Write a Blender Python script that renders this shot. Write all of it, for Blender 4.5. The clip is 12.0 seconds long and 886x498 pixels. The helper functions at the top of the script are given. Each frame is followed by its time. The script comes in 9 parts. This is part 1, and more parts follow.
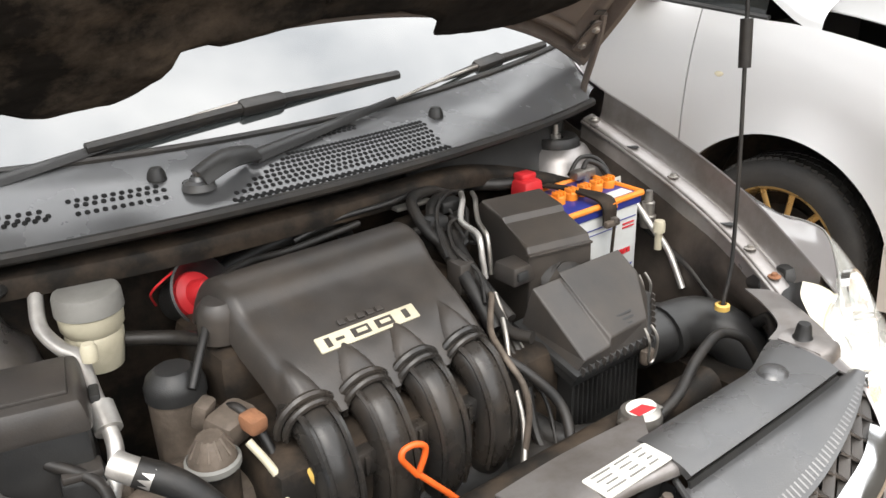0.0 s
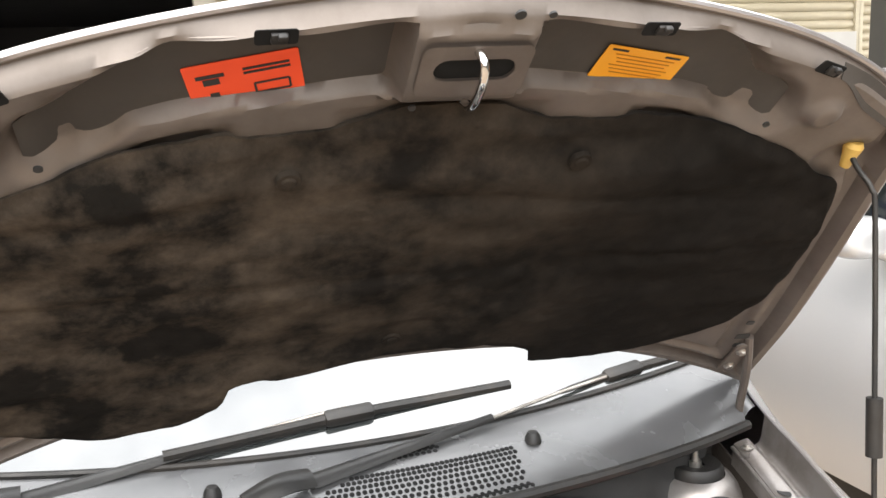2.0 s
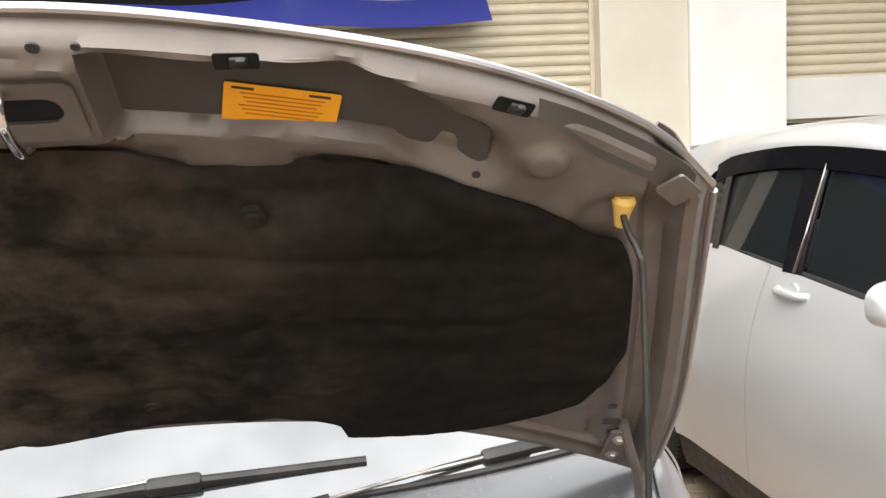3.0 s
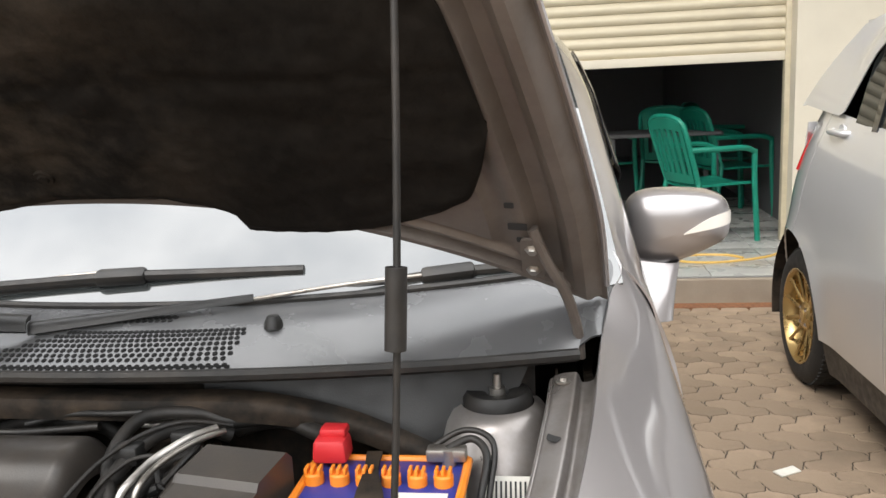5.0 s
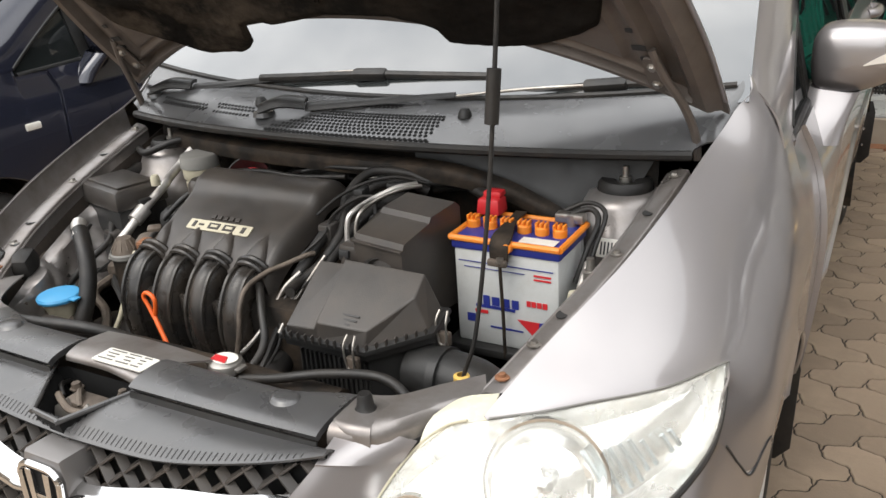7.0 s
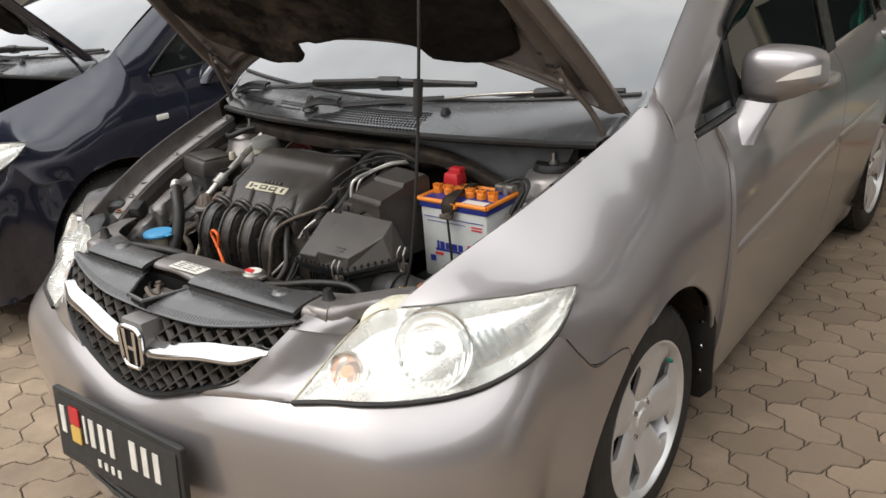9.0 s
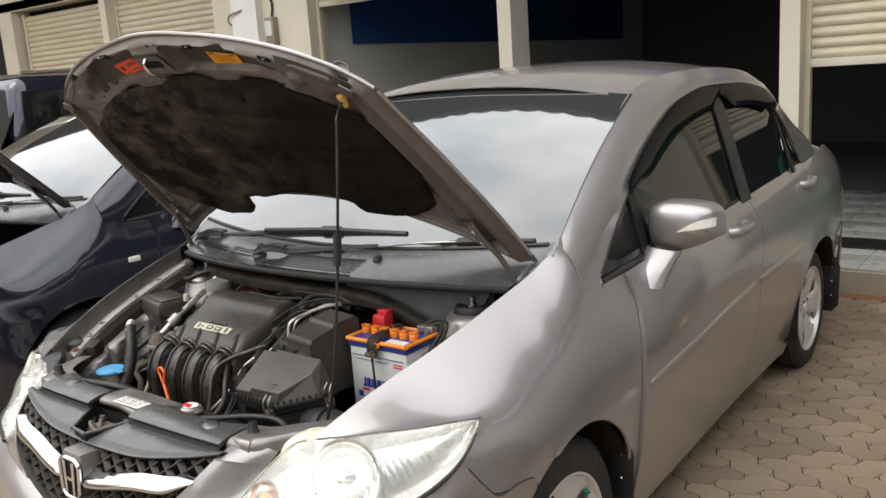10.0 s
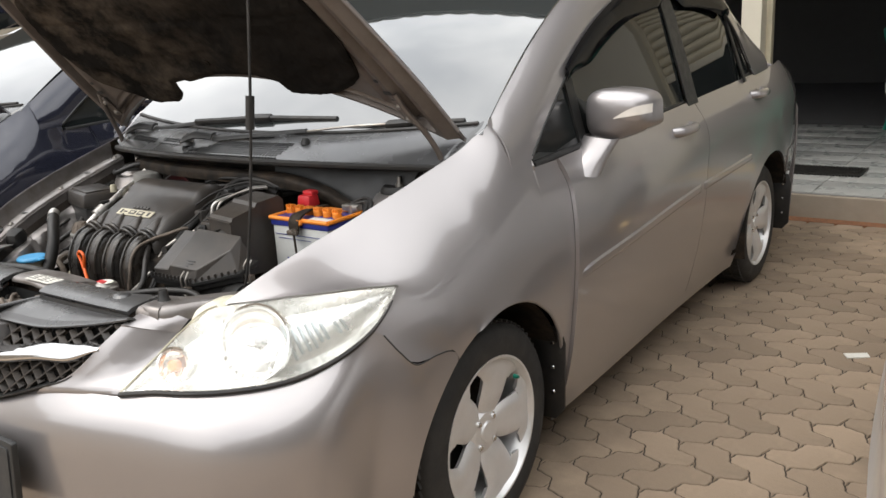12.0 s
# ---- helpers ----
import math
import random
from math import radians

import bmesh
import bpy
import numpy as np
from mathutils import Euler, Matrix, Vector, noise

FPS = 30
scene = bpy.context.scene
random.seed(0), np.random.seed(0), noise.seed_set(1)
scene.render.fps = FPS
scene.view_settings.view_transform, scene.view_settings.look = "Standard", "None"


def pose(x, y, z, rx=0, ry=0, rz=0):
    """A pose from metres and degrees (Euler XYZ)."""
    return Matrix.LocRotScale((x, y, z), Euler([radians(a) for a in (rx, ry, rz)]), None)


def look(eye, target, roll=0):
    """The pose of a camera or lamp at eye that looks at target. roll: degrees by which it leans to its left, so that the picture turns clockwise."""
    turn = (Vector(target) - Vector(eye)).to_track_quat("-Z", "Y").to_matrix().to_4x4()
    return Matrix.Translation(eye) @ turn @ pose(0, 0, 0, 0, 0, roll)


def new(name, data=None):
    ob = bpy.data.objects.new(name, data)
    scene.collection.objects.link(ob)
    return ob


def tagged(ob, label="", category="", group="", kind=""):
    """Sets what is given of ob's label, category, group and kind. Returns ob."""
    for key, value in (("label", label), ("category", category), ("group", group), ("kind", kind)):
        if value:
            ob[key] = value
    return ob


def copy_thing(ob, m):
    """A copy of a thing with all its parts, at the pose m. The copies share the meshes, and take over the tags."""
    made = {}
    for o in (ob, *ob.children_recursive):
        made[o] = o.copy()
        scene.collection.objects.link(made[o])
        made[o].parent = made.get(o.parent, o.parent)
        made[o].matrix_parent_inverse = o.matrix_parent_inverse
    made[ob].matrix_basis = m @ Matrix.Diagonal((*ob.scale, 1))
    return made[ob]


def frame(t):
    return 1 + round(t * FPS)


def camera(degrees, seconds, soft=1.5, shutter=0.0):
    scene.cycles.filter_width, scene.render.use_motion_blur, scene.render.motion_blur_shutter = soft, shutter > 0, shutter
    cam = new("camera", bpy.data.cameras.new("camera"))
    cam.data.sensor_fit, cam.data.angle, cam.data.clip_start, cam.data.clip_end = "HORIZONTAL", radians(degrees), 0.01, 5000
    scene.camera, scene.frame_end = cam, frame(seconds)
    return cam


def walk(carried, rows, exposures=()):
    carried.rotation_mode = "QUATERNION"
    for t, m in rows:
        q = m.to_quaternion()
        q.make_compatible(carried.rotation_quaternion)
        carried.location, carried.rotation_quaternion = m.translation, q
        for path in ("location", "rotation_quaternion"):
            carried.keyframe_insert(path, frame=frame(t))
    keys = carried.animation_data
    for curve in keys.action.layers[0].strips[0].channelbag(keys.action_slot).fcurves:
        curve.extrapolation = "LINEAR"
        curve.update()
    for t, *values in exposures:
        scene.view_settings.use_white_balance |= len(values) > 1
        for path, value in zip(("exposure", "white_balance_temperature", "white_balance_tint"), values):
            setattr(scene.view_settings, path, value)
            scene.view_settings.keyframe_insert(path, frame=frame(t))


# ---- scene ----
cam = camera(55.5, 12.0)

PATH = [
    (0, (-0.622, -1.132, 1.371), (0.51, 0.32, 0.589), -1.8),
    (0.5, (-0.57, -1.071, 1.403), (0.483, 0.526, 0.818), -2.0),
    (1, (-0.485, -1.018, 1.428), (0.404, 0.714, 0.971), -2.1),
    (1.5, (-0.397, -1.103, 1.485), (0.349, 0.709, 1.085), -2.2),
    (2, (-0.25, -1.171, 1.56), (0.333, 0.708, 1.201), -2.5),
    (2.5, (-0.005, -1.152, 1.551), (0.398, 0.784, 1.254), -2.7),
    (3, (0.235, -1.147, 1.536), (0.478, 0.824, 1.306), -2.8),
    (5, (0.644, -1.092, 1.335), (0.36, 0.85, 0.951), -2.8),
    (5.5, (0.708, -1.116, 1.312), (0.229, 0.726, 0.695), -2.8),
    (6, (0.802, -1.238, 1.35), (0.195, 0.531, 0.641), -3.2),
    (6.5, (0.87, -1.35, 1.371), (0.114, 0.351, 0.642), -3.4),
    (7, (0.972, -1.387, 1.375), (0.043, 0.221, 0.633), -3.8),
    (9, (1.555, -1.671, 1.455), (0.373, -0.222, 0.745), -4.3),
    (9.5, (1.687, -1.706, 1.486), (0.495, -0.209, 0.905), -4.1),
    (10, (1.797, -1.71, 1.51), (0.594, -0.164, 1.106), -3.9),
    (10.5, (1.879, -1.711, 1.463), (0.683, -0.143, 1.129), -3.7),
    (11, (1.906, -1.691, 1.41), (0.717, -0.116, 1.082), -3.4),
    (11.5, (1.899, -1.671, 1.366), (0.722, -0.094, 1.01), -3.4),
    (12, (1.882, -1.639, 1.316), (0.737, -0.084, 0.795), -3.3),
]
EXPOSURES = [(0, 1.44), (0.5, 1.52), (1, 1.78), (1.5, 1.86), (2, 1.9), (3, 1.66), (5, 1.42), (5.5, 1.44), (6, 1.27), (6.5, 1.12), (7, 1.0), (9, 0.66), (9.5, 0.72), (10, 0.82), (11, 0.90), (12, 0.89)]
walk(cam, [(t, look(eye, target, roll)) for t, eye, target, roll in PATH], EXPOSURES)

# ---------------------------------------------------------------- light
world = bpy.data.worlds.new("World")
scene.world = world
world.use_nodes = True
wn, wl = world.node_tree.nodes, world.node_tree.links
wn.clear()
w_out = wn.new("ShaderNodeOutputWorld")
w_bg = wn.new("ShaderNodeBackground")
w_sky = wn.new("ShaderNodeTexSky")
w_sky.sky_type, w_sky.sun_disc = "NISHITA", False
w_sky.sun_elevation, w_sky.sun_rotation = radians(56), radians(213)
w_sky.air_density, w_sky.dust_density = 1.0, 3.0
w_tc, w_noise, w_ramp, w_mix = (wn.new("ShaderNodeTexCoord"), wn.new("ShaderNodeTexNoise"),
                                wn.new("ShaderNodeValToRGB"), wn.new("ShaderNodeMix"))
w_mix.data_type = "RGBA"
w_noise.inputs["Scale"].default_value, w_noise.inputs["Detail"].default_value = 2.6, 4.0
w_noise.inputs["Roughness"].default_value = 0.55
w_ramp.color_ramp.elements[0].position, w_ramp.color_ramp.elements[1].position = 0.34, 0.74
w_ramp.color_ramp.elements[0].color, w_ramp.color_ramp.elements[1].color = (7.2, 7.35, 7.5, 1), (14.0, 13.8, 13.4, 1)
w_mix.inputs[0].default_value = 0.85
wl.new(w_tc.outputs["Generated"], w_noise.inputs["Vector"])
wl.new(w_noise.outputs["Fac"], w_ramp.inputs["Fac"])
wl.new(w_sky.outputs["Color"], w_mix.inputs[6])
wl.new(w_ramp.outputs["Color"], w_mix.inputs[7])
w_sep, w_grad, w_mul = wn.new("ShaderNodeSeparateXYZ"), wn.new("ShaderNodeMapRange"), wn.new("ShaderNodeMix")
w_mul.data_type, w_mul.blend_type = "RGBA", "MULTIPLY"
w_mul.inputs[0].default_value = 1.0
w_grad.inputs["To Min"].default_value, w_grad.inputs["To Max"].default_value = 0.85, 1.50
wl.new(w_tc.outputs["Generated"], w_sep.inputs["Vector"])
wl.new(w_sep.outputs["Z"], w_grad.inputs["Value"])
wl.new(w_mix.outputs[2], w_mul.inputs[6])
wl.new(w_grad.outputs["Result"], w_mul.inputs[7])
wl.new(w_mul.outputs[2], w_bg.inputs["Color"])
w_bg.inputs["Strength"].default_value = 0.112
wl.new(w_bg.outputs["Background"], w_out.inputs["Surface"])

sun = new("sun", bpy.data.lights.new("sun", "SUN"))
sun.data.energy, sun.data.angle, sun.data.color = 0.65, radians(35), (1.0, 0.96, 0.9)
sun.matrix_world = look((-1.7, -2.6, 4.6), (0, 0, 0))



# ---------------------------------------------------------------- materials
def material(name, color, rough=0.5, metal=0.0, vary=0.12, scale=8.0, bump=0.0, bump_scale=60.0, coat=0.0,
             dirt=None, dirt_amount=0.0, dirt_scale=3.0, rough_vary=0.1, trans=0.0, ior=1.45, alpha=1.0, island=0.0,
             obrand=0.0, flake=0.0, stretch=(1, 1, 1)):
    m = bpy.data.materials.new(name)
    m.use_nodes = True
    n, l = m.node_tree.nodes, m.node_tree.links
    b = n["Principled BSDF"]
    tc = n.new("ShaderNodeTexCoord")
    mp = n.new("ShaderNodeMapping")
    mp.inputs["Scale"].default_value = stretch
    l.new(tc.outputs["Object"], mp.inputs["Vector"])
    noi = n.new("ShaderNodeTexNoise")
    noi.inputs["Scale"].default_value, noi.inputs["Detail"].default_value = scale, 6.0
    l.new(mp.outputs["Vector"], noi.inputs["Vector"])
    hsv = n.new("ShaderNodeHueSaturation")
    hsv.inputs["Color"].default_value = (*color, 1)
    mr = n.new("ShaderNodeMapRange")
    mr.inputs["From Min"].default_value, mr.inputs["From Max"].default_value = 0.25, 0.75
    mr.inputs["To Min"].default_value, mr.inputs["To Max"].default_value = 1 - vary, 1 + vary
    l.new(noi.outputs["Fac"], mr.inputs["Value"])
    value = mr.outputs["Result"]
    if obrand or island:
        src = n.new("ShaderNodeObjectInfo").outputs["Random"] if obrand else n.new("ShaderNodeNewGeometry").outputs["Random Per Island"]
        r2 = n.new("ShaderNodeMapRange")
        amt = obrand or island
        r2.inputs["To Min"].default_value, r2.inputs["To Max"].default_value = 1 - amt, 1 + amt
        l.new(src, r2.inputs["Value"])
        mu = n.new("ShaderNodeMath")
        mu.operation = "MULTIPLY"
        l.new(value, mu.inputs[0])
        l.new(r2.outputs["Result"], mu.inputs[1])
        value = mu.outputs["Value"]
    l.new(value, hsv.inputs["Value"])
    col = hsv.outputs["Color"]
    if dirt:
        n2 = n.new("ShaderNodeTexNoise")
        n2.inputs["Scale"].default_value, n2.inputs["Detail"].default_value = dirt_scale, 8.0
        n2.inputs["Roughness"].default_value = 0.65
        l.new(mp.outputs["Vector"], n2.inputs["Vector"])
        r = n.new("ShaderNodeMapRange")
        r.inputs["From Min"].default_value, r.inputs["From Max"].default_value = 0.42, 0.72
        r.inputs["To Max"].default_value = dirt_amount
        l.new(n2.outputs["Fac"], r.inputs["Value"])
        mx = n.new("ShaderNodeMix")
        mx.data_type = "RGBA"
        mx.inputs[7].default_value = (*dirt, 1)
        l.new(r.outputs["Result"], mx.inputs[0])
        l.new(col, mx.inputs[6])
        col = mx.outputs[2]
    l.new(col, b.inputs["Base Color"])
    rr = n.new("ShaderNodeMapRange")
    rr.inputs["From Min"].default_value, rr.inputs["From Max"].default_value = 0.3, 0.7
    rr.inputs["To Min"].default_value, rr.inputs["To Max"].default_value = max(0.0, rough - rough_vary), min(1.0, rough + rough_vary)
    l.new(noi.outputs["Fac"], rr.inputs["Value"])
    l.new(rr.outputs["Result"], b.inputs["Roughness"])
    b.inputs["Metallic"].default_value = metal
    b.inputs["Coat Weight"].default_value = coat
    b.inputs["Coat Roughness"].default_value = 0.04
    b.inputs["Transmission Weight"].default_value = trans
    b.inputs["IOR"].default_value = ior
    b.inputs["Alpha"].default_value = alpha
    if bump or flake:
        nb = n.new("ShaderNodeTexNoise")
        nb.inputs["Scale"].default_value, nb.inputs["Detail"].default_value = bump_scale, 5.0
        l.new(mp.outputs["Vector"], nb.inputs["Vector"])
        bp = n.new("ShaderNodeBump")
        bp.inputs["Strength"].default_value, bp.inputs["Distance"].default_value = bump or flake, 0.004
        l.new(nb.outputs["Fac"], bp.inputs["Height"])
        l.new(bp.outputs["Normal"], b.inputs["Normal"])
    return m


PAINT = material("silver_paint", (0.36, 0.338, 0.336), 0.37, 0.70, 0.02, 2.5, coat=1.0, rough_vary=0.015, dirt=(0.28, 0.26, 0.24), dirt_amount=0.05, dirt_scale=4)
PAINT.node_tree.nodes["Principled BSDF"].inputs["Coat IOR"].default_value = 1.6
PAINT.node_tree.nodes["Principled BSDF"].inputs["Coat Roughness"].default_value = 0.07
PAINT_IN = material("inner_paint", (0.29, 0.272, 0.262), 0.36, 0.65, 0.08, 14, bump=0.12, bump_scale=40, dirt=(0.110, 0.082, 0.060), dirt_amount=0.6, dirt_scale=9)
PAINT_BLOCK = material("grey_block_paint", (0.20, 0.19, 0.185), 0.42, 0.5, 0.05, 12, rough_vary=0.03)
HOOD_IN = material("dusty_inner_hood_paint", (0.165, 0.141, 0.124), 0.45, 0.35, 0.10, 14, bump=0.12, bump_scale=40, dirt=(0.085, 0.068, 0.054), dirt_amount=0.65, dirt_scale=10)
WHITE_PAINT = material("pale_silver_paint", (0.66, 0.66, 0.66), 0.34, 0.55, 0.02, 3, coat=1.0, rough_vary=0.02)
NAVY_PAINT = material("navy_paint", (0.018, 0.020, 0.033), 0.16, 0.3, 0.05, 3, coat=1.0, rough_vary=0.02)
BLACK = material("black_plastic", (0.018, 0.018, 0.018), 0.42, 0.0, 0.2, 30, bump=0.12, bump_scale=500, dirt=(0.10, 0.09, 0.075), dirt_amount=0.14, dirt_scale=9)
# grime over a black set deeper for the shaded voids of the bay
BAY_DARK = material("grimy_black", (0.014, 0.0122, 0.0105), 0.65, 0.0, 0.3, 20, bump=0.3, bump_scale=60, dirt=(0.105, 0.074, 0.050), dirt_amount=0.5, dirt_scale=14, ior=1.25)
COVER = material("engine_cover_plastic", (0.041, 0.0370, 0.0340), 0.36, 0.0, 0.15, 25, bump=0.08, bump_scale=420, dirt=(0.105, 0.082, 0.062), dirt_amount=0.34, dirt_scale=9, rough_vary=0.07)
COWL = material("cowl_plastic", (0.080, 0.081, 0.083), 0.24, 0.0, 0.10, 10, bump=0.04, bump_scale=380, dirt=(0.14, 0.135, 0.125), dirt_amount=0.10, dirt_scale=12, ior=1.7)
SKIN_IN = material("dark_skin_inside", (0.055, 0.050, 0.046), 0.6, 0.1, 0.15, 12, bump=0.1, bump_scale=60, dirt=(0.10, 0.088, 0.075), dirt_amount=0.4, dirt_scale=8)
RUBBER = material("rubber", (0.013, 0.0125, 0.012), 0.5, 0.0, 0.15, 40, bump=0.1, bump_scale=200, dirt=(0.07, 0.055, 0.042), dirt_amount=0.3, dirt_scale=16)
TYRE = material("tyre_rubber", (0.022, 0.021, 0.02), 0.72, 0.0, 0.2, 30, bump=0.25, bump_scale=120, dirt=(0.10, 0.088, 0.074), dirt_amount=0.2, dirt_scale=6)
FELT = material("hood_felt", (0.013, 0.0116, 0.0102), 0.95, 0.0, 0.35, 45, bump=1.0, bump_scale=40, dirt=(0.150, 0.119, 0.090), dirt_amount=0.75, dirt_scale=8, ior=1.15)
# dirt fades out towards +X, which also paints the pad's right side as shaded
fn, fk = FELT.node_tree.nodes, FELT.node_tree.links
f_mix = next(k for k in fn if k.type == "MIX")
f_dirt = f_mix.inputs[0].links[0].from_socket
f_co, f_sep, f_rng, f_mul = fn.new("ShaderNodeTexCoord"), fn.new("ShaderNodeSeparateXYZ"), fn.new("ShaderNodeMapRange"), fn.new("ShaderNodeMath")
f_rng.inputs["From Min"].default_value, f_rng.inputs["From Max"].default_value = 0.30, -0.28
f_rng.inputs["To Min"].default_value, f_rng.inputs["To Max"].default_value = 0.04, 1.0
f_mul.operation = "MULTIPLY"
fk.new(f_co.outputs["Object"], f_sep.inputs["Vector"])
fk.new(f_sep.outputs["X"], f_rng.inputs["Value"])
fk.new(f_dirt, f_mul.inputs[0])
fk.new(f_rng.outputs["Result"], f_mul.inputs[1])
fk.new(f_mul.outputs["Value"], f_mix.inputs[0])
ALLOY = material("alloy", (0.74, 0.73, 0.72), 0.42, 0.55, 0.04, 20, dirt=(0.35, 0.32, 0.28), dirt_amount=0.15, dirt_scale=12)
GOLD = material("gold_alloy", (0.52, 0.36, 0.15), 0.3, 0.85, 0.06, 20)
CHROME = material("chrome", (0.66, 0.66, 0.66), 0.10, 1.0, 0.02, 20, rough_vary=0.03)
METAL = material("worn_metal", (0.42, 0.40, 0.37), 0.4, 0.85, 0.2, 30, bump=0.15, bump_scale=120, dirt=(0.14, 0.10, 0.07), dirt_amount=0.6, dirt_scale=16)
ALU = material("aluminium_pipe", (0.60, 0.58, 0.55), 0.38, 0.7, 0.12, 30, dirt=(0.22, 0.19, 0.16), dirt_amount=0.55, dirt_scale=25)
RUST = material("rust", (0.22, 0.10, 0.05), 0.85, 0.1, 0.4, 40, bump=0.5, bump_scale=150)
GLASS = material("tinted_glass", (0.012, 0.014, 0.014), 0.02, 0.0, 0.02, 5, coat=0.0, rough_vary=0.01, ior=1.42)
SCREEN = material("windscreen_glass", (0.03, 0.034, 0.034), 0.015, 0.0, 0.02, 5, coat=1.0, rough_vary=0.01, ior=2.1)
LENS = material("lamp_lens", (0.93, 0.92, 0.85), 0.06, 0.0, 0.03, 12, coat=1.0, rough_vary=0.03, alpha=0.13)
LENS_BACK = material("yellowed_lamp_housing", (0.66, 0.63, 0.50), 0.3, 0.0, 0.06, 20, coat=0.6, dirt=(0.40, 0.35, 0.24), dirt_amount=0.4, dirt_scale=16)
GLOSS_BLACK = material("gloss_black_paint", (0.008, 0.008, 0.009), 0.12, 0.0, 0.05, 10, coat=0.6)
VISOR = material("smoked_visor", (0.006, 0.006, 0.007), 0.12, 0.0, 0.05, 10, ior=1.16)
# dark colour of an added unseen wall that keeps light off the flank
DARKWALL = material("dark_blocker_wall", (0.10, 0.095, 0.085), 0.9, 0.0, 0.2, 2, bump=0.3, bump_scale=30, dirt=(0.05, 0.048, 0.04), dirt_amount=0.6, dirt_scale=1.0)
HOUSING = material("lamp_housing", (0.90, 0.90, 0.87), 0.22, 0.75, 0.05, 30, bump=0.25, bump_scale=70)
PRISM = material("prism_plastic", (0.45, 0.52, 0.54), 0.15, 0.6, 0.1, 60)
AMBER_PALE = material("pale_amber_plastic", (0.85, 0.62, 0.50), 0.2, 0.3, 0.1, 30)
REFLECTOR = material("lamp_reflector", (0.84, 0.84, 0.82), 0.13, 0.95, 0.03, 20)
# grime, with the shade of the deep bay put into the colour
BAY_PAINT = material("grimy_shaded_inner_wing", (0.078, 0.063, 0.052), 0.5, 0.3, 0.3, 14, bump=0.35, bump_scale=45, dirt=(0.020, 0.018, 0.016), dirt_amount=0.9, dirt_scale=9)
GREYCAP = material("grey_plastic", (0.20, 0.195, 0.18), 0.6, 0.0, 0.12, 30, dirt=(0.10, 0.09, 0.08), dirt_amount=0.4, dirt_scale=20)
CAST = material("grimy_casting", (0.15, 0.12, 0.095), 0.6, 0.35, 0.3, 30, bump=0.5, bump_scale=70, dirt=(0.05, 0.042, 0.035), dirt_amount=0.8, dirt_scale=22)
RUNNER = material("satin_black_plastic", (0.022, 0.0205, 0.019), 0.30, 0.0, 0.15, 30, bump=0.06, bump_scale=300, dirt=(0.105, 0.078, 0.055), dirt_amount=0.32, dirt_scale=12)
AMBER = material("amber_lens", (0.75, 0.30, 0.10), 0.2, 0.0, 0.1, 30)
RED_LENS = material("red_lens", (0.45, 0.02, 0.02), 0.15, 0.0, 0.1, 30)
ORANGE = material("orange_plastic", (0.80, 0.24, 0.02), 0.42, 0.0, 0.1, 30, dirt=(0.4, 0.2, 0.08), dirt_amount=0.3, dirt_scale=30)
BLUE = material("blue_plastic", (0.025, 0.035, 0.22), 0.4, 0.0, 0.1, 30)
RED = material("red_plastic", (0.52, 0.025, 0.03), 0.4, 0.0, 0.1, 30)
CASE = material("battery_case", (0.52, 0.53, 0.52), 0.35, 0.0, 0.05, 12, dirt=(0.33, 0.31, 0.27), dirt_amount=0.5, dirt_scale=12)
CREAM = material("cream_plastic", (0.52, 0.48, 0.36), 0.45, 0.0, 0.1, 20, dirt=(0.22, 0.18, 0.12), dirt_amount=0.5, dirt_scale=14)
SKYBLUE = material("pale_blue_plastic", (0.06, 0.30, 0.55), 0.4, 0.0, 0.08, 20)
YELLOW = material("yellow_plastic", (0.62, 0.40, 0.10), 0.5, 0.0, 0.1, 30)
LABEL = material("label_white", (0.72, 0.70, 0.64), 0.5, 0.0, 0.05, 30, dirt=(0.35, 0.32, 0.27), dirt_amount=0.4, dirt_scale=20)
INK = material("dark_ink", (0.03, 0.03, 0.03), 0.6, 0.0, 0.1, 30)
STICK_RED = material("red_sticker", (0.85, 0.09, 0.03), 0.45, 0.0, 0.05, 20)
STICK_YEL = material("orange_sticker", (0.85, 0.38, 0.02), 0.45, 0.0, 0.05, 20)
FAINT_INK = material("faint_print", (0.50, 0.20, 0.015), 0.5, 0.0, 0.1, 30)
DIP_ORANGE = material("red_orange_plastic", (0.72, 0.12, 0.02), 0.4, 0.0, 0.1, 30)
APRON = material("apron_plastic", (0.050, 0.050, 0.051), 0.30, 0.0, 0.10, 14, bump=0.06, bump_scale=400, dirt=(0.11, 0.10, 0.088), dirt_amount=0.25, dirt_scale=8, ior=1.75)
REPEATER = material("clear_repeater_plastic", (0.72, 0.67, 0.61), 0.15, 0.0, 0.05, 30, coat=0.8)
GREEN_PL = material("green_plastic", (0.008, 0.20, 0.132), 0.38, 0.0, 0.08, 12)
PLASTER = material("cream_wall_paint", (0.66, 0.605, 0.49), 0.85, 0.0, 0.05, 3, bump=0.1, bump_scale=70, dirt=(0.52, 0.46, 0.37), dirt_amount=0.35, dirt_scale=1.4)
WHITEWALL = material("white_wall_paint", (0.80, 0.78, 0.74), 0.8, 0.0, 0.04, 3, bump=0.08, bump_scale=70, dirt=(0.6, 0.56, 0.5), dirt_amount=0.25, dirt_scale=1.2)
SHUTTER = material("cream_shutter", (0.62, 0.55, 0.40), 0.45, 0.1, 0.06, 4, dirt=(0.40, 0.34, 0.25), dirt_amount=0.4, dirt_scale=2.2, stretch=(1, 1, 4))
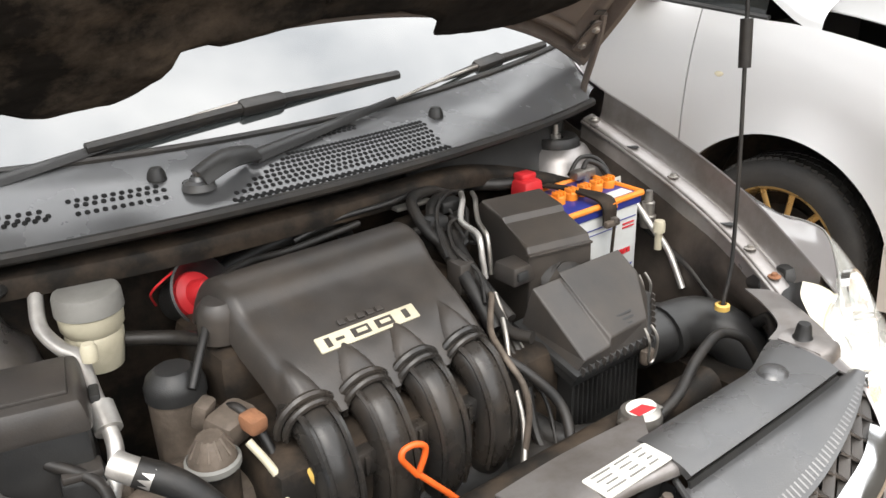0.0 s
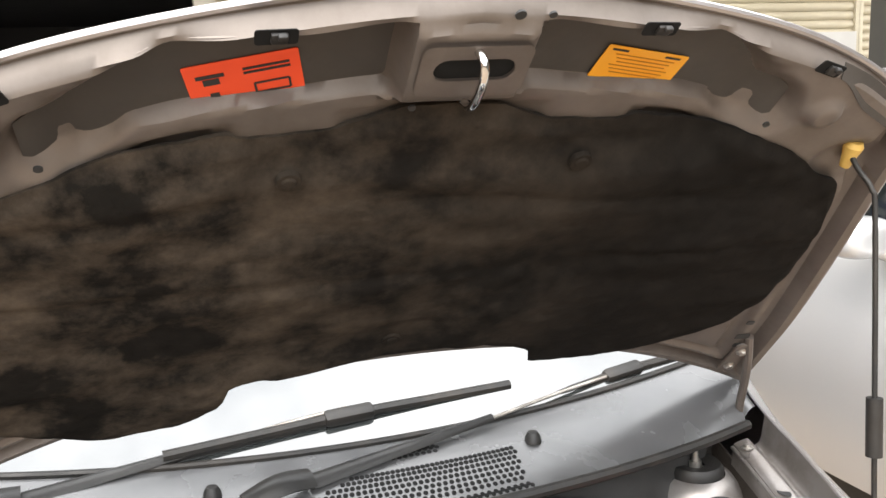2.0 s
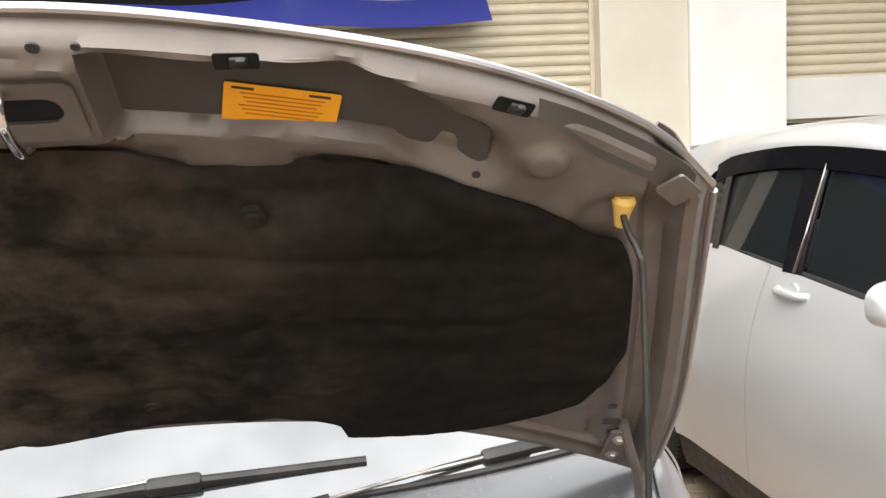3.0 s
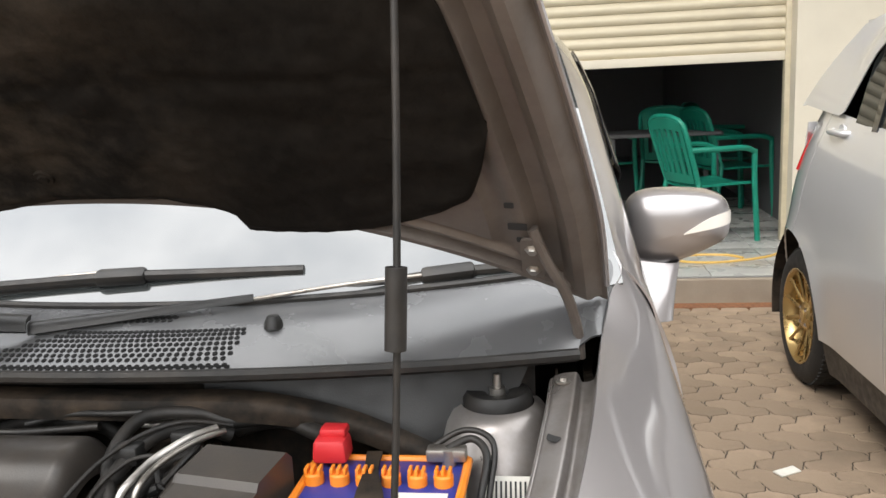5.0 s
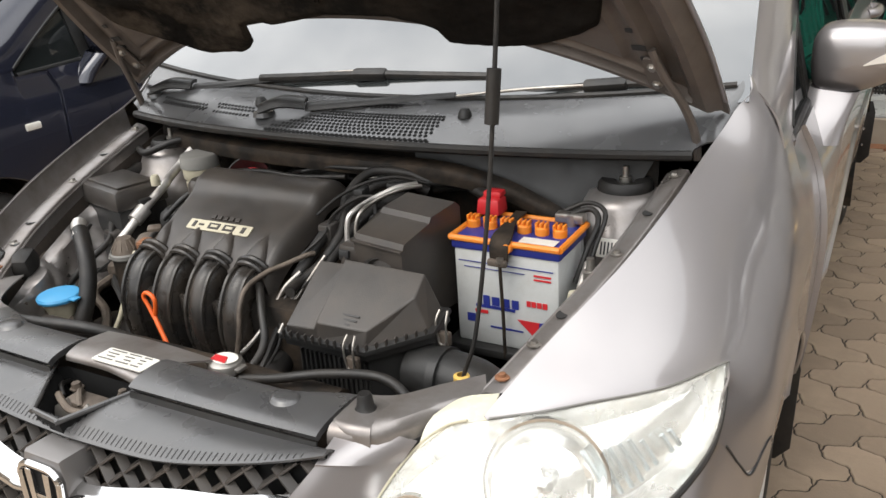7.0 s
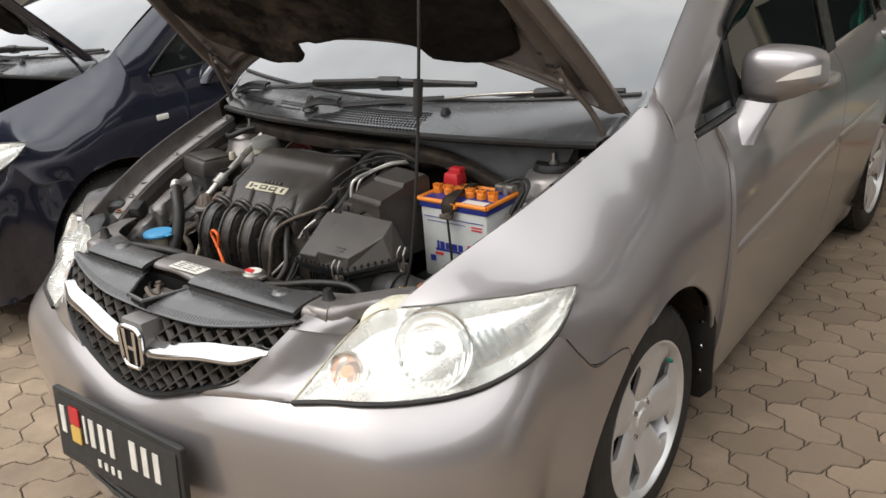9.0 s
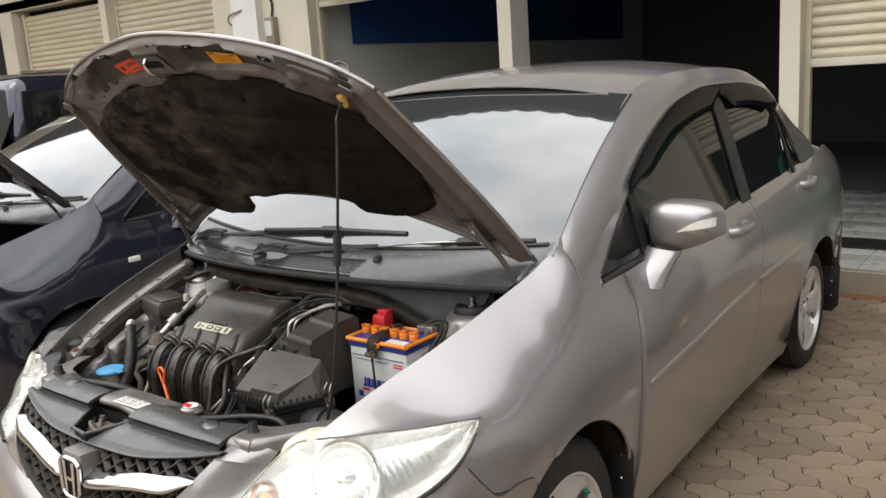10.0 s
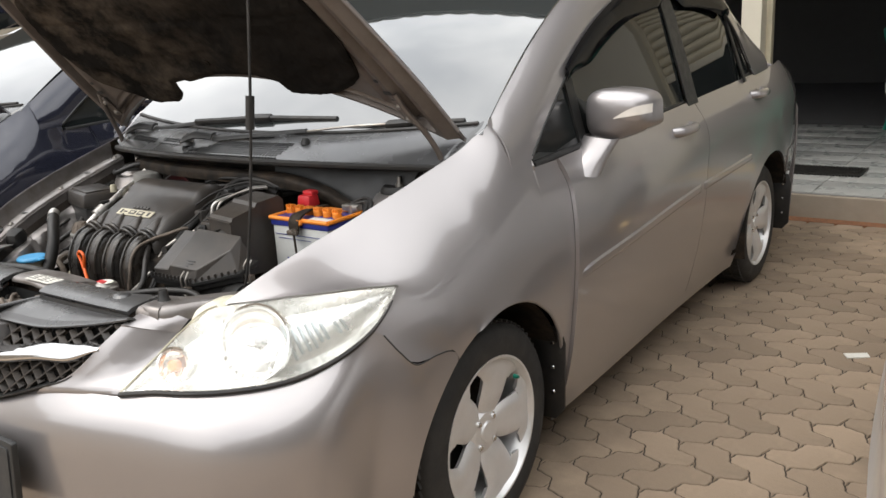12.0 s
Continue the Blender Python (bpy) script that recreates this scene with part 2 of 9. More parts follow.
TILE = material("floor_tile", (0.36, 0.365, 0.35), 0.30, 0.0, 0.05, 6, obrand=0.05, dirt=(0.30, 0.28, 0.25), dirt_amount=0.4, dirt_scale=3)
CONCRETE = material("concrete", (0.30, 0.255, 0.20), 0.9, 0.0, 0.12, 8, bump=0.35, bump_scale=90, dirt=(0.22, 0.16, 0.12), dirt_amount=0.5, dirt_scale=2.5)
PAVER = material("paver", (0.30, 0.226, 0.159), 0.88, 0.0, 0.16, 10, bump=0.5, bump_scale=160, obrand=0.16, dirt=(0.135, 0.104, 0.074), dirt_amount=0.6, dirt_scale=3)
PAVER_FAR = material("paver_joined", (0.30, 0.226, 0.159), 0.88, 0.0, 0.16, 10, bump=0.5, bump_scale=160, island=0.16, dirt=(0.135, 0.104, 0.074), dirt_amount=0.6, dirt_scale=3)
SAND = material("joint_sand", (0.040, 0.031, 0.023), 0.95, 0.0, 0.3, 30, bump=0.5, bump_scale=200)
YARD = material("yard_paving", (0.24, 0.185, 0.13), 0.9, 0.0, 0.2, 4, bump=0.4, bump_scale=30, dirt=(0.14, 0.11, 0.08), dirt_amount=0.6, dirt_scale=1.5)
# near-black that carries the shade of openings in its colour
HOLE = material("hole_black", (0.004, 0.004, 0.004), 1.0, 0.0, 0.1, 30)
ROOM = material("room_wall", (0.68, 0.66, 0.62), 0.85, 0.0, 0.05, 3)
# dark grey that puts the gloom of the unlit shop into its surfaces
ROOMDARK = material("unlit_room_grey", (0.11, 0.108, 0.108), 0.85, 0.0, 0.1, 3)
BANNER = material("banner_vinyl", (0.78, 0.77, 0.76), 0.5, 0.0, 0.03, 3)
BANNER_BLUE = material("blue_banner_vinyl", (0.03, 0.09, 0.28), 0.5, 0.0, 0.05, 3)
ROOFTILE = material("floor_tile", (0.52, 0.53, 0.52), 0.28, 0.0, 0.05, 6, obrand=0.05, dirt=(0.34, 0.32, 0.29), dirt_amount=0.4, dirt_scale=3)
SEAT = material("seat_fabric", (0.05, 0.048, 0.045), 0.9, 0.0, 0.2, 30)


# ---------------------------------------------------------------- building blocks
def catmull(pts, k):
    """k points evenly along the parameter of a smooth curve through pts."""
    p = [Vector(a) for a in pts]
    if len(p) == 2:
        return [p[0].lerp(p[1], i / (k - 1)) for i in range(k)]
    out = []
    for i in range(k):
        t = i / (k - 1) * (len(p) - 1)
        j = min(int(t), len(p) - 2)
        u = t - j
        a, b, c, d = p[max(j - 1, 0)], p[j], p[j + 1], p[min(j + 2, len(p) - 1)]
        out.append(0.5 * ((2 * b) + (c - a) * u + (2 * a - 5 * b + 4 * c - d) * u * u + (3 * b - a - 3 * c + d) * u ** 3))
    return out


def curve1(pairs):
    """A smooth function through (argument, value) pairs."""
    xs, ys = [a for a, _ in pairs], [b for _, b in pairs]
    n = len(xs)
    ms = []
    for i in range(n):
        if i == 0:
            ms.append((ys[1] - ys[0]) / (xs[1] - xs[0]))
        elif i == n - 1:
            ms.append((ys[-1] - ys[-2]) / (xs[-1] - xs[-2]))
        else:
            a, b = (ys[i] - ys[i - 1]) / (xs[i] - xs[i - 1]), (ys[i + 1] - ys[i]) / (xs[i + 1] - xs[i])
            ms.append(0.0 if a * b <= 0 else 2 * a * b / (a + b))

    def f(x):
        if x <= xs[0]:
            return ys[0] + ms[0] * (x - xs[0])
        if x >= xs[-1]:
            return ys[-1] + ms[-1] * (x - xs[-1])
        i = max(j for j in range(n - 1) if xs[j] <= x)
        h = xs[i + 1] - xs[i]
        t = (x - xs[i]) / h
        return ((2 * t ** 3 - 3 * t * t + 1) * ys[i] + (t ** 3 - 2 * t * t + t) * h * ms[i]
                + (-2 * t ** 3 + 3 * t * t) * ys[i + 1] + (t ** 3 - t * t) * h * ms[i + 1])
    return f


def part(name, bm, mat, parent=None, label="", smooth=True):
    me = bpy.data.meshes.new(name)
    bmesh.ops.recalc_face_normals(bm, faces=bm.faces)
    for f in bm.faces:
        f.smooth = smooth
    bm.to_mesh(me)
    bm.free()
    if smooth:
        me.set_sharp_from_angle(angle=radians(38))
    for m in (mat if isinstance(mat, (list, tuple)) else [mat]):
        me.materials.append(m)
    ob = new(name, me)
    if parent is not None:
        ob.parent = parent
    if label:
        ob["label"] = label
    return ob


def thing(name, label, category, group="", kind="", at=(0, 0, 0)):
    e = new(name)
    e.empty_display_size = 0.05
    e.location = at
    return tagged(e, label, category, group, kind)


def shell(f, nu, nv, th=0.003, us=None, vs=None, bm=None, closed_u=False):
    """A sheet f(u, v), u and v from 0 to 1, with the thickness th behind it."""
    bm = bm or bmesh.new()
    us = us or [i / nu for i in range(nu + 1)]
    vs = vs or [j / nv for j in range(nv + 1)]
    P = [[Vector(f(u, v)) for v in vs] for u in us]
    nu, nv = len(us) - 1, len(vs) - 1
    front = [[bm.verts.new(p) for p in row] for row in P]
    back = None
    if th:
        back = []
        for i in range(nu + 1):
            row = []
            for j in range(nv + 1):
                a, b = P[min(i + 1, nu)][j] - P[max(i - 1, 0)][j], P[i][min(j + 1, nv)] - P[i][max(j - 1, 0)]
                n = a.cross(b)
                n = n.normalized() if n.length > 1e-9 else Vector((0, 0, 0))
                row.append(bm.verts.new(P[i][j] - n * th))
            back.append(row)
    for i in range(nu):
        for j in range(nv):
            q = [front[i][j], front[i + 1][j], front[i + 1][j + 1], front[i][j + 1]]
            if len({tuple(round(c, 6) for c in v.co) for v in q}) >= 3:
                bm.faces.new(q)
            if th:
                bm.faces.new([back[i][j], back[i][j + 1], back[i + 1][j + 1], back[i + 1][j]])
    if th:
        for i in range(nu):
            for j in (0, nv):
                bm.faces.new([front[i][j], front[i + 1][j], back[i + 1][j], back[i][j]])
        for j in range(nv):
            for i in (0, nu):
                bm.faces.new([front[i][j], front[i][j + 1], back[i][j + 1], back[i][j]])
    return bm


def loft(rails, nu, nv, th=0.003, bm=None):
    """A sheet through rails, each a list of points smoothed to nu + 1."""
    R = [catmull(r, nu + 1) for r in rails]
    cols = [catmull([r[i] for r in R], nv + 1) for i in range(nu + 1)]
    return shell(lambda u, v: cols[round(u * nu)][round(v * nv)], nu, nv, th, bm=bm)


def tube(pts, r, seg=10, k=None, bm=None, radii=None, cap=True):
    bm = bm or bmesh.new()
    k = k or max(8, 6 * (len(pts) - 1) + 1)
    c = catmull(pts, k)
    up = Vector((0.13, 0.29, 0.95)).normalized()
    rings = []
    for i, p in enumerate(c):
        d = (c[min(i + 1, k - 1)] - c[max(i - 1, 0)]).normalized()
        s = d.cross(up)
        s = s.normalized() if s.length > 1e-4 else Vector((1, 0, 0))
        up = s.cross(d).normalized()
        rr = r if radii is None else radii(i / (k - 1))
        rings.append([bm.verts.new(p + (s * math.cos(a) + up * math.sin(a)) * rr)
                      for a in (2 * math.pi * q / seg for q in range(seg))])
    for a, b in zip(rings, rings[1:]):
        for q in range(seg):
            bm.faces.new([a[q], a[(q + 1) % seg], b[(q + 1) % seg], b[q]])
    if cap:
        bm.faces.new(rings[0])
        bm.faces.new(rings[-1])
    return bm


def lathe(profile, seg=32, m=None, bm=None):
    """Turns (radius, height) pairs round z, then moves by m."""
    bm = bm or bmesh.new()
    m = m or Matrix()
    rings = []
    for r, h in profile:
        if r < 1e-6:
            rings.append([bm.verts.new(m @ Vector((0, 0, h)))])
        else:
            rings.append([bm.verts.new(m @ Vector((r * math.cos(a), r * math.sin(a), h)))
                          for a in (2 * math.pi * q / seg for q in range(seg))])
    for a, b in zip(rings, rings[1:]):
        for q in range(seg):
            A, B, C, D = a[q % len(a)], a[(q + 1) % len(a)], b[(q + 1) % len(b)], b[q % len(b)]
            vs = list(dict.fromkeys([A, B, C, D]))
            if len(vs) >= 3:
                bm.faces.new(vs)
    return bm


def box(c, s, bevel=0.0, m=None, bm=None, taper=1.0, seg=2):
    bm = bm or bmesh.new()
    m = m or Matrix()
    sub = bmesh.new()
    bmesh.ops.create_cube(sub, size=1.0)
    for v in sub.verts:
        k = taper if v.co.z > 0 else 1.0
        v.co = Vector((v.co.x * s[0] * k, v.co.y * s[1] * k, v.co.z * s[2]))
    if bevel:
        bmesh.ops.bevel(sub, geom=list(sub.edges), offset=bevel, segments=seg, profile=0.5, affect="EDGES")
    mm = m @ Matrix.Translation(c)
    add(bm, sub, mm)
    return bm


def add(bm, sub, m=None):
    m = m or Matrix()
    vmap = {v: bm.verts.new(m @ v.co) for v in sub.verts}
    for f in sub.faces:
        try:
            g = bm.faces.new([vmap[v] for v in f.verts])
            g.material_index = f.material_index
        except ValueError:
            pass
    sub.free()
    return bm


def prism(poly, h, m=None, bm=None, bevel=0.0):
    """A flat outline (x, y) raised by h along z, then moved by m."""
    sub = bmesh.new()
    lo = [sub.verts.new((x, y, 0)) for x, y in poly]
    hi = [sub.verts.new((x, y, h)) for x, y in poly]
    sub.faces.new(lo[::-1])
    sub.faces.new(hi)
    for i in range(len(poly)):
        j = (i + 1) % len(poly)
        sub.faces.new([lo[i], lo[j], hi[j], hi[i]])
    if bevel:
        top = [e for e in sub.edges if all(v in hi for v in e.verts)]
        bmesh.ops.bevel(sub, geom=top, offset=bevel, segments=2, profile=0.5, affect="EDGES")
    return add(bm or bmesh.new(), sub, m)


def eased(bm, times, keep=None):
    """Smooths the inside of an open sheet, its border staying where it is."""
    inner = [v for v in bm.verts if not v.is_boundary and (keep is None or not keep(v.co))]
    for _ in range(times):
        moved = [(v, sum((e.other_vert(v).co for e in v.link_edges), Vector()) / len(v.link_edges)) for v in inner]
        for v, c in moved:
            v.co = v.co.lerp(c, 0.5)
    return bm


def flipx(bm):
    for v in bm.verts:
        v.co.x = -v.co.x
    return bm


def rounded(w, h, r, k=4):
    out = []
    for cx, cy, a0 in ((w / 2 - r, h / 2 - r, 0), (-w / 2 + r, h / 2 - r, 90), (-w / 2 + r, -h / 2 + r, 180), (w / 2 - r, -h / 2 + r, 270)):
        for i in range(k + 1):
            a = radians(a0 + 90 * i / k)
            out.append((cx + r * math.cos(a), cy + r * math.sin(a)))
    return out


def lerp(a, b, t):
    return a + (b - a) * t


def smooth01(a, b, x):
    t = max(0.0, min(1.0, (x - a) / (b - a)))
    return t * t * (3 - 2 * t)


# ---------------------------------------------------------------- ground and shop building
def slab(name, c, s, mat, bevel=0.0, kind="structure", label="", category="", parent=None):
    ob = part(name, box(c, s, bevel), mat, parent, smooth=False)
    if parent is None:
        tagged(ob, label, category, "", kind)
    return ob


slab("paver_bed", (-0.1, 0.26, -0.0072), (6.94, 6.86, 0.008), SAND, label="dark sand bed in the paver joints", category="ground")
slab("ground", (0, 0, -0.064), (700, 700, 0.08), YARD, label="flat ground reaching to the horizon", category="ground")
FACE = 4.80
step = slab("shop_step", (-1.0, 6.5, 0.02), (30, 5.30, 0.25), CONCRETE, 0.006, label="low concrete step in front of the shops", category="step")
slab("step_edging", (-1.0, 3.80, -0.008), (30, 0.10, 0.02), RUST, label="rust-stained strip at the foot of the step", category="trim")
# past the tiles the floor is coloured dark for the unlit room
slab("floor", (-1.0, 7.79, 0.135), (29, 7.82, 0.024), ROOMDARK, label="shop floor slab, coloured dark for the unlit room", category="floor")
walls = [("wall_pier_left", -5.64, 1.56, PLASTER), ("wall_post_left", -2.41, 0.14, PLASTER), ("wall_post_right", 0.027, 0.142, PLASTER),
         ("wall_pier_right", 2.50, 0.66, PLASTER), ("wall_pier_far_right", 3.20, 0.74, WHITEWALL), ("wall_pier_end", 7.6, 0.5, PLASTER), ("wall_pier_far_left", -11.3, 0.4, PLASTER), ("wall_post_far_left", -8.68, 0.14, PLASTER)]
for nm, x, w, mt in walls:
    slab(nm, (x, FACE + 0.15, 1.50), (w, 0.30 if mt is PLASTER else 0.36, 2.70), mt, 0.004, label="cream painted masonry pier of the shop front", category="wall")
slab("wall_pier_rib", (-5.78, FACE - 0.045, 1.5), (0.42, 0.09, 2.70), WHITEWALL, 0.004, label="white painted rib on the masonry pier", category="wall")
slab("wall_upper", (-1.8, FACE + 0.15, 3.55), (22, 0.30, 1.40), PLASTER, 0.004, label="cream painted wall over the shop openings", category="wall")
slab("wall_storey", (-1.8, FACE + 0.45, 5.3), (22, 0.30, 2.1), WHITEWALL, label="white wall of the upper storey", category="wall")
slab("wall_back", (-1.8, 13.6, 1.4), (22, 0.2, 3.1), ROOMDARK, label="rear wall of the shops, coloured dark for the unlit room", category="wall")
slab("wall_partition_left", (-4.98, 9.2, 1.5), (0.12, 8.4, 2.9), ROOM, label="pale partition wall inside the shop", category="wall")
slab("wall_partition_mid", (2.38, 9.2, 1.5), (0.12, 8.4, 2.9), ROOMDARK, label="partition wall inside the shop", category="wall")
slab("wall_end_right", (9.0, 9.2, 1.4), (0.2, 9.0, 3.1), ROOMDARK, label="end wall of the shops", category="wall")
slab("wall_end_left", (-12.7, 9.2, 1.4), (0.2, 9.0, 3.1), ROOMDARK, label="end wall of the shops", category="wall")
slab("ceiling", (-1.8, 9.2, 2.92), (22, 8.8, 0.12), ROOMDARK, label="shop ceiling, coloured dark for the unlit room", category="ceiling")


def build_shutter(x0, x1, bottom, top, y=FACE + 0.17):
    s = thing("roller_shutter", "cream metal roller shutter with ribbed slats", "shutter", "shop shutters", at=((x0 + x1) / 2, y, bottom))
    w = x1 - x0
    slat_h = 0.075
    k = int((top - bottom - 0.06) / slat_h)

    def prof(u, v):
        a = v
        return (u - 0.5) * w, -0.018 * math.sin(math.pi * min(1.0, a * 1.12)) ** 0.7 - (0.0 if a < 0.9 else -0.006), a * slat_h
    bm = shell(prof, 1, 8, 0.0015)
    me = None
    for i in range(k):
        if me is None:
            ob = part("slat", bm, SHUTTER, s)
            me = ob.data
        else:
            ob = new("slat", me)
            ob.parent = s
        ob.location = (0, 0, 0.06 + i * slat_h)
    part("bottom_rail", box((0, -0.005, 0.03), (w, 0.04, 0.06), 0.006), PLASTER, s)
    for sg in (-1, 1):
        part("guide_rail", box((sg * (w / 2 + 0.012), 0.0, (top - bottom) / 2 - (bottom - 0.15) / 2), (0.05, 0.07, top - 0.15), 0.004), SHUTTER, s)
    return s


build_shutter(-4.84, -2.50, 2.30, 2.85)
build_shutter(0.125, 2.15, 1.385, 2.85)
build_shutter(3.60, 5.5, 1.62, 2.85)
build_shutter(5.56, 7.3, 0.16, 2.85)
build_shutter(-8.58, -6.45, 0.16, 2.80)
build_shutter(-11.0, -8.78, 0.16, 2.80)
slab("shutter_lintel", (4.5, FACE + 0.10, 1.80), (1.9, 0.05, 0.30), ROOM, label="weathered panel under the rolled shutter", category="panel")

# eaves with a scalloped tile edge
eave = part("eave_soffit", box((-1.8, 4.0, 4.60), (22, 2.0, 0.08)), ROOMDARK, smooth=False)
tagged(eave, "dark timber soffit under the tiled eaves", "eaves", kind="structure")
roof_ob = thing("tiled_roof", "clay tiled roof with a scalloped lower edge", "roof", kind="structure")
tile = shell(lambda u, v: ((u - 0.5) * 0.30, v * 1.2, 0.05 * math.sin(math.pi * u) + v * 0.6), 8, 2, 0.015)
first = part("roof_tile", tile, ROOFTILE, roof_ob)
first.location = (-12.6, 2.93, 4.60)
for i in range(1, 73):
    ob = new("roof_tile", first.data)
    ob.parent = roof_ob
    ob.location = (-12.6 + 0.30 * i, 2.93, 4.60)

# banners, with their print as bars
def build_banner(name, m, w, h, mat, bars, label):
    b = thing(name, label, "banner")
    b.matrix_world = m
    part("vinyl", box((0, 0, 0), (w, 0.006, h), 0.001), mat, b, smooth=False)
    for nm, mt, rows in bars:
        bm = bmesh.new()
        for x, z, ww, hh in rows:
            box((x, -0.005, z), (ww, 0.003, hh), 0, bm=bm)
        part(nm, bm, mt, b, smooth=False)
    return b


random.seed(4)
def words(x0, x1, z, h, mean):
    out, x = [], x0
    while x < x1:
        w = mean * random.uniform(0.5, 1.5)
        out.append((x + w / 2, z, w, h))
        x += w + h * 0.7
    return out


build_banner("shop_banner", Matrix.Translation((-3.62, FACE - 0.03, 2.66)) @ Matrix.Rotation(radians(1.6), 4, "Y"), 2.05, 0.60, BANNER,
             [("print", BLUE, words(-0.98, 0.95, -0.14, 0.075, 0.20) + words(-0.98, 0.95, -0.01, 0.06, 0.20))], "white vinyl banner over the shop opening")
build_banner("wall_banner", Matrix.Translation((-4.90, 9.0, 2.28)) @ Matrix.Rotation(radians(-90), 4, "Z") @ Matrix.Diagonal((-1, 1, 1, 1)), 7.0, 0.72, BANNER_BLUE,
             [("print", LABEL, words(-3.3, 3.2, -0.26, 0.08, 0.26)), ("panel_print", PLASTER, [(-0.6, 0.12, 3.0, 0.45)]), ("title_print", RED, words(-0.4, 0.9, 0.08, 0.18, 0.30))],
             "blue vinyl banner on the pale shop wall")
awn = part("blue_awning", shell(lambda u, v: (lerp(-1.6, 1.35, u), FACE - 0.25 * v + 0.03 * math.sin(9 * u), 2.60 - 0.22 * v + 0.015 * math.sin(14 * u)), 30, 6, 0.004), BLUE)
tagged(awn, "blue tarpaulin hung along the shop front", "awning")

# meter box, hook and cable on the pier
mb = thing("meter_box", "grey electric meter box on the pier", "meter", at=(-5.40, FACE - 0.03, 2.10))
part("case", box((0, 0, 0), (0.14, 0.09, 0.30), 0.012), CONCRETE, mb)
part("cover", box((0, -0.05, 0.03), (0.10, 0.02, 0.16), 0.006), ROOM, mb)
cb = part("supply_cable", tube([(-5.44, FACE - 0.02, 2.9), (-5.46, FACE - 0.02, 2.55), (-5.38, FACE - 0.02, 2.40), (-5.40, FACE - 0.02, 2.25)], 0.012, 8), INK)
tagged(cb, "black cable down to the meter box", "cable")
hk = part("wall_hook", tube([(-6.0, FACE - 0.01, 2.18), (-6.02, FACE - 0.10, 2.24), (-5.98, FACE - 0.12, 2.32), (-5.80, FACE - 0.10, 2.36)], 0.012, 8), METAL)
tagged(hk, "bent metal bracket on the pier", "bracket")

# unseen walls added behind and beside the camera; dark right one dims the flank
slab("unseen_wall_back", (0, -13, 1.1), (60, 0.25, 2.4), CONCRETE, label="added unseen wall across the yard", category="wall")
slab("unseen_wall_right", (5.4, -4.2, 2.2), (0.25, 17.5, 4.6), DARKWALL, label="added unseen wall beside the yard", category="wall")
slab("unseen_wall_left", (-13.5, -4.0, 2.4), (0.25, 18, 5.0), CONCRETE, label="added unseen wall beside the yard", category="wall")

# ---------------------------------------------------------------- saloon car
WHEEL_R, ARCH_R, AXLE_F, AXLE_R = 0.290, 0.352, 0.0, 2.45
nose_y = curve1([(0.18, -0.79), (0.30, -0.83), (0.45, -0.862), (0.55, -0.862), (0.62, -0.848), (0.68, -0.82), (0.76, -0.77), (0.85, -0.71)])
roof_z = curve1([(0.05, 0.985), (0.18, 1.074), (0.283, 1.137), (0.467, 1.245), (0.673, 1.352), (0.80, 1.410), (0.95, 1.440), (1.2, 1.462), (1.5, 1.468), (1.84, 1.452), (2.146, 1.385), (2.30, 1.290), (2.56, 1.150), (2.75, 1.075), (3.0, 1.045)])
dlo_z = curve1([(0.25, 0.945), (0.40, 1.05), (0.60, 1.172), (0.85, 1.282), (1.08, 1.345), (1.35, 1.374), (1.7, 1.368), (2.0, 1.325), (2.15, 1.215), (2.28, 1.055), (2.32, 1.02)])
crest_x = curve1([(-0.62, 0.548), (-0.595, 0.556), (-0.504, 0.586), (-0.40, 0.622), (-0.30, 0.650), (-0.10, 0.682), (0.05, 0.694), (0.12, 0.704), (0.18, 0.716), (0.26, 0.765)])
crest_z = curve1([(-0.62, 0.780), (-0.595, 0.791), (-0.504, 0.832), (-0.40, 0.873), (-0.30, 0.905), (-0.10, 0.962), (0.05, 1.005), (0.13, 1.048), (0.185, 1.080), (0.26, 0.95)])


def nose(x, z):
    return nose_y(z) + 0.5 * (abs(x) / 0.845) ** 3.3


def belt_z(y):
    return 0.94 + 0.036 * (y - 0.26)


def side_x(y, z):
    x = 0.845 - (1.05 if z > 0.69 else 0.30) * (z - 0.69) ** 2
    x -= 0.02 * max(0.0, -0.1 - y) / 0.25
    x -= 0.024 * smooth01(0.35, 1.6, y) * (1 - smooth01(0.70, 0.90, z))
    if y > 2.5:
        x -= 0.16 * ((y - 2.5) / 0.95) ** 2.2
    for c in (AXLE_F, AXLE_R):
        r = math.hypot(y - c, z - 0.29)
        x += 0.010 * max(0.0, 1 - abs(r - ARCH_R) / 0.10) ** 2
    return x


def glass_x(y, z):
    x = 0.772 - 0.235 * (z - 0.95) - 0.10 * max(0.0, z - 1.3) ** 1.0
    if y > 2.0:
        x -= 0.05 * (y - 2.0)
    return x


def rail_x(y, z):
    """The pillar and roof rail strip beside the windows."""
    zo = roof_z(y)
    zi = max(min(dlo_z(y), zo - 0.02), belt_z(y) - 0.02) if y > 0.25 else 0.95
    v = (zo - z) / max(0.02, zo - max(zi, belt_z(y) - 0.014))
    return glass_x(y, z) + 0.012 - 0.040 * max(0.0, 1 - v / 0.75) ** 2


corner_x = curve1([(-0.62, 0.70), (-0.50, 0.775), (-0.42, 0.815), (-0.335, 0.842), (-0.2, 0.850), (0.0, 0.848), (0.4, 0.845)])


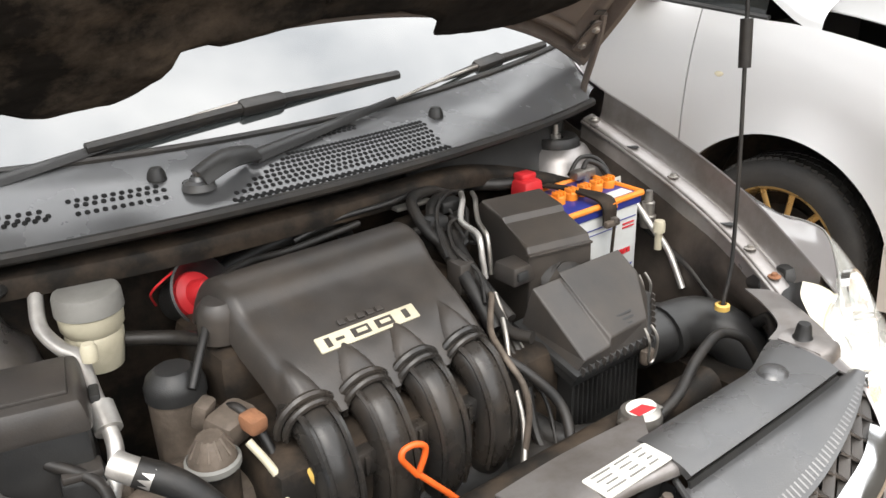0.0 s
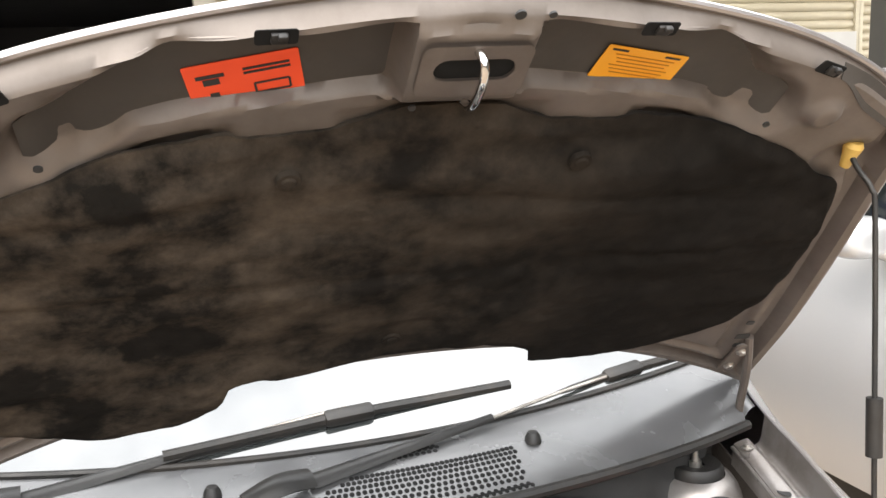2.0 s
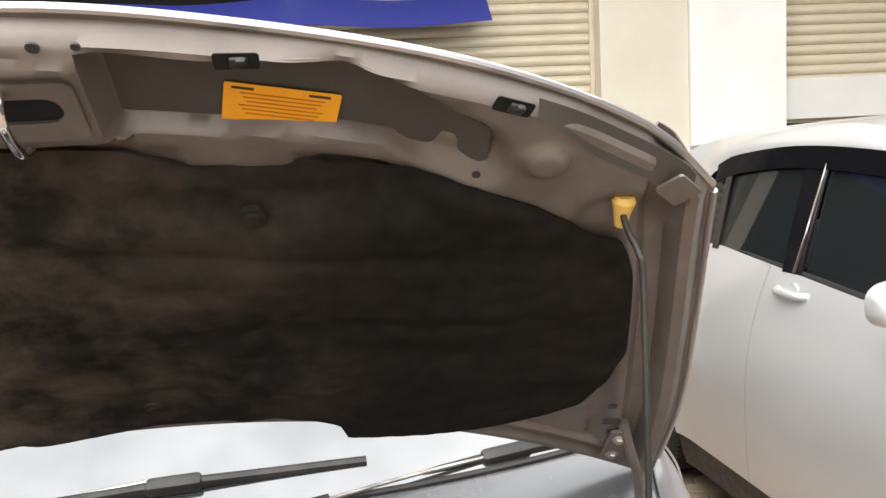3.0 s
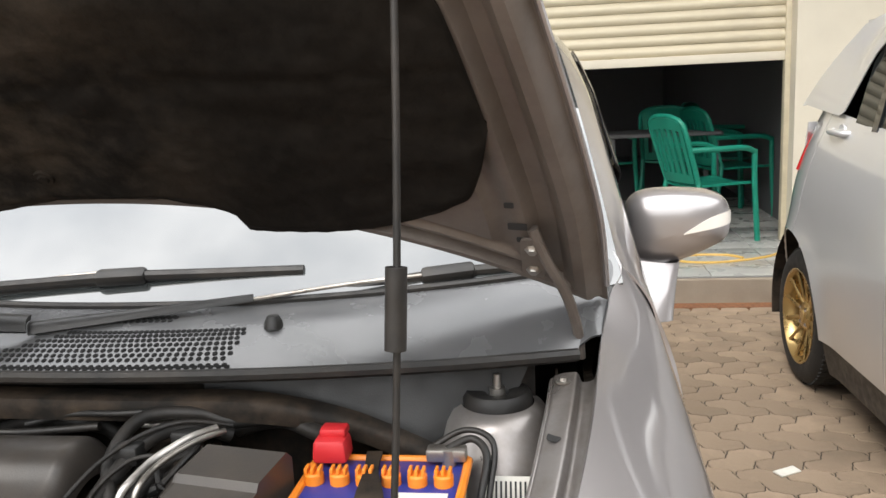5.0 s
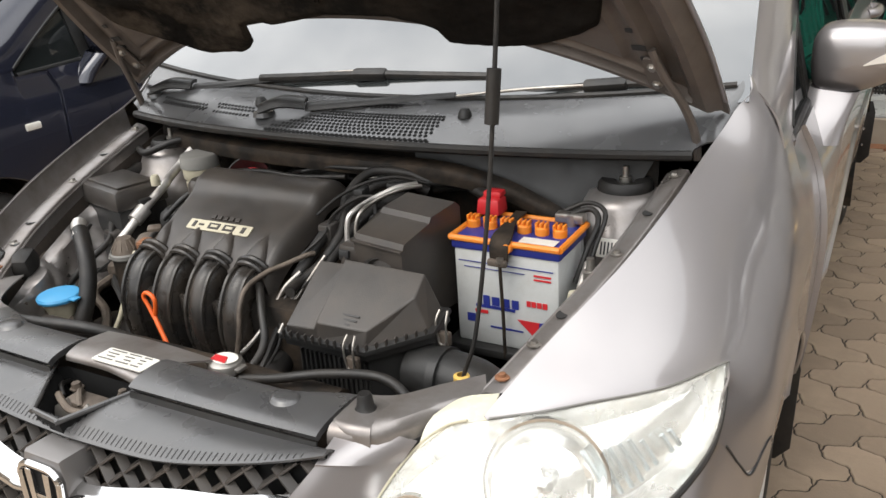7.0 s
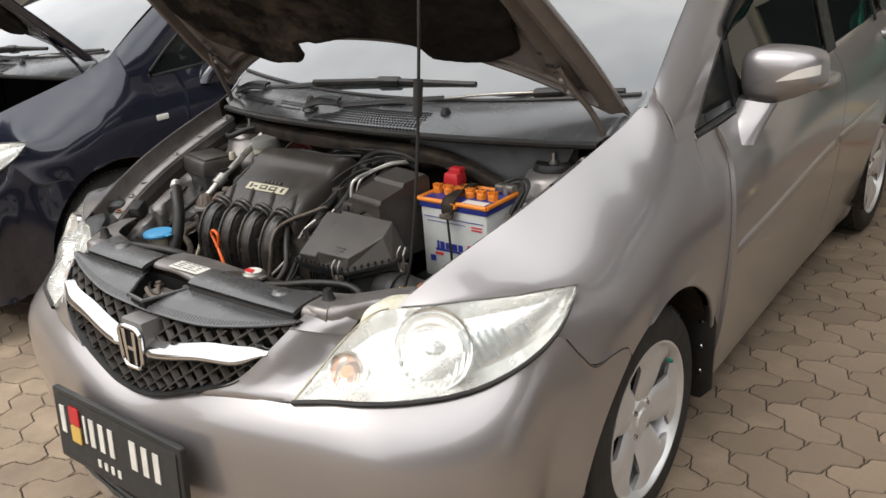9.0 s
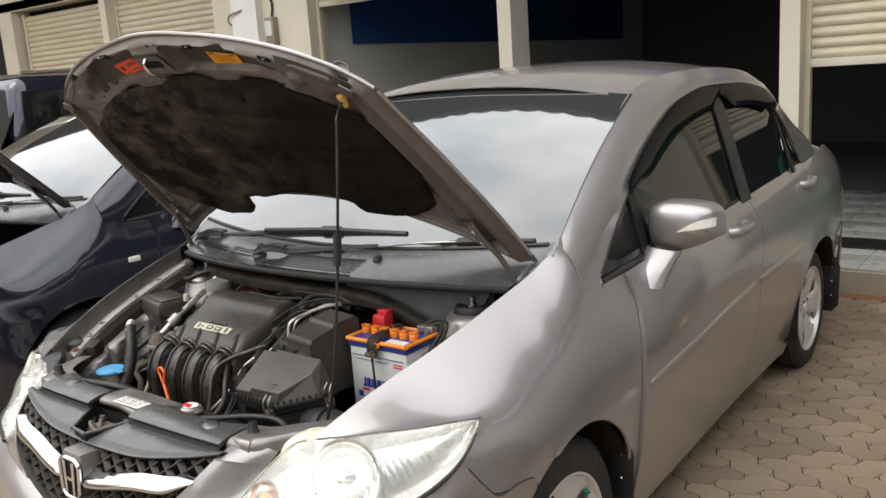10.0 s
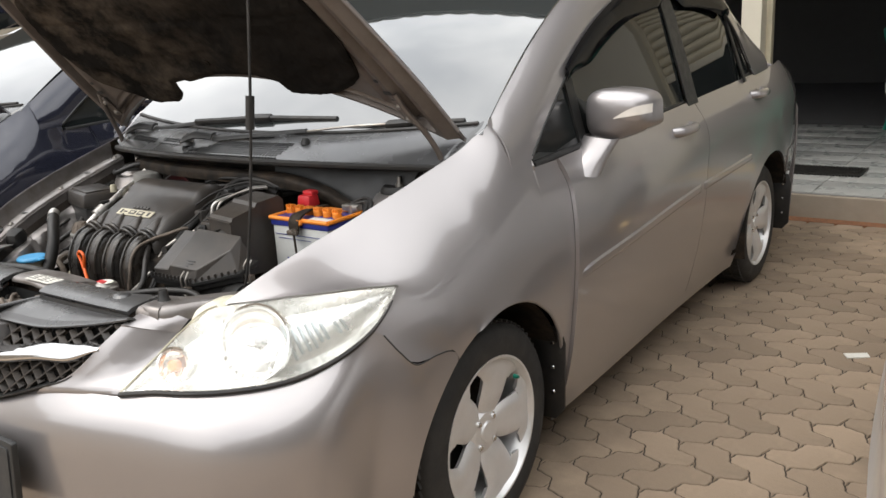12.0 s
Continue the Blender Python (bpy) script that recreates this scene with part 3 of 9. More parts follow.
def fender_raw(y, z):
    """The front wing's half-width before its shoulder is eased into the flank."""
    if z < 0.62:
        return side_x(y, z) if y > -0.2 else min(side_x(y, z), corner_x(y))
    xt, zt, xs = crest_x(y), crest_z(y), corner_x(y)
    if y > 0.185:
        k = smooth01(0.185, 0.262, y)
        xt, zt = lerp(crest_x(0.185), 0.772, k), lerp(crest_z(0.185), belt_z(y) - 0.01, k)
    ln = math.hypot(xs - xt, zt - 0.62)
    x1, z1, z2 = xt + 0.42 * ln * 0.78, zt - 0.42 * ln * 0.62, 0.62 + 0.45 * ln
    lo, hi = 0.0, 1.0
    for _ in range(24):
        t = (lo + hi) / 2
        zz = (1 - t) ** 3 * zt + 3 * t * (1 - t) ** 2 * z1 + 3 * t * t * (1 - t) * z2 + t ** 3 * 0.62
        lo, hi = (t, hi) if zz > z else (lo, t)
    x = (1 - t) ** 3 * xt + 3 * t * (1 - t) ** 2 * x1 + 3 * t * t * (1 - t) * xs + t ** 3 * xs
    r = math.hypot(y, z - 0.29)
    x += 0.008 * max(0.0, 1 - abs(r - ARCH_R) / 0.10) ** 2
    body = side_x(y, z) if z < 0.90 else lerp(side_x(y, z), rail_x(max(y, 0.185), z) + 0.003, smooth01(0.90, 0.955, z))
    return lerp(x, body, smooth01(-0.22, 0.20, y) * lerp(smooth01(0.0, 0.24, crest_z(y) - z), 1.0, smooth01(0.06, 0.185, y)))


def fender_x(y, z):
    """The front wing's half-width: a soft shoulder from the hood edge down to the flank."""
    ease = max(0.0, min(1.0, (y + 0.36) / 0.15, (0.372 - y) / 0.12)) * (1 - smooth01(0.93, 0.97, z) * smooth01(0.08, 0.15, y))
    if ease <= 0.0:
        return fender_raw(y, z)
    total = weight = 0.0
    base = crest_z(min(y, 0.185))
    for k in range(-4, 5):
        d = 0.034 * k * ease
        zz = z + (crest_z(max(-0.62, min(y + d, 0.185))) - base) * smooth01(0.72, base, z)
        w = math.exp(-k * k / 6.0)
        total += w * fender_raw(max(-0.62, y + d), zz)
        weight += w
    return total / weight


# edges shared by lamp, wing and bumper
LAMP_LOW = [(0.438, -0.783, 0.641), (0.512, -0.757, 0.651), (0.562, -0.735, 0.651), (0.612, -0.703, 0.650), (0.655, -0.666, 0.650), (0.694, -0.628, 0.652),
            (0.730, -0.582, 0.658), (0.765, -0.531, 0.674), (0.790, -0.480, 0.695), (0.806, -0.430, 0.722), (0.806, -0.375, 0.754), (0.799, -0.338, 0.786)]
LAMP_TOP = [(0.438, -0.783, 0.641), (0.442, -0.722, 0.672), (0.452, -0.668, 0.706), (0.475, -0.625, 0.742), (0.512, -0.604, 0.772), (0.562, -0.592, 0.787),
            (0.622, -0.558, 0.793), (0.672, -0.524, 0.799), (0.713, -0.494, 0.802), (0.750, -0.458, 0.803), (0.776, -0.405, 0.798), (0.799, -0.338, 0.786)]
BUMPER_TOP = ([(0.0, -0.840, 0.570), (0.06, -0.839, 0.576), (0.12, -0.836, 0.592), (0.20, -0.828, 0.616), (0.25, -0.824, 0.626), (0.30, -0.818, 0.631), (0.38, -0.802, 0.635)]
              + [(x, y, z - 0.006) for x, y, z in LAMP_LOW[:10]] + [(0.824, -0.385, 0.660), (0.838, -0.345, 0.617), (0.847, -0.285, 0.616), (0.851, -0.240, 0.612), (0.853, -0.205, 0.598)])
top_z = curve1([(-0.60, 0.784), (-0.592, 0.787), (-0.558, 0.793), (-0.524, 0.799), (-0.494, 0.802), (-0.458, 0.803), (-0.405, 0.798), (-0.338, 0.786)])
top_x = curve1([(-0.60, 0.553), (-0.592, 0.562), (-0.558, 0.622), (-0.524, 0.672), (-0.494, 0.713), (-0.458, 0.750), (-0.405, 0.776), (-0.338, 0.799)])
rear_swell = curve1([(-0.338, top_x(-0.338) - fender_x(-0.338, 0.786)), (-0.20, 0.012), (-0.05, 0.004), (0.1, 0.0), (0.4, 0.0)])


def wing_x(y, z):
    zt = top_z(y) if y < -0.338 else 0.786
    a = top_x(y) - fender_x(y, zt) if y < -0.338 else rear_swell(y)
    if z >= zt:
        k = max(0.0, min(1.0, (crest_z(y) - z) / max(0.01, crest_z(y) - zt)))
        return fender_x(y, z) + a * k
    return fender_x(y, z) + lerp(a, min(a, 0.016), smooth01(0.0, 0.04, zt - z))


def edge_x(y):
    """Half-width of the wing at its upper edge beside the hood."""
    return wing_x(y, crest_z(y))


def arch_cut(y, axle, low):
    d = abs(y - axle)
    return 0.29 + math.sqrt(ARCH_R ** 2 - d * d) if d < ARCH_R else low


def spaced(a, b, k, cuts=()):
    """Stations from a to b, closer together at the cuts."""
    s = {round(a + (b - a) * i / k, 5) for i in range(k + 1)}
    for c in cuts:
        for d in (0.0, 0.002, 0.006, 0.014, 0.026, 0.044):
            for y in (c - d, c + d):
                if a <= y <= b:
                    s.add(round(y, 5))
    return sorted(s)


def panel(ys, top, low, fx, nv=22, th=0.004):
    """A side panel: stations along y, from top(y) to low(y), x by fx."""
    def f(u, v):
        z = top(u) + (low(u) - top(u)) * v
        return fx(u, z), u, z
    bm = shell(f, 0, 0, th, us=ys, vs=[j / nv for j in range(nv + 1)])
    return bm


def skewed(y_front, y_rear, top, low, fx, nu=26, nv=24, th=0.012, bottom=None):
    """A door skin between two gap lines given as y over height fraction v."""
    def f(u, v):
        ya, yb = y_front(v), y_rear(v)
        y = ya + (yb - ya) * u
        z = top(y) + (low(y) - top(y)) * v
        if bottom:
            z = max(z, bottom(y))
        return fx(y, z), y, z
    return shell(f, nu, nv, th)


def wheel_mesh(rim_mat, parent, style, at, side):
    m = Matrix.Translation(at) @ Matrix.Rotation(radians(90 * side), 4, "Y")
    w = thing_part("wheel", parent)
    tyre = lathe([(0.195, -0.09), (0.24, -0.093), (0.272, -0.09), (0.286, -0.075), (0.29, -0.05), (0.29, 0.045), (0.285, 0.062),
                  (0.272, 0.078), (0.245, 0.086), (0.218, 0.085), (0.197, 0.078), (0.195, -0.09)], 64, m)
    part("tyre", tyre, TYRE, w)
    tread = bmesh.new()
    for i in range(72):
        a = 2 * math.pi * i / 72
        mm = m @ Matrix.Rotation(a, 4, "Z") @ Matrix.Translation((0.2885, 0, 0.0)) @ Matrix.Rotation(radians(18), 4, "X")
        for zc in (-0.045, 0.0, 0.045):
            box((0, 0, zc), (0.008, 0.019, 0.036), 0, mm, tread)
    part("tread", tread, TYRE, w, smooth=False)
    rim = lathe([(0.197, 0.074), (0.204, 0.079), (0.205, 0.083), (0.199, 0.083), (0.190, 0.070), (0.180, 0.045), (0.178, -0.06), (0.197, -0.085)], 64, m)
    part("rim", rim, rim_mat, w)
    part("brake_disc", lathe([(0.0, 0.0), (0.13, 0.0), (0.13, 0.012), (0.06, 0.014), (0.0, 0.014)], 32, m), BAY_DARK, w)
    part("wheel_well_back", lathe([(0.0, -0.02), (0.178, -0.02), (0.178, -0.015), (0.0, -0.015)], 32, m), BAY_DARK, w)
    spokes = bmesh.new()
    n = 5 if style == "five" else 12
    for i in range(n):
        a = 2 * math.pi * i / n + radians(18)
        mm = m @ Matrix.Rotation(a, 4, "Z")
        if style == "five":
            def f(u, v):
                r = 0.030 + 0.168 * u
                half = curve1([(0.0, 0.022), (0.25, 0.048), (0.45, 0.054), (0.62, 0.058), (0.78, 0.071), (0.90, 0.096), (1.0, 0.117)])(u)
                ang = (2 * v - 1) * half
                y = ang
                rr = math.sqrt(max(0.0, r * r - y * y)) if r > 0.15 and abs(y) < r else r
                z = 0.052 + 0.016 * math.sin(math.pi * u * 0.75) + 0.010 * u - 0.010 * abs(2 * v - 1) ** 4 - 0.004 * math.cos(math.pi * (2 * v - 1) / 2) ** 6 * smooth01(0.3, 0.6, u)
                return rr if r > 0.15 else r, y, z
        else:
            def f(u, v):
                r = 0.04 + 0.155 * u
                return r, (v - 0.5) * (0.016 + 0.006 * u), 0.045 + 0.03 * u - 0.006 * abs(2 * v - 1) ** 2
        add(spokes, shell(f, 18, 10, 0.014), mm)
    part("spokes", spokes, rim_mat, w)
    hub = lathe([(0.0, 0.066), (0.026, 0.065), (0.030, 0.060), (0.052, 0.058), (0.062, 0.048), (0.062, 0.02)], 32, m)
    part("hub_cap", hub, rim_mat, w)
    for i in range(4):
        a = math.pi / 4 + i * math.pi / 2
        mm = m @ Matrix.Translation((0.045 * math.cos(a), 0.045 * math.sin(a), 0.052))
        part("lug_nut", lathe([(0.0, 0.012), (0.007, 0.012), (0.009, 0.006), (0.0125, 0.006), (0.0125, 0.0)], 6, mm), CHROME, w)
    return w


def thing_part(name, parent):
    e = new(name)
    e.empty_display_size = 0.05
    e.parent = parent
    return e


def hood_point(x, s, n=0.0):
    """A point of the raised hood: x across, s from the hinge line to the nose, n out from its upper face."""
    h = 0.040 * (1 - (x / 0.66) ** 2) - 0.16 * max(0.0, s - 0.45) ** 1.6 + n - 0.012
    return Vector((x, -0.7071 * s + 0.7071 * h, 1.14 + 0.7071 * s + 0.7071 * h))


hood_nose = curve1([(0.0, 0.718), (0.083, 0.711), (0.162, 0.700), (0.245, 0.686), (0.334, 0.663), (0.432, 0.629), (0.488, 0.600), (0.549, 0.562), (0.60, 0.505)])


def hood_front(x):
    return hood_nose(abs(x))


def hood_half(s):
    return curve1([(-0.15, 0.705), (0.05, 0.69), (0.25, 0.655), (0.45, 0.612), (0.52, 0.598), (0.73, 0.57)])(s)


def hood_rear(x):
    return 0.075 - 0.215 * (abs(x) / 0.705) ** 2.2


def hood_uv(u, v, inset=0.0):
    """u from left to right, v from the rear edge to the nose."""
    t = 2 * u - 1
    xr, xf = 0.705 * t, 0.598 * t
    s0, s1 = hood_rear(xr), hood_front(xf)
    s = s0 + (s1 - s0) * v
    x = hood_half(min(s, 0.52)) * t
    return x, s


def build_hood(car, paint, inner):
    skin = shell(lambda u, v: hood_point(*hood_uv(u, v), 0.012 * math.sin(math.pi * max(0.0, v - 0.3) / 0.7) * math.sin(math.pi * u) ** 0.5), 48, 32, 0.002)
    hood = part("hood", skin, paint, car, "raised hood, propped open")

    # recess along the front: its upper and lower edge over the distance from the middle
    well_high = curve1([(0.03, 0.692), (0.055, 0.692), (0.147, 0.681), (0.243, 0.672), (0.286, 0.656), (0.314, 0.637), (0.334, 0.616), (0.358, 0.607), (0.380, 0.590), (0.395, 0.560)])
    well_low = curve1([(0.03, 0.602), (0.075, 0.600), (0.149, 0.591), (0.240, 0.584), (0.283, 0.571), (0.298, 0.556), (0.318, 0.543), (0.350, 0.534), (0.395, 0.542)])

    def frame_n(x, s, edge_side, edge_front, edge_rear):
        edge = min(edge_side, edge_front, edge_rear)
        n = -0.006 - 0.024 * smooth01(0.004, 0.020, edge)
        side = min(edge_side, edge_rear)
        n += 0.020 * smooth01(0.030, 0.042, side) * (1 - smooth01(0.054, 0.066, side))
        n += 0.008 * smooth01(0.075, 0.083, side) * (1 - smooth01(0.092, 0.100, side)) * (1 - smooth01(0.40, 0.47, s))
        a = abs(x)
        soft = lerp(0.008, 0.030, smooth01(0.26, 0.34, a))
        deep = smooth01(0.052, 0.064, a) * (1 - smooth01(0.360, 0.396, a)) * smooth01(-soft * 0.4, soft * 0.8, s - well_low(a)) * (1 - smooth01(-soft * 0.8, soft * 0.4, s - well_high(a)))
        n += 0.034 * deep
        # the frame lies close under the skin between the recess and the pad
        n += 0.018 * (1 - deep) * (1 - smooth01(0.30, 0.36, a)) * max(smooth01(0.058, 0.075, a), 1 - smooth01(0.588, 0.600, s)) * smooth01(0.48, 0.52, s) * (1 - smooth01(0.625, 0.64, s))
        # bright ledge under the recess, with its tab over the pad
        ledge = smooth01(0.060, 0.072, a) * (1 - smooth01(0.255, 0.292, a)) * smooth01(-0.030, -0.022, s - well_low(a)) * (1 - smooth01(-0.008, 0.000, s - well_low(a)))
        tab = (1 - smooth01(0.044, 0.054, abs(a - 0.152))) * smooth01(0.536, 0.542, s) * (1 - smooth01(0.585, 0.595, s))
        n -= 0.004 * max(ledge, tab)
        # shadowed step outboard of the tab
        n += 0.008 * smooth01(0.215, 0.225, a) * (1 - smooth01(0.30, 0.34, a)) * (1 - smooth01(-0.034, -0.026, s - well_low(a))) * smooth01(0.50, 0.52, s)
        r = math.hypot(a - 0.420, s - 0.566)
        n -= 0.010 * (1 - smooth01(0.014, 0.024, r))
        r = math.hypot(a - 0.352, s - 0.560)
        n -= 0.009 * (1 - smooth01(0.010, 0.034, r))
        r = math.hypot(a - 0.505, s - 0.470)
        n += 0.010 * (1 - smooth01(0.030, 0.055, r))
        # latch bridge standing proud in the middle
        n -= 0.008 * (1 - smooth01(0.050, 0.062, a)) * smooth01(0.588, 0.612, s) * (1 - smooth01(0.684, 0.694, s))
        return n

    def under(u, v):
        x, s = hood_uv(u, v)
        return hood_point(x, s, frame_n(x, s, min(u, 1 - u), (1 - v) * 0.7, v * 0.8))
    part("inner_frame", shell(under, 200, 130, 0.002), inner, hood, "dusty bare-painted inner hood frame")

    front = curve1([(0.0, 0.581), (0.05, 0.577), (0.075, 0.566), (0.100, 0.556), (0.13, 0.550), (0.19, 0.548), (0.205, 0.555), (0.25, 0.549), (0.30, 0.542), (0.34, 0.534), (0.39, 0.516), (0.44, 0.491), (0.475, 0.464), (0.515, 0.446), (0.536, 0.405), (0.552, 0.330), (0.566, 0.250)])
    rear_r = curve1([(0.0, 0.106), (0.12, 0.103), (0.184, 0.087), (0.222, 0.066), (0.232, 0.034), (0.29, 0.030), (0.385, 0.040), (0.468, 0.072), (0.530, 0.112), (0.552, 0.165), (0.566, 0.235)])
    rear_l = curve1([(0.0, 0.106), (0.10, 0.086), (0.15, 0.078), (0.175, 0.086), (0.216, 0.074), (0.226, 0.032), (0.29, -0.006), (0.367, -0.006), (0.45, 0.045), (0.530, 0.105), (0.552, 0.165), (0.566, 0.235)])
    clips = ((0.158, 0.500), (-0.150, 0.500), (0.0, 0.155), (0.505, 0.435), (-0.505, 0.435), (0.45, 0.13), (-0.45, 0.13))

    def pad(u, v):
        x = 0.566 * math.sin((u - 0.5) * math.pi * 0.96) / math.sin(math.pi * 0.48)
        a, b = (rear_r if x > 0 else rear_l)(abs(x)), front(abs(x))
        s = lerp(a, b, v) + 0.003 * noise.noise(Vector((x * 40, v * 3, 1.0)))
        edge = max(0.0, min(1.0, min(v * (b - a), (1 - v) * (b - a), 0.566 - abs(x)) / 0.02))
        lump = noise.noise(Vector((x * 5, s * 8, 2.0))) * 0.010 + noise.noise(Vector((x * 14, s * 22, 5.0))) * 0.0045 + noise.noise(Vector((x * 45, s * 55, 7.0))) * 0.0012
        # quilted welts that run along the pad
        lump += 0.004 * math.exp(-((s - 0.455 + 0.04 * x * x + 0.02 * math.sin(5 * x)) / 0.012) ** 2) + 0.003 * math.exp(-((s - 0.33 + 0.02 * math.sin(4 * x + 1)) / 0.010) ** 2)
        puff = 0.016 * math.sqrt(edge)
        for cx, cs in clips:
            puff -= 0.010 * math.exp(-((x - cx) ** 2 + (s - cs) ** 2) / 0.0012) * edge
        rise = 0.014 * (1 - smooth01(0.30, 0.36, abs(x))) * smooth01(0.48, 0.53, s)
        return hood_point(x, s, rise + min(-0.026 - puff + lump * edge, -0.0335 - 0.002 * edge))
    hem = [hood_point(0.598 * t, hood_front(0.598 * t) + 0.001, -0.004) for t in (-1, -0.85, -0.6, -0.3, 0, 0.3, 0.6, 0.85, 1)]
    part("front_hem", tube(hem, 0.0042, 8, 60), paint, hood, "bright folded front edge")
    for sg in (1, -1):
        part("side_hem", tube([hood_point(sg * hood_half(s), s, -0.005) for s in (-0.10, 0.05, 0.2, 0.35, 0.5)], 0.004, 8, 40), paint, hood)
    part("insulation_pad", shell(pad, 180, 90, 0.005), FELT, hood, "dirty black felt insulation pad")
    for cx, cs in ((0.158, 0.500), (-0.150, 0.500), (0.0, 0.155)):
        m = Matrix.Translation(hood_point(cx, cs, -0.037)) @ Matrix.Rotation(radians(135), 4, "X")
        part("pad_clip", lathe([(0.0, 0.004), (0.006, 0.004), (0.008, 0.002), (0.012, 0.002), (0.013, 0.0), (0.013, -0.004)], 20, m), FELT, hood)

    def flat(cx, cs, n):
        p = hood_point(cx, cs, n)
        a = hood_point(cx + 0.01, cs, n) - hood_point(cx - 0.01, cs, n)
        b = hood_point(cx, cs + 0.01, n) - hood_point(cx, cs - 0.01, n)
        ax, ay = a.normalized(), b.normalized()
        az = ax.cross(ay).normalized()
        ay = az.cross(ax)
        r = Matrix((ax, ay, -az)).transposed().to_4x4()
        return Matrix.Translation(p) @ r
    for sg in (1, -1):
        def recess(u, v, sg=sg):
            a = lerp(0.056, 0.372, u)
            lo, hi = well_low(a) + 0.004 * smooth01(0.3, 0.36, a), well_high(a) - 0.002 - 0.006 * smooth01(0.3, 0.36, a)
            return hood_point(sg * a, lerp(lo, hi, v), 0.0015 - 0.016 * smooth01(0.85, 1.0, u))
        # dark strip between skin and frame at the outer corner
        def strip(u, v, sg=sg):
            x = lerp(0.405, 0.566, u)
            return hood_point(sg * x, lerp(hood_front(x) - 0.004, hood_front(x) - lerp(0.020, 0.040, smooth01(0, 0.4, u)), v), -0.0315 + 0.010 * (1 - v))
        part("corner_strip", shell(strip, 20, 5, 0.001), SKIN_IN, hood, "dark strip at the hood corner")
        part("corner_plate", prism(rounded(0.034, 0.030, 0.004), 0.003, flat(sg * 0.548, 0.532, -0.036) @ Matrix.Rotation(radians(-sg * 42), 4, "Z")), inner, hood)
        part("skin_recess", shell(recess, 40, 12, 0.001), SKIN_IN, hood, "dark sheet inside the hood recess")
    # latch bridge with a slot and the striker loop
    m = flat(0, 0.648, -0.0405)
    plate = bmesh.new()
    outer, slot = rounded(0.100, 0.062, 0.010), rounded(0.074, 0.026, 0.0125)
    k = len(outer)
    for z in (0.0, -0.003):
        o = [plate.verts.new(m @ Vector((x, y, z))) for x, y in outer]
        q = [plate.verts.new(m @ Vector((x, y + 0.002, z))) for x, y in slot]
        for i in range(k):
            j = (i + 1) % k
            plate.faces.new([o[i], o[j], q[j], q[i]])
    part("latch_plate", plate, inner, hood)
    # black pad gives the slot its shade
    part("latch_slot", prism(rounded(0.080, 0.031, 0.014), 0.0012, m @ Matrix.Translation((0, 0.002, 0.0006))), HOLE, hood)
    part("striker", tube([m @ Vector(p) for p in ((-0.002, 0.024, 0.0), (0.0, 0.023, -0.016), (0.0, 0.006, -0.024), (0.0, -0.026, -0.020), (0.0, -0.040, -0.004))], 0.0042), CHROME, hood)
    # stickers with their print as bars
    m = flat(-0.187, 0.607, -0.0008) @ Matrix.Rotation(radians(11), 4, "Z")
    st = part("warning_sticker", prism(rounded(0.098, 0.056, 0.002), 0.0008, m @ Matrix.Scale(-1, 4, (0, 0, 1))), STICK_RED, hood, "red warning sticker")
    ink = bmesh.new()
    for x, y, w, h in ((-0.028, 0.013, 0.024, 0.004), (-0.028, 0.006, 0.014, 0.007), (-0.028, -0.012, 0.008, 0.008), (0.02, 0.015, 0.04, 0.0025), (0.02, 0.010, 0.04, 0.0025)):
        box((x, y, -0.0014), (w, h, 0.0006), 0, m, ink)
    for x, y, w, h in ((0.022, -0.005, 0.030, 0.002), (0.022, -0.017, 0.030, 0.002), (0.007, -0.011, 0.002, 0.012), (0.037, -0.011, 0.002, 0.012)):
        box((x, y, -0.0014), (w, h, 0.0006), 0, m, ink)
    part("print", ink, INK, st, smooth=False)
    m = flat(0.194, 0.607, -0.0008) @ Matrix.Rotation(radians(-11), 4, "Z")
    st = part("notice_sticker", prism(rounded(0.096, 0.044, 0.002), 0.0008, m @ Matrix.Scale(-1, 4, (0, 0, 1))), STICK_YEL, hood, "orange notice sticker")
    ink = bmesh.new()
    for i in range(6):
        box((0.0, 0.012 - 0.0047 * i, -0.0014), (0.07 - 0.006 * (i % 3), 0.0009, 0.0006), 0, m, ink)
    for x in (-0.033, 0.030):
        part("print_bar", box((x, 0.0175, -0.0014), (0.018, 0.0022, 0.0006), 0, m), INK, st, smooth=False)
    part("print", ink, FAINT_INK, st, smooth=False)
    # rubber stops, tabs and hinges; holes and sockets are dark pads for their shade
    for cx in (-0.382, -0.168, 0.168, 0.382):
        m = flat(cx, hood_front(cx) - 0.013, -0.0325) @ Matrix.Rotation(radians(-18 if cx > 0.3 else 18 if cx < -0.3 else 0), 4, "Z")
        part("stop_socket", prism(rounded(0.034, 0.016, 0.003), 0.001, m), HOLE, hood)
        bm = box((0.002, 0, -0.001), (0.014, 0.011, 0.005), 0.002, m)
        box((0.004, 0.004, -0.004), (0.008, 0.006, 0.006), 0.002, m, bm)
        part("rubber_stop", bm, RUBBER, hood)
    for cx, cs, r in ((0.030, 0.703, 0.0050), (0.059, 0.703, 0.0035), (-0.042, 0.590, 0.0035), (0.36, 0.548, 0.004), (-0.36, 0.548, 0.004)):
        m = flat(cx, cs, -0.0325)
        part("hole", lathe([(0.0, 0.0), (r, 0.0), (r, 0.002)], 12, m), INK, hood)
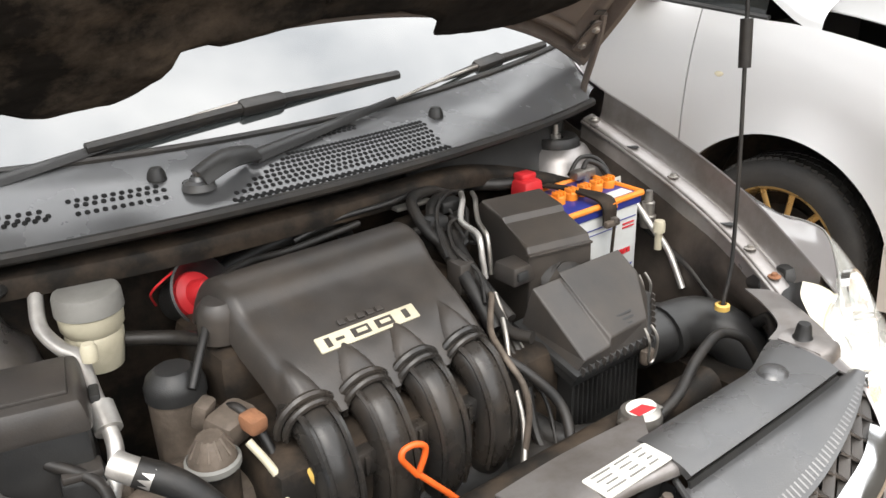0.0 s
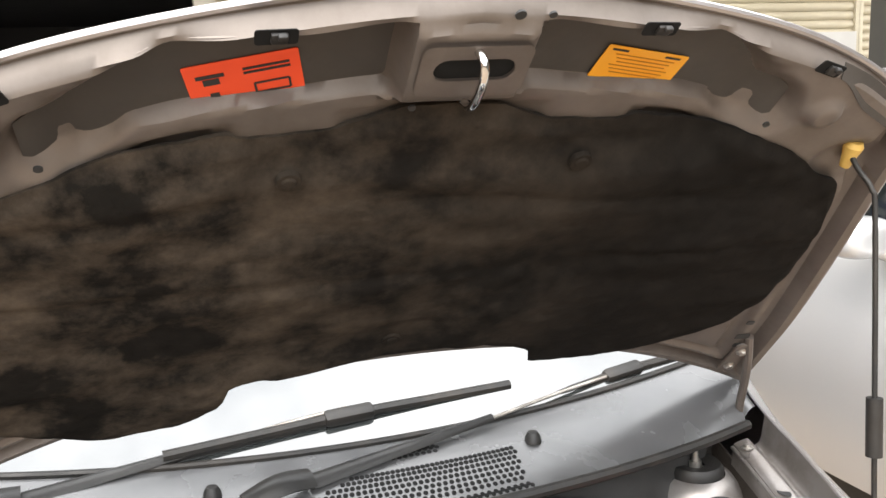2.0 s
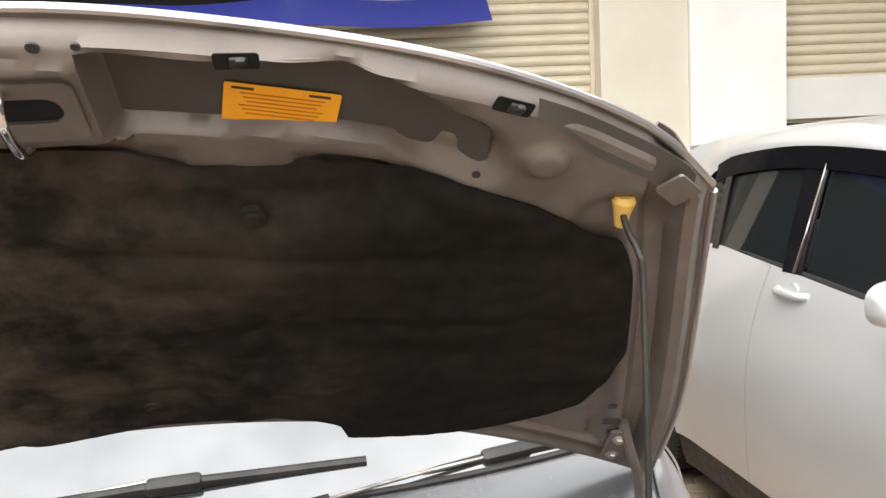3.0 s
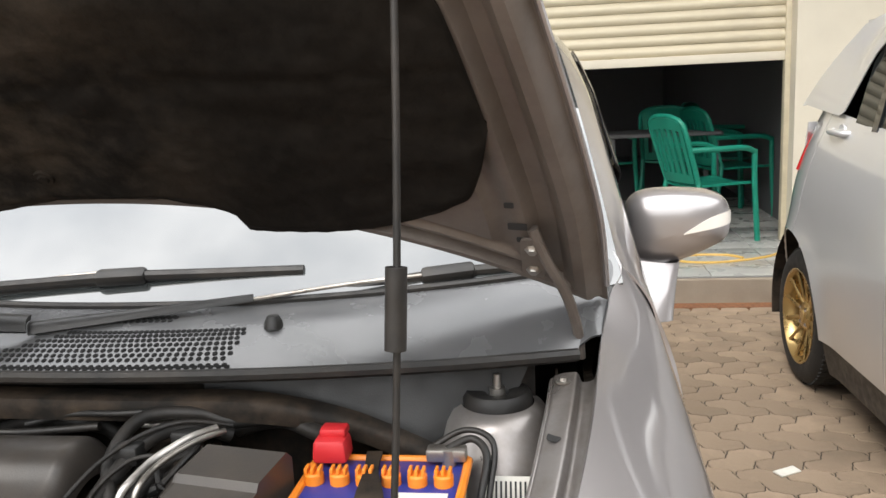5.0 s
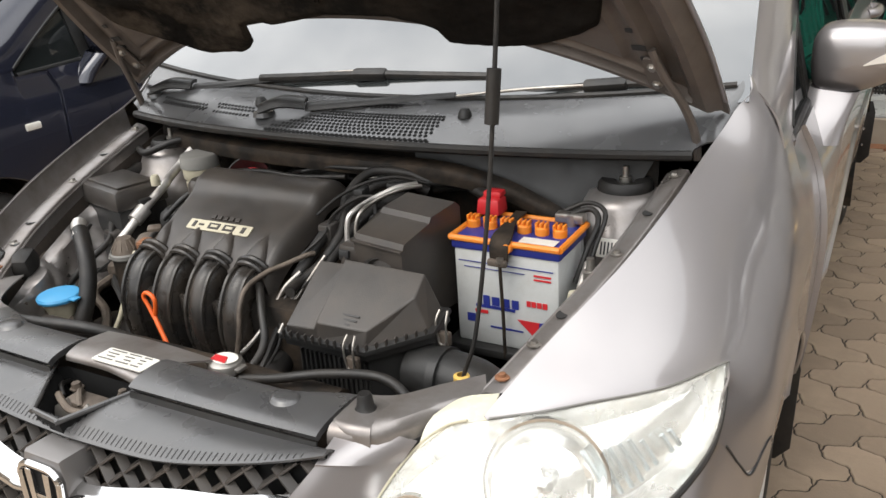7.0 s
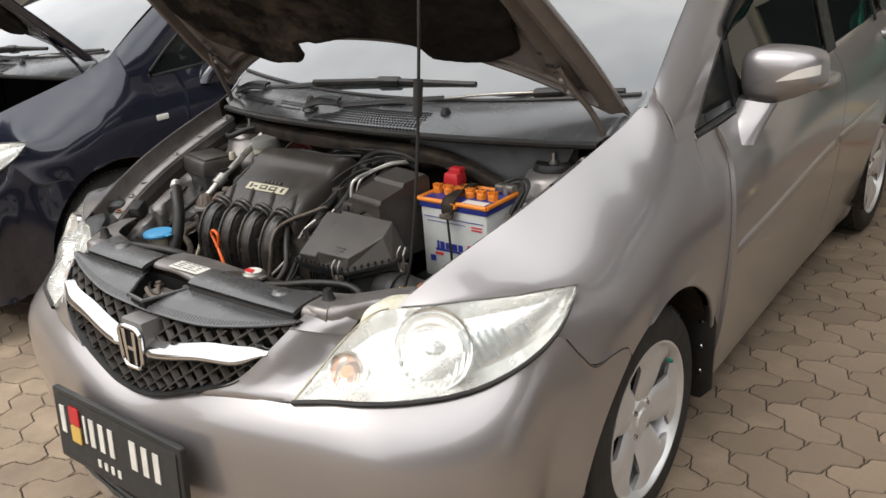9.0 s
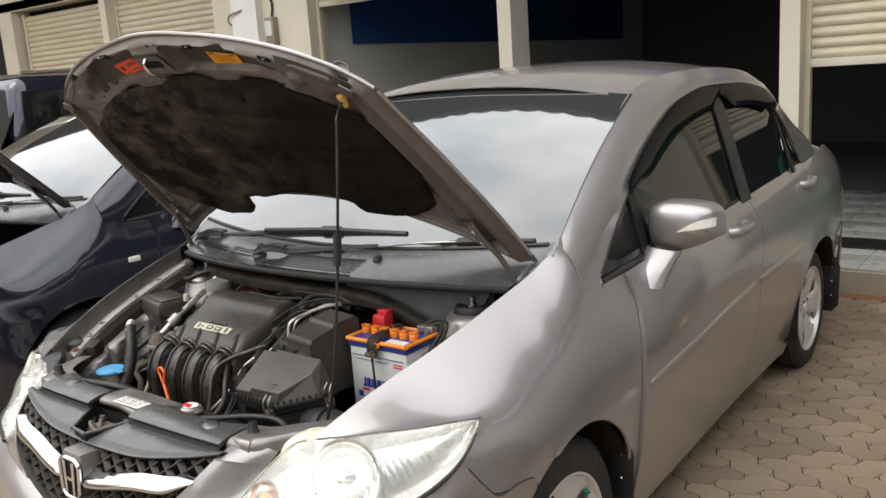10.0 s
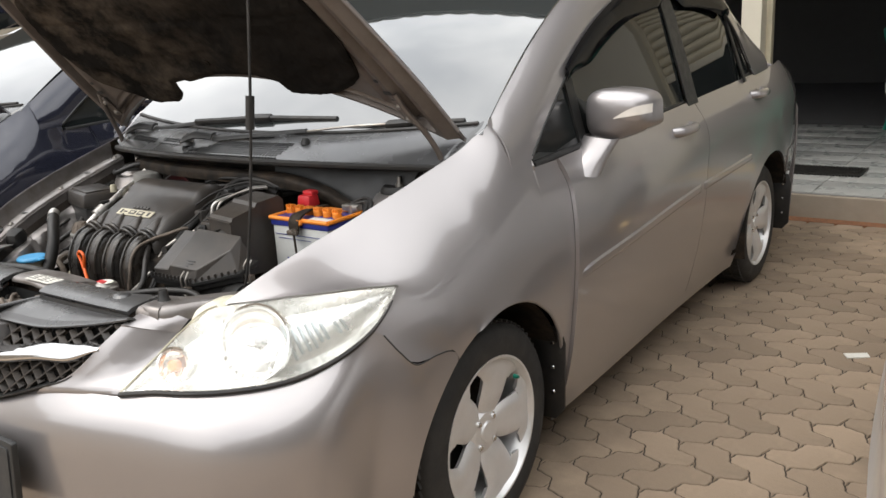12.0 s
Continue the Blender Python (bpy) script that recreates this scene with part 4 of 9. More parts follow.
    for sx in (1, -1):
        for cx, cs, w, h in ((0.588, 0.062, 0.024, 0.013), (0.592, 0.034, 0.013, 0.010), (0.580, 0.105, 0.012, 0.010)):
            m = flat(sx * cx, cs, -0.0325)
            part("hole", prism(rounded(w, h, 0.002), 0.001, m), INK, hood)
        m = flat(sx * 0.605, 0.0, -0.034)
        bm = prism(rounded(0.030, 0.085, 0.008), 0.004, m @ Matrix.Translation((0, 0, -0.004)))
        hg = part("hinge", bm, inner, hood)
        part("hinge_arm", tube([(sx * 0.606, -0.062, 1.155), (sx * 0.622, -0.040, 1.110), (sx * 0.646, -0.002, 1.055), (sx * 0.660, 0.028, 1.000), (sx * 0.664, 0.036, 0.955)], 0.0075, 8, 30), inner, hg)
        for ds in (-0.025, 0.022):
            part("bolt", lathe([(0.0, -0.010), (0.006, -0.010), (0.007, -0.007), (0.010, -0.005), (0.010, 0.0)], 6, m @ Matrix.Translation((0, ds, 0))), METAL, hg)
    return hood


def build_headlamp(car, sx):
    """A lamp unit between the wing, the bumper and the grille corner; mirrored by sx."""
    B, T = catmull(LAMP_LOW, 45), catmull(LAMP_TOP, 45)
    out = Vector((0.50, -0.66, 0.56))

    def face(u, v, depth=0.0):
        i = round(u * 44)
        p = B[i].lerp(T[i], v)
        swell = 0.030 * math.sin(math.pi * min(1.0, v * 0.97 + 0.03)) ** 0.8 * math.sin(math.pi * u) ** 0.7
        p = p + out * (swell - depth * math.sin(math.pi * u) ** 0.3 * min(1.0, 6 * v, 6 * (1 - v)) - 0.003)
        return Vector((sx * p.x, p.y, p.z))

    def at(x, z):
        """u, v on the face near a given x and z."""
        return min(((i / 44, j / 20) for i in range(45) for j in range(21)), key=lambda q: (abs(face(*q).x) - x) ** 2 + (face(*q).z - z) ** 2)
    unit = part("headlamp", shell(lambda u, v: face(u, v, 0.050), 44, 16, -0.004), HOUSING, car, "clear headlamp with a slightly yellowed lens")
    part("lens", shell(lambda u, v: face(u, v), 44, 16, -0.002), LENS, unit)
    part("lamp_seal", tube([Vector((sx * p.x, p.y - 0.002, p.z - 0.002)) for p in B[:44:2]], 0.0055, 8, 60, radii=lambda t: 0.0055 - 0.003 * smooth01(0.75, 1.0, t)), RUBBER, unit)
    part("lamp_rim", tube([Vector((sx * p.x, p.y, p.z)) + Vector((sx * 0.001, -0.001, 0.001)) for p in T[20::2]] + [Vector((sx * p.x, p.y, p.z)) for p in B[43:37:-2]], 0.0016, 8), GREYCAP, unit)
    part("lamp_inner_rim", tube([Vector((sx * p.x, p.y, p.z)) + Vector((0, -0.001, 0.001)) for p in T[:20:2]], 0.002, 8), CREAM, unit)

    def bowl(x, z, r, depth, name, mat, back, ribs, rib_mat):
        q = face(*at(x, z), back)
        d = Vector((sx * 0.30, -0.86, 0.40)).normalized()
        ax = Vector((0, 0, 1)).cross(d).normalized()
        m = Matrix.Translation(q) @ Matrix((ax, d.cross(ax), d)).transposed().to_4x4()
        prof = [(r * math.sin(a), -depth * math.cos(a)) for a in (math.pi / 2 * i / 12 for i in range(13))]
        prof += [(r + 0.004, 0.001), (r + 0.005, -0.012)]
        ob = part(name, lathe(prof, 44, m), mat, unit)
        for k in range(ribs):
            t = (k + 0.5) / ribs * 2 - 1
            x0 = t * r * 0.94
            pts = []
            for j in range(7):
                y0 = -math.sqrt(max(0.0, (0.97 * r) ** 2 - x0 * x0)) * (1 - j / 6) - 0.002
                rr = math.hypot(x0, y0) / r
                pts.append(m @ Vector((x0, y0, -depth * math.sqrt(max(0.0, 1 - rr * rr)) + 0.003)))
            part("reflector_rib", tube(pts, r / ribs * 0.55, 6), rib_mat, ob)
        return ob, m
    _, m = bowl(0.652, 0.733, 0.074, 0.050, "main_reflector", REFLECTOR, 0.022, 11, REFLECTOR)
    part("bulb", lathe([(0.0, 0.018), (0.010, 0.016), (0.011, -0.02), (0.016, -0.03)], 16, m), CHROME, unit)
    _, m = bowl(0.512, 0.690, 0.034, 0.020, "indicator_reflector", REFLECTOR, 0.018, 8, AMBER_PALE)
    part("amber_bulb", lathe([(0.0, 0.006), (0.011, 0.002), (0.013, -0.012)], 16, m), AMBER, unit)
    for k in range(8):
        x = 0.722 + 0.009 * k
        lo, hi = at(x, 0.700 + 0.006 * k), at(x, 0.770)
        part("prism_rib", tube([face(lo[0], lerp(lo[1], hi[1], j / 4), 0.028) for j in range(5)], 0.0038, 6), PRISM, unit)
    return unit


def strip(pts, w, d, bm):
    """A flat bar along pts: w wide across its face, d deep behind it."""
    rings = []
    for k, p in enumerate(pts):
        t = (pts[min(k + 1, len(pts) - 1)] - pts[max(k - 1, 0)]).normalized()
        n = t.cross(Vector((0, 1, 0))).normalized() * w / 2
        back = Vector((0, d, 0))
        rings.append([bm.verts.new(q) for q in (p - n * 0.35, p + n * 0.35, p + n + back, p - n + back)])
    for a, b in zip(rings, rings[1:]):
        for i in range(4):
            j = (i + 1) % 4
            bm.faces.new((a[i], a[j], b[j], b[i]))
    return bm


grille_low = curve1([(0.0, 0.574), (0.06, 0.580), (0.12, 0.597), (0.22, 0.630), (0.30, 0.657), (0.335, 0.681), (0.369, 0.714), (0.403, 0.755)])
grille_top = curve1([(0.0, 0.724), (0.15, 0.728), (0.30, 0.747), (0.40, 0.764)])


def build_grille(car, paint):
    g = thing_part("grille", car)
    half = 0.398
    # near-black sheet stands for the shade behind the mesh
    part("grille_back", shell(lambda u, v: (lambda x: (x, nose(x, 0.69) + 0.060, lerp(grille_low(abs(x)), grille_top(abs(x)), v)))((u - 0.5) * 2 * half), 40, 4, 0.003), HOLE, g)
    mesh = bmesh.new()
    for sgn in (1, -1):
        for i in range(-14, 15):
            run = []
            for j in range(52):
                z = 0.572 + j * 0.004
                x = i * 0.046 + sgn * (z - 0.69) * 1.36
                inside = abs(x) < half and grille_low(abs(x)) < z < grille_top(abs(x))
                if inside:
                    run.append(Vector((x, nose(x, z) + 0.009, z)))
                if (not inside or j == 51) and run:
                    if len(run) >= 2:
                        strip(run[::3] + run[-1:] if len(run) % 3 != 1 else run[::3], 0.0085, 0.014, mesh)
                    run = []
    part("mesh", mesh, COVER, g, "black diamond grille mesh", smooth=False)
    cz = curve1([(0.0, 0.664), (0.08, 0.671), (0.22, 0.695), (0.30, 0.701), (0.37, 0.712)])

    def bar(u, v):
        x = (u - 0.5) * 0.738
        a = abs(x)
        h = 0.0175 - 0.011 * smooth01(0.29, 0.372, a) ** 1.5
        z = cz(a) + (v - 0.5) * 2 * h + 0.006 * smooth01(0.29, 0.372, a)
        return x, nose(x, z) - 0.016 + 0.020 * abs(2 * v - 1) ** 2.6 + 0.006 * smooth01(0.3, 0.37, a) + 0.020 * (1 - smooth01(0.02, 0.06, a)), z
    part("chrome_bar", shell(bar, 60, 12, 0.006), CHROME, g, "polished chrome grille bar")
    xs = [-half + 2 * half * i / 48 for i in range(49)]
    lip = [[(x, nose(x, grille_low(abs(x))) - 0.001 + 0.020 * smooth01(0.31, 0.36, abs(x)), grille_low(abs(x)) - 0.002) for x in xs],
           [(x, nose(x, grille_low(abs(x))) + 0.030, grille_low(abs(x)) + 0.001) for x in xs],
           [(x, nose(x, grille_low(abs(x))) + 0.062, grille_low(abs(x)) + 0.001) for x in xs]]
    part("grille_sill", loft(lip, 96, 4, 0.003), BLACK, g, "black rim round the grille")
    # emblem on its block
    blk = prism([(-0.037, 0.054), (0.037, 0.054), (0.046, 0.02), (0.041, -0.034), (0.026, -0.054), (-0.026, -0.054), (-0.041, -0.034), (-0.046, 0.02)], 0.052,
                Matrix.Translation((0, -0.782, 0.669)) @ Matrix.Rotation(radians(87), 4, "X"), bevel=0.007)
    part("emblem_block", blk, PAINT_BLOCK, g, "grey block behind the badge")
    m = Matrix.Translation((0, -0.835, 0.667)) @ Matrix.Rotation(radians(87), 4, "X")
    ring = bmesh.new()
    o = [(x * (1.0 + 0.10 * y / 0.05), y) for x, y in rounded(0.076, 0.094, 0.022, 6)]
    tube([m @ Vector((x, y, 0.005)) for x, y in o + o[:2]], 0.0052, 8, 60, bm=ring)
    for s in (1, -1):
        prism([(s * 0.011, -0.038), (s * 0.019, -0.038), (s * 0.025, 0.040), (s * 0.012, 0.040)], 0.009, m, ring)
    box((0, -0.002, 0.004), (0.024, 0.010, 0.008), 0.001, m, ring)
    emb = part("emblem", ring, CHROME, g, "chrome badge with a dark field")
    part("emblem_field", prism(rounded(0.070, 0.088, 0.02, 5), 0.003, m), HOLE, emb)


def build_plate(car):
    m = Matrix.Translation((0, -0.915, 0.452)) @ Matrix.Diagonal((1.08, 1.08, 1.08, 1)) @ Matrix.Rotation(radians(85), 4, "X")
    fr = part("plate_frame", prism(rounded(0.45, 0.165, 0.006), 0.012, m, bevel=0.003), BLACK, car, "black number plate in a dark frame")
    m2 = m @ Matrix.Translation((0, 0, 0.012))
    part("plate_face", prism(rounded(0.425, 0.14, 0.006), 0.003, m2), INK, fr)
    for x, w in ((-0.195, 0.018), (-0.105, 0.008), (-0.083, 0.017), (-0.048, 0.017), (-0.013, 0.016), (0.062, 0.020), (0.102, 0.018), (0.140, 0.018)):
        part("plate_bar", box((x + w / 2, 0.018, 0.0045), (w, 0.062, 0.002), 0, m2), LABEL, fr, smooth=False)
    for i in range(4):
        part("plate_bar", box((-0.06 + 0.024 * i, -0.045, 0.0045), (0.011, 0.017, 0.002), 0, m2), LABEL, fr, smooth=False)
    part("plate_sticker", prism(rounded(0.036, 0.04, 0.003), 0.003, m2 @ Matrix.Translation((-0.137, 0.038, 0.004))), RED, fr)
    part("plate_sticker", prism(rounded(0.036, 0.038, 0.003), 0.003, m2 @ Matrix.Translation((-0.137, -0.004, 0.004))), YELLOW, fr)


def build_bumper(car, paint):
    edge = catmull(BUMPER_TOP, 73)
    swell = curve1([(0.0, 0.0), (0.012, 0.020), (0.03, 0.044), (0.05, 0.064), (0.065, 0.074), (0.085, 0.080), (0.12, 0.084), (0.20, 0.082), (0.30, 0.070), (0.45, 0.042)])

    soft = curve1([(0.0, 0.0), (0.008, 0.014), (0.018, 0.027), (0.03, 0.037), (0.06, 0.048), (0.10, 0.053), (0.20, 0.052), (0.30, 0.044), (0.45, 0.026)])

    def face(i, z, extra=0.0):
        """The outer face at step i from the middle to the wheel arch."""
        p = edge[i]
        d = edge[min(i + 8, 72)] - edge[max(i - 8, 0)] if i > 7 else Vector((edge[i + 8].x + edge[8 - i].x, edge[i + 8].y - edge[8 - i].y, 0))
        n = Vector((abs(d.y), -abs(d.x), 0)).normalized()
        f = i / 72
        drop = max(0.0, p.z - z)
        b = lerp(soft(drop), swell(drop), smooth01(0.30, 0.52, f)) * (1 - 0.97 * smooth01(-0.60, -0.40, p.y)) + extra
        q = Vector((p.x, p.y, z)) + n * b
        if p.y > -0.56:
            d2 = ARCH_R ** 2 - (z - 0.29) ** 2
            lim = min(-math.sqrt(d2) if d2 > 0 else -0.205, -0.205)
            q.y += (lim + 0.205) * smooth01(-0.52, -0.205, p.y)
            q.x = lerp(q.x, corner_x(q.y) + 0.001 - 0.25 * (z - 0.62) ** 2 + 0.3 * b, smooth01(-0.54, -0.40, p.y))
        return q

    def skin(u, v):
        i = abs(round(u * 144) - 72)
        p = face(i, lerp(edge[i].z, 0.17, v ** 1.15))
        return math.copysign(p.x, u - 0.5), p.y, p.z
    bm = eased(shell(skin, 144, 40, 0.0), 30)
    bmesh.ops.recalc_face_normals(bm, faces=bm.faces)
    bmesh.ops.solidify(bm, geom=list(bm.faces), thickness=0.004)
    b = part("front_bumper", bm, paint, car)
    # dark line laid on the seam for the shade in the gap
    for sx in (1, -1):
        gap = [Vector((sx * (corner_x(p.y) + 0.0012), p.y, p.z + 0.001)) for p in edge if p.y > -0.425]
        part("bumper_gap_line", tube(gap, 0.0016, 6, 40), INK, b)
    # inner corner pieces between the grille and the lamp
    for sx in (1, -1):
        rows = [[(0.225, -0.838, 0.622), (0.295, -0.825, 0.632), (0.370, -0.805, 0.638), (0.436, -0.776, 0.641)],
                [(0.305, -0.812, 0.660), (0.350, -0.798, 0.662), (0.400, -0.768, 0.668), (0.442, -0.724, 0.673)],
                [(0.350, -0.786, 0.700), (0.382, -0.769, 0.697), (0.418, -0.735, 0.694), (0.448, -0.694, 0.691)],
                [(0.372, -0.763, 0.728), (0.396, -0.745, 0.724), (0.425, -0.712, 0.715), (0.453, -0.668, 0.706)],
                [(0.390, -0.728, 0.756), (0.410, -0.712, 0.751), (0.435, -0.682, 0.740), (0.460, -0.645, 0.728)]]
        rows = [[(x, y + 0.016, z - 0.026) for x, y, z in rows[0]]] + rows
        rows = [[(sx * x, y, z) for x, y, z in r] for r in rows]
        part("bumper_corner", loft(rows, 16, 18, 0.004), paint, b)
        part("bumper_shelf", loft([rows[-1], [(sx * 0.385, -0.665, 0.768), (sx * 0.42, -0.655, 0.766), (sx * 0.45, -0.640, 0.762), (sx * 0.475, -0.625, 0.752)]], 10, 5, -0.003), paint, b)
    # lower intake: a dark sheet over the skin for the opening's shade
    at_x = lambda x, z: min((face(i, z) for i in range(50)), key=lambda p: abs(p.x - abs(x)))
    part("lower_intake", shell(lambda u, v: (lambda p: ((u - 0.5) * 0.92, p.y - 0.004, p.z))(at_x((u - 0.5) * 0.92, lerp(0.345, 0.245, v))), 40, 6, 0.004), INK, b)
    for i in range(3):
        z = 0.27 + 0.027 * i
        part("intake_slat", tube([Vector((x, at_x(x, z).y - 0.010, z)) for x in (-0.44, -0.25, 0.0, 0.25, 0.44)], 0.005, 6), BLACK, b)
    return b


def build_wiper(car, base, knee, tip, blade_a, blade_b, name="wiper"):
    w = thing_part(name, car)
    base, knee, tip, a, b = (Vector(p) for p in (base, knee, tip, blade_a, blade_b))
    part("pivot_cap", lathe([(0.0, 0.018), (0.010, 0.018), (0.013, 0.012), (0.022, 0.010), (0.024, 0.0)], 20, Matrix.Translation(base)), COWL, w)
    part("pivot_nut", lathe([(0.0, 0.026), (0.007, 0.026), (0.008, 0.016)], 6, Matrix.Translation(base)), CHROME, w)
    d = (tip - base).normalized()
    n = Vector((-0.0, -0.45, 0.89))
    s = d.cross(n).normalized()
    r1 = [base - s * 0.014 + n * 0.014, base.lerp(knee, 0.5) - s * 0.016 + n * 0.022, knee - s * 0.014 + n * 0.006]
    r2 = [base + s * 0.014 + n * 0.014, base.lerp(knee, 0.5) + s * 0.016 + n * 0.022, knee + s * 0.014 + n * 0.006]
    part("arm_base", loft([r1, [p.lerp(q, 0.5) + n * 0.007 for p, q in zip(r1, r2)], r2], 10, 6, 0.008), BLACK, w)
    neck = knee.lerp(tip, 0.52)
    part("arm", loft([[knee - s * 0.012, neck - s * 0.0045], [knee + n * 0.006, neck + n * 0.005], [knee + s * 0.012, neck + s * 0.0045]], 10, 6, 0.004), BLACK, w)
    part("arm_rod", tube([neck, neck.lerp(tip, 0.5) + n * 0.004, tip], 0.0032, 8, 12), METAL, w, "thin bright wiper rod")
    # blade made thicker so its shape takes in the dark reflection below it
    part("blade_frame", tube([a + n * 0.008, a.lerp(b, 0.25) + n * 0.012, a.lerp(b, 0.5) + n * 0.016, a.lerp(b, 0.75) + n * 0.012, b + n * 0.008], 0.0085, 8), RUBBER, w)
    part("blade_rubber", loft([[a + n * 0.008, b + n * 0.008], [a - n * 0.010, b - n * 0.010]], 12, 1, 0.005), RUBBER, w)
    mid = a.lerp(b, 0.5)
    db = (b - a).normalized()
    sb = db.cross(n).normalized()
    rot = Matrix((db, sb, n)).transposed().to_4x4()
    part("blade_clip", box((0, 0, 0.016), (0.082, 0.026, 0.022), 0.008, Matrix.Translation(mid) @ rot), RUBBER, w)
    return w


def screen_point(u, v):
    """The windscreen: u from left to right, v from base to roof."""
    t = 2 * u - 1
    xb, xt = 0.728 * t, 0.638 * t
    yb, zb = 0.01 + 0.11 * t * t, 1.005 + 0.035 * t * t
    yt, zt = 0.785 + 0.02 * t * t, 1.447 - 0.036 * t * t
    h = 0.028 * math.sin(math.pi * v)
    return Vector((lerp(xb, xt, v), lerp(yb, yt, v) - h * 0.48, lerp(zb, zt, v) + h * 0.88))


def cowl_point(u, v):
    """The cowl panel: u from left to right, v from the screen down to its front lip."""
    t = 2 * u - 1
    a = screen_point(0.5 + 0.5 * t * 0.97, 0.05)
    front = Vector((0.66 * t, -0.115 + 0.115 * t * t + 0.01 * t ** 4, 0.985 - 0.012 * t * t))
    mid = a.lerp(front, 0.45) + Vector((0, 0, 0.006))
    return catmull([a, mid, front], 41)[round(v * 40)]


def build_cowl(car):
    c = part("cowl", shell(cowl_point, 60, 40, -0.004), COWL, car, "sun-faded black plastic cowl panel")
    part("cowl_lip", tube([cowl_point(u / 12, 1.0) + Vector((0, -0.004, -0.004)) for u in range(13)], 0.009, 8), RUBBER, c)
    part("screen_seal", tube([cowl_point(u / 12, 0.0) + Vector((0, 0.0, 0.002)) for u in range(13)], 0.006, 8), RUBBER, c)
    for sg in (1, -1):
        def end(u, v, sg=sg):
            p = cowl_point(1.0 if sg > 0 else 0.0, lerp(0.0, 0.92, v))
            y = lerp(0.168, 0.030, v)
            q = Vector((sg * (edge_x(y) - 0.002), y, crest_z(y) - 0.008))
            return p.lerp(q, u) + Vector((0, 0, 0.004 * math.sin(math.pi * u)))
        part("cowl_end", shell(end, 8, 16, -0.003 if sg > 0 else 0.003), COWL, c)
    # vent holes in rows, drawn as near-black pads for the shade inside
    holes = bmesh.new()
    def field(u0, u1, v0, v1, nu, nv, slope):
        for j in range(nv):
            for i in range(nu):
                fu = (i + 0.5 * (j % 2)) / nu
                v = lerp(v0, v1, (j + 0.5) / nv)
                start = u0 + slope * (1 - (v - v0) / (v1 - v0))
                u = lerp(start, u1, fu)
                if u > u1:
                    continue
                p, q = cowl_point(u, v), cowl_point(min(1, u + 0.01), v)
                up = (q - p).cross(cowl_point(u, min(1, v + 0.025)) - p)
                up = -up.normalized() if up.z < 0 else up.normalized()
                ax = (q - p).normalized()
                m = Matrix.Translation(p + up * 0.0003) @ Matrix((ax, up.cross(ax), up)).transposed().to_4x4()
                prism(rounded(0.0068, 0.0078, 0.002, 1), 0.0005, m, holes)
    field(0.37, 0.655, 0.50, 0.86, 34, 7, 0.10)
    field(0.50, 0.57, 0.25, 0.36, 10, 3, 0.0)
    field(0.23, 0.32, 0.58, 0.74, 11, 3, 0.0)
    field(0.08, 0.21, 0.62, 0.76, 15, 3, 0.0)
    field(0.37, 0.66, 0.88, 0.95, 36, 2, 0.0)
    tagged(part("vent_hole_shade", holes, HOLE, c, smooth=False), kind="stuff")
    for x in (-0.238, 0.236):
        u = 0.5 + 0.5 * x / 0.66
        p = cowl_point(u, 0.50)
        part("washer_nozzle", lathe([(0.0, 0.018), (0.008, 0.017), (0.012, 0.010), (0.014, 0.0)], 16, Matrix.Translation(p + Vector((0, 0, -0.002)))), BLACK, c)
    return c


def build_door(car, paint, sx, y_f, y_r, name, handle_y, low):
    top = lambda y: belt_z(y) - 0.012
    bm = skewed(y_f, y_r, top, low, side_x)
    d = part(name, bm if sx > 0 else flipx(bm), paint, car)
    # handle in its cup
    z = belt_z(handle_y) - 0.095
    x = side_x(handle_y, z)
    m = Matrix.Translation((sx * x, handle_y, z)) @ Matrix.Rotation(radians(90 * sx), 4, "Y")
    cup = lathe([(0.0, -0.0005), (0.03, 0.0), (0.040, 0.002), (0.042, -0.003)], 28, m @ Matrix.Diagonal((0.8, 1.0, 1, 1)))
    part("handle_cup", cup, paint, d)
    part("door_handle", tube([(sx * (x - 0.002), handle_y - 0.085, z + 0.012), (sx * (x + 0.026), handle_y - 0.06, z + 0.014), (sx * (x + 0.034), handle_y, z + 0.016),
                              (sx * (x + 0.028), handle_y + 0.06, z + 0.016), (sx * (x - 0.002), handle_y + 0.085, z + 0.016)], 0.018, 12, 24), paint, d)
    return d


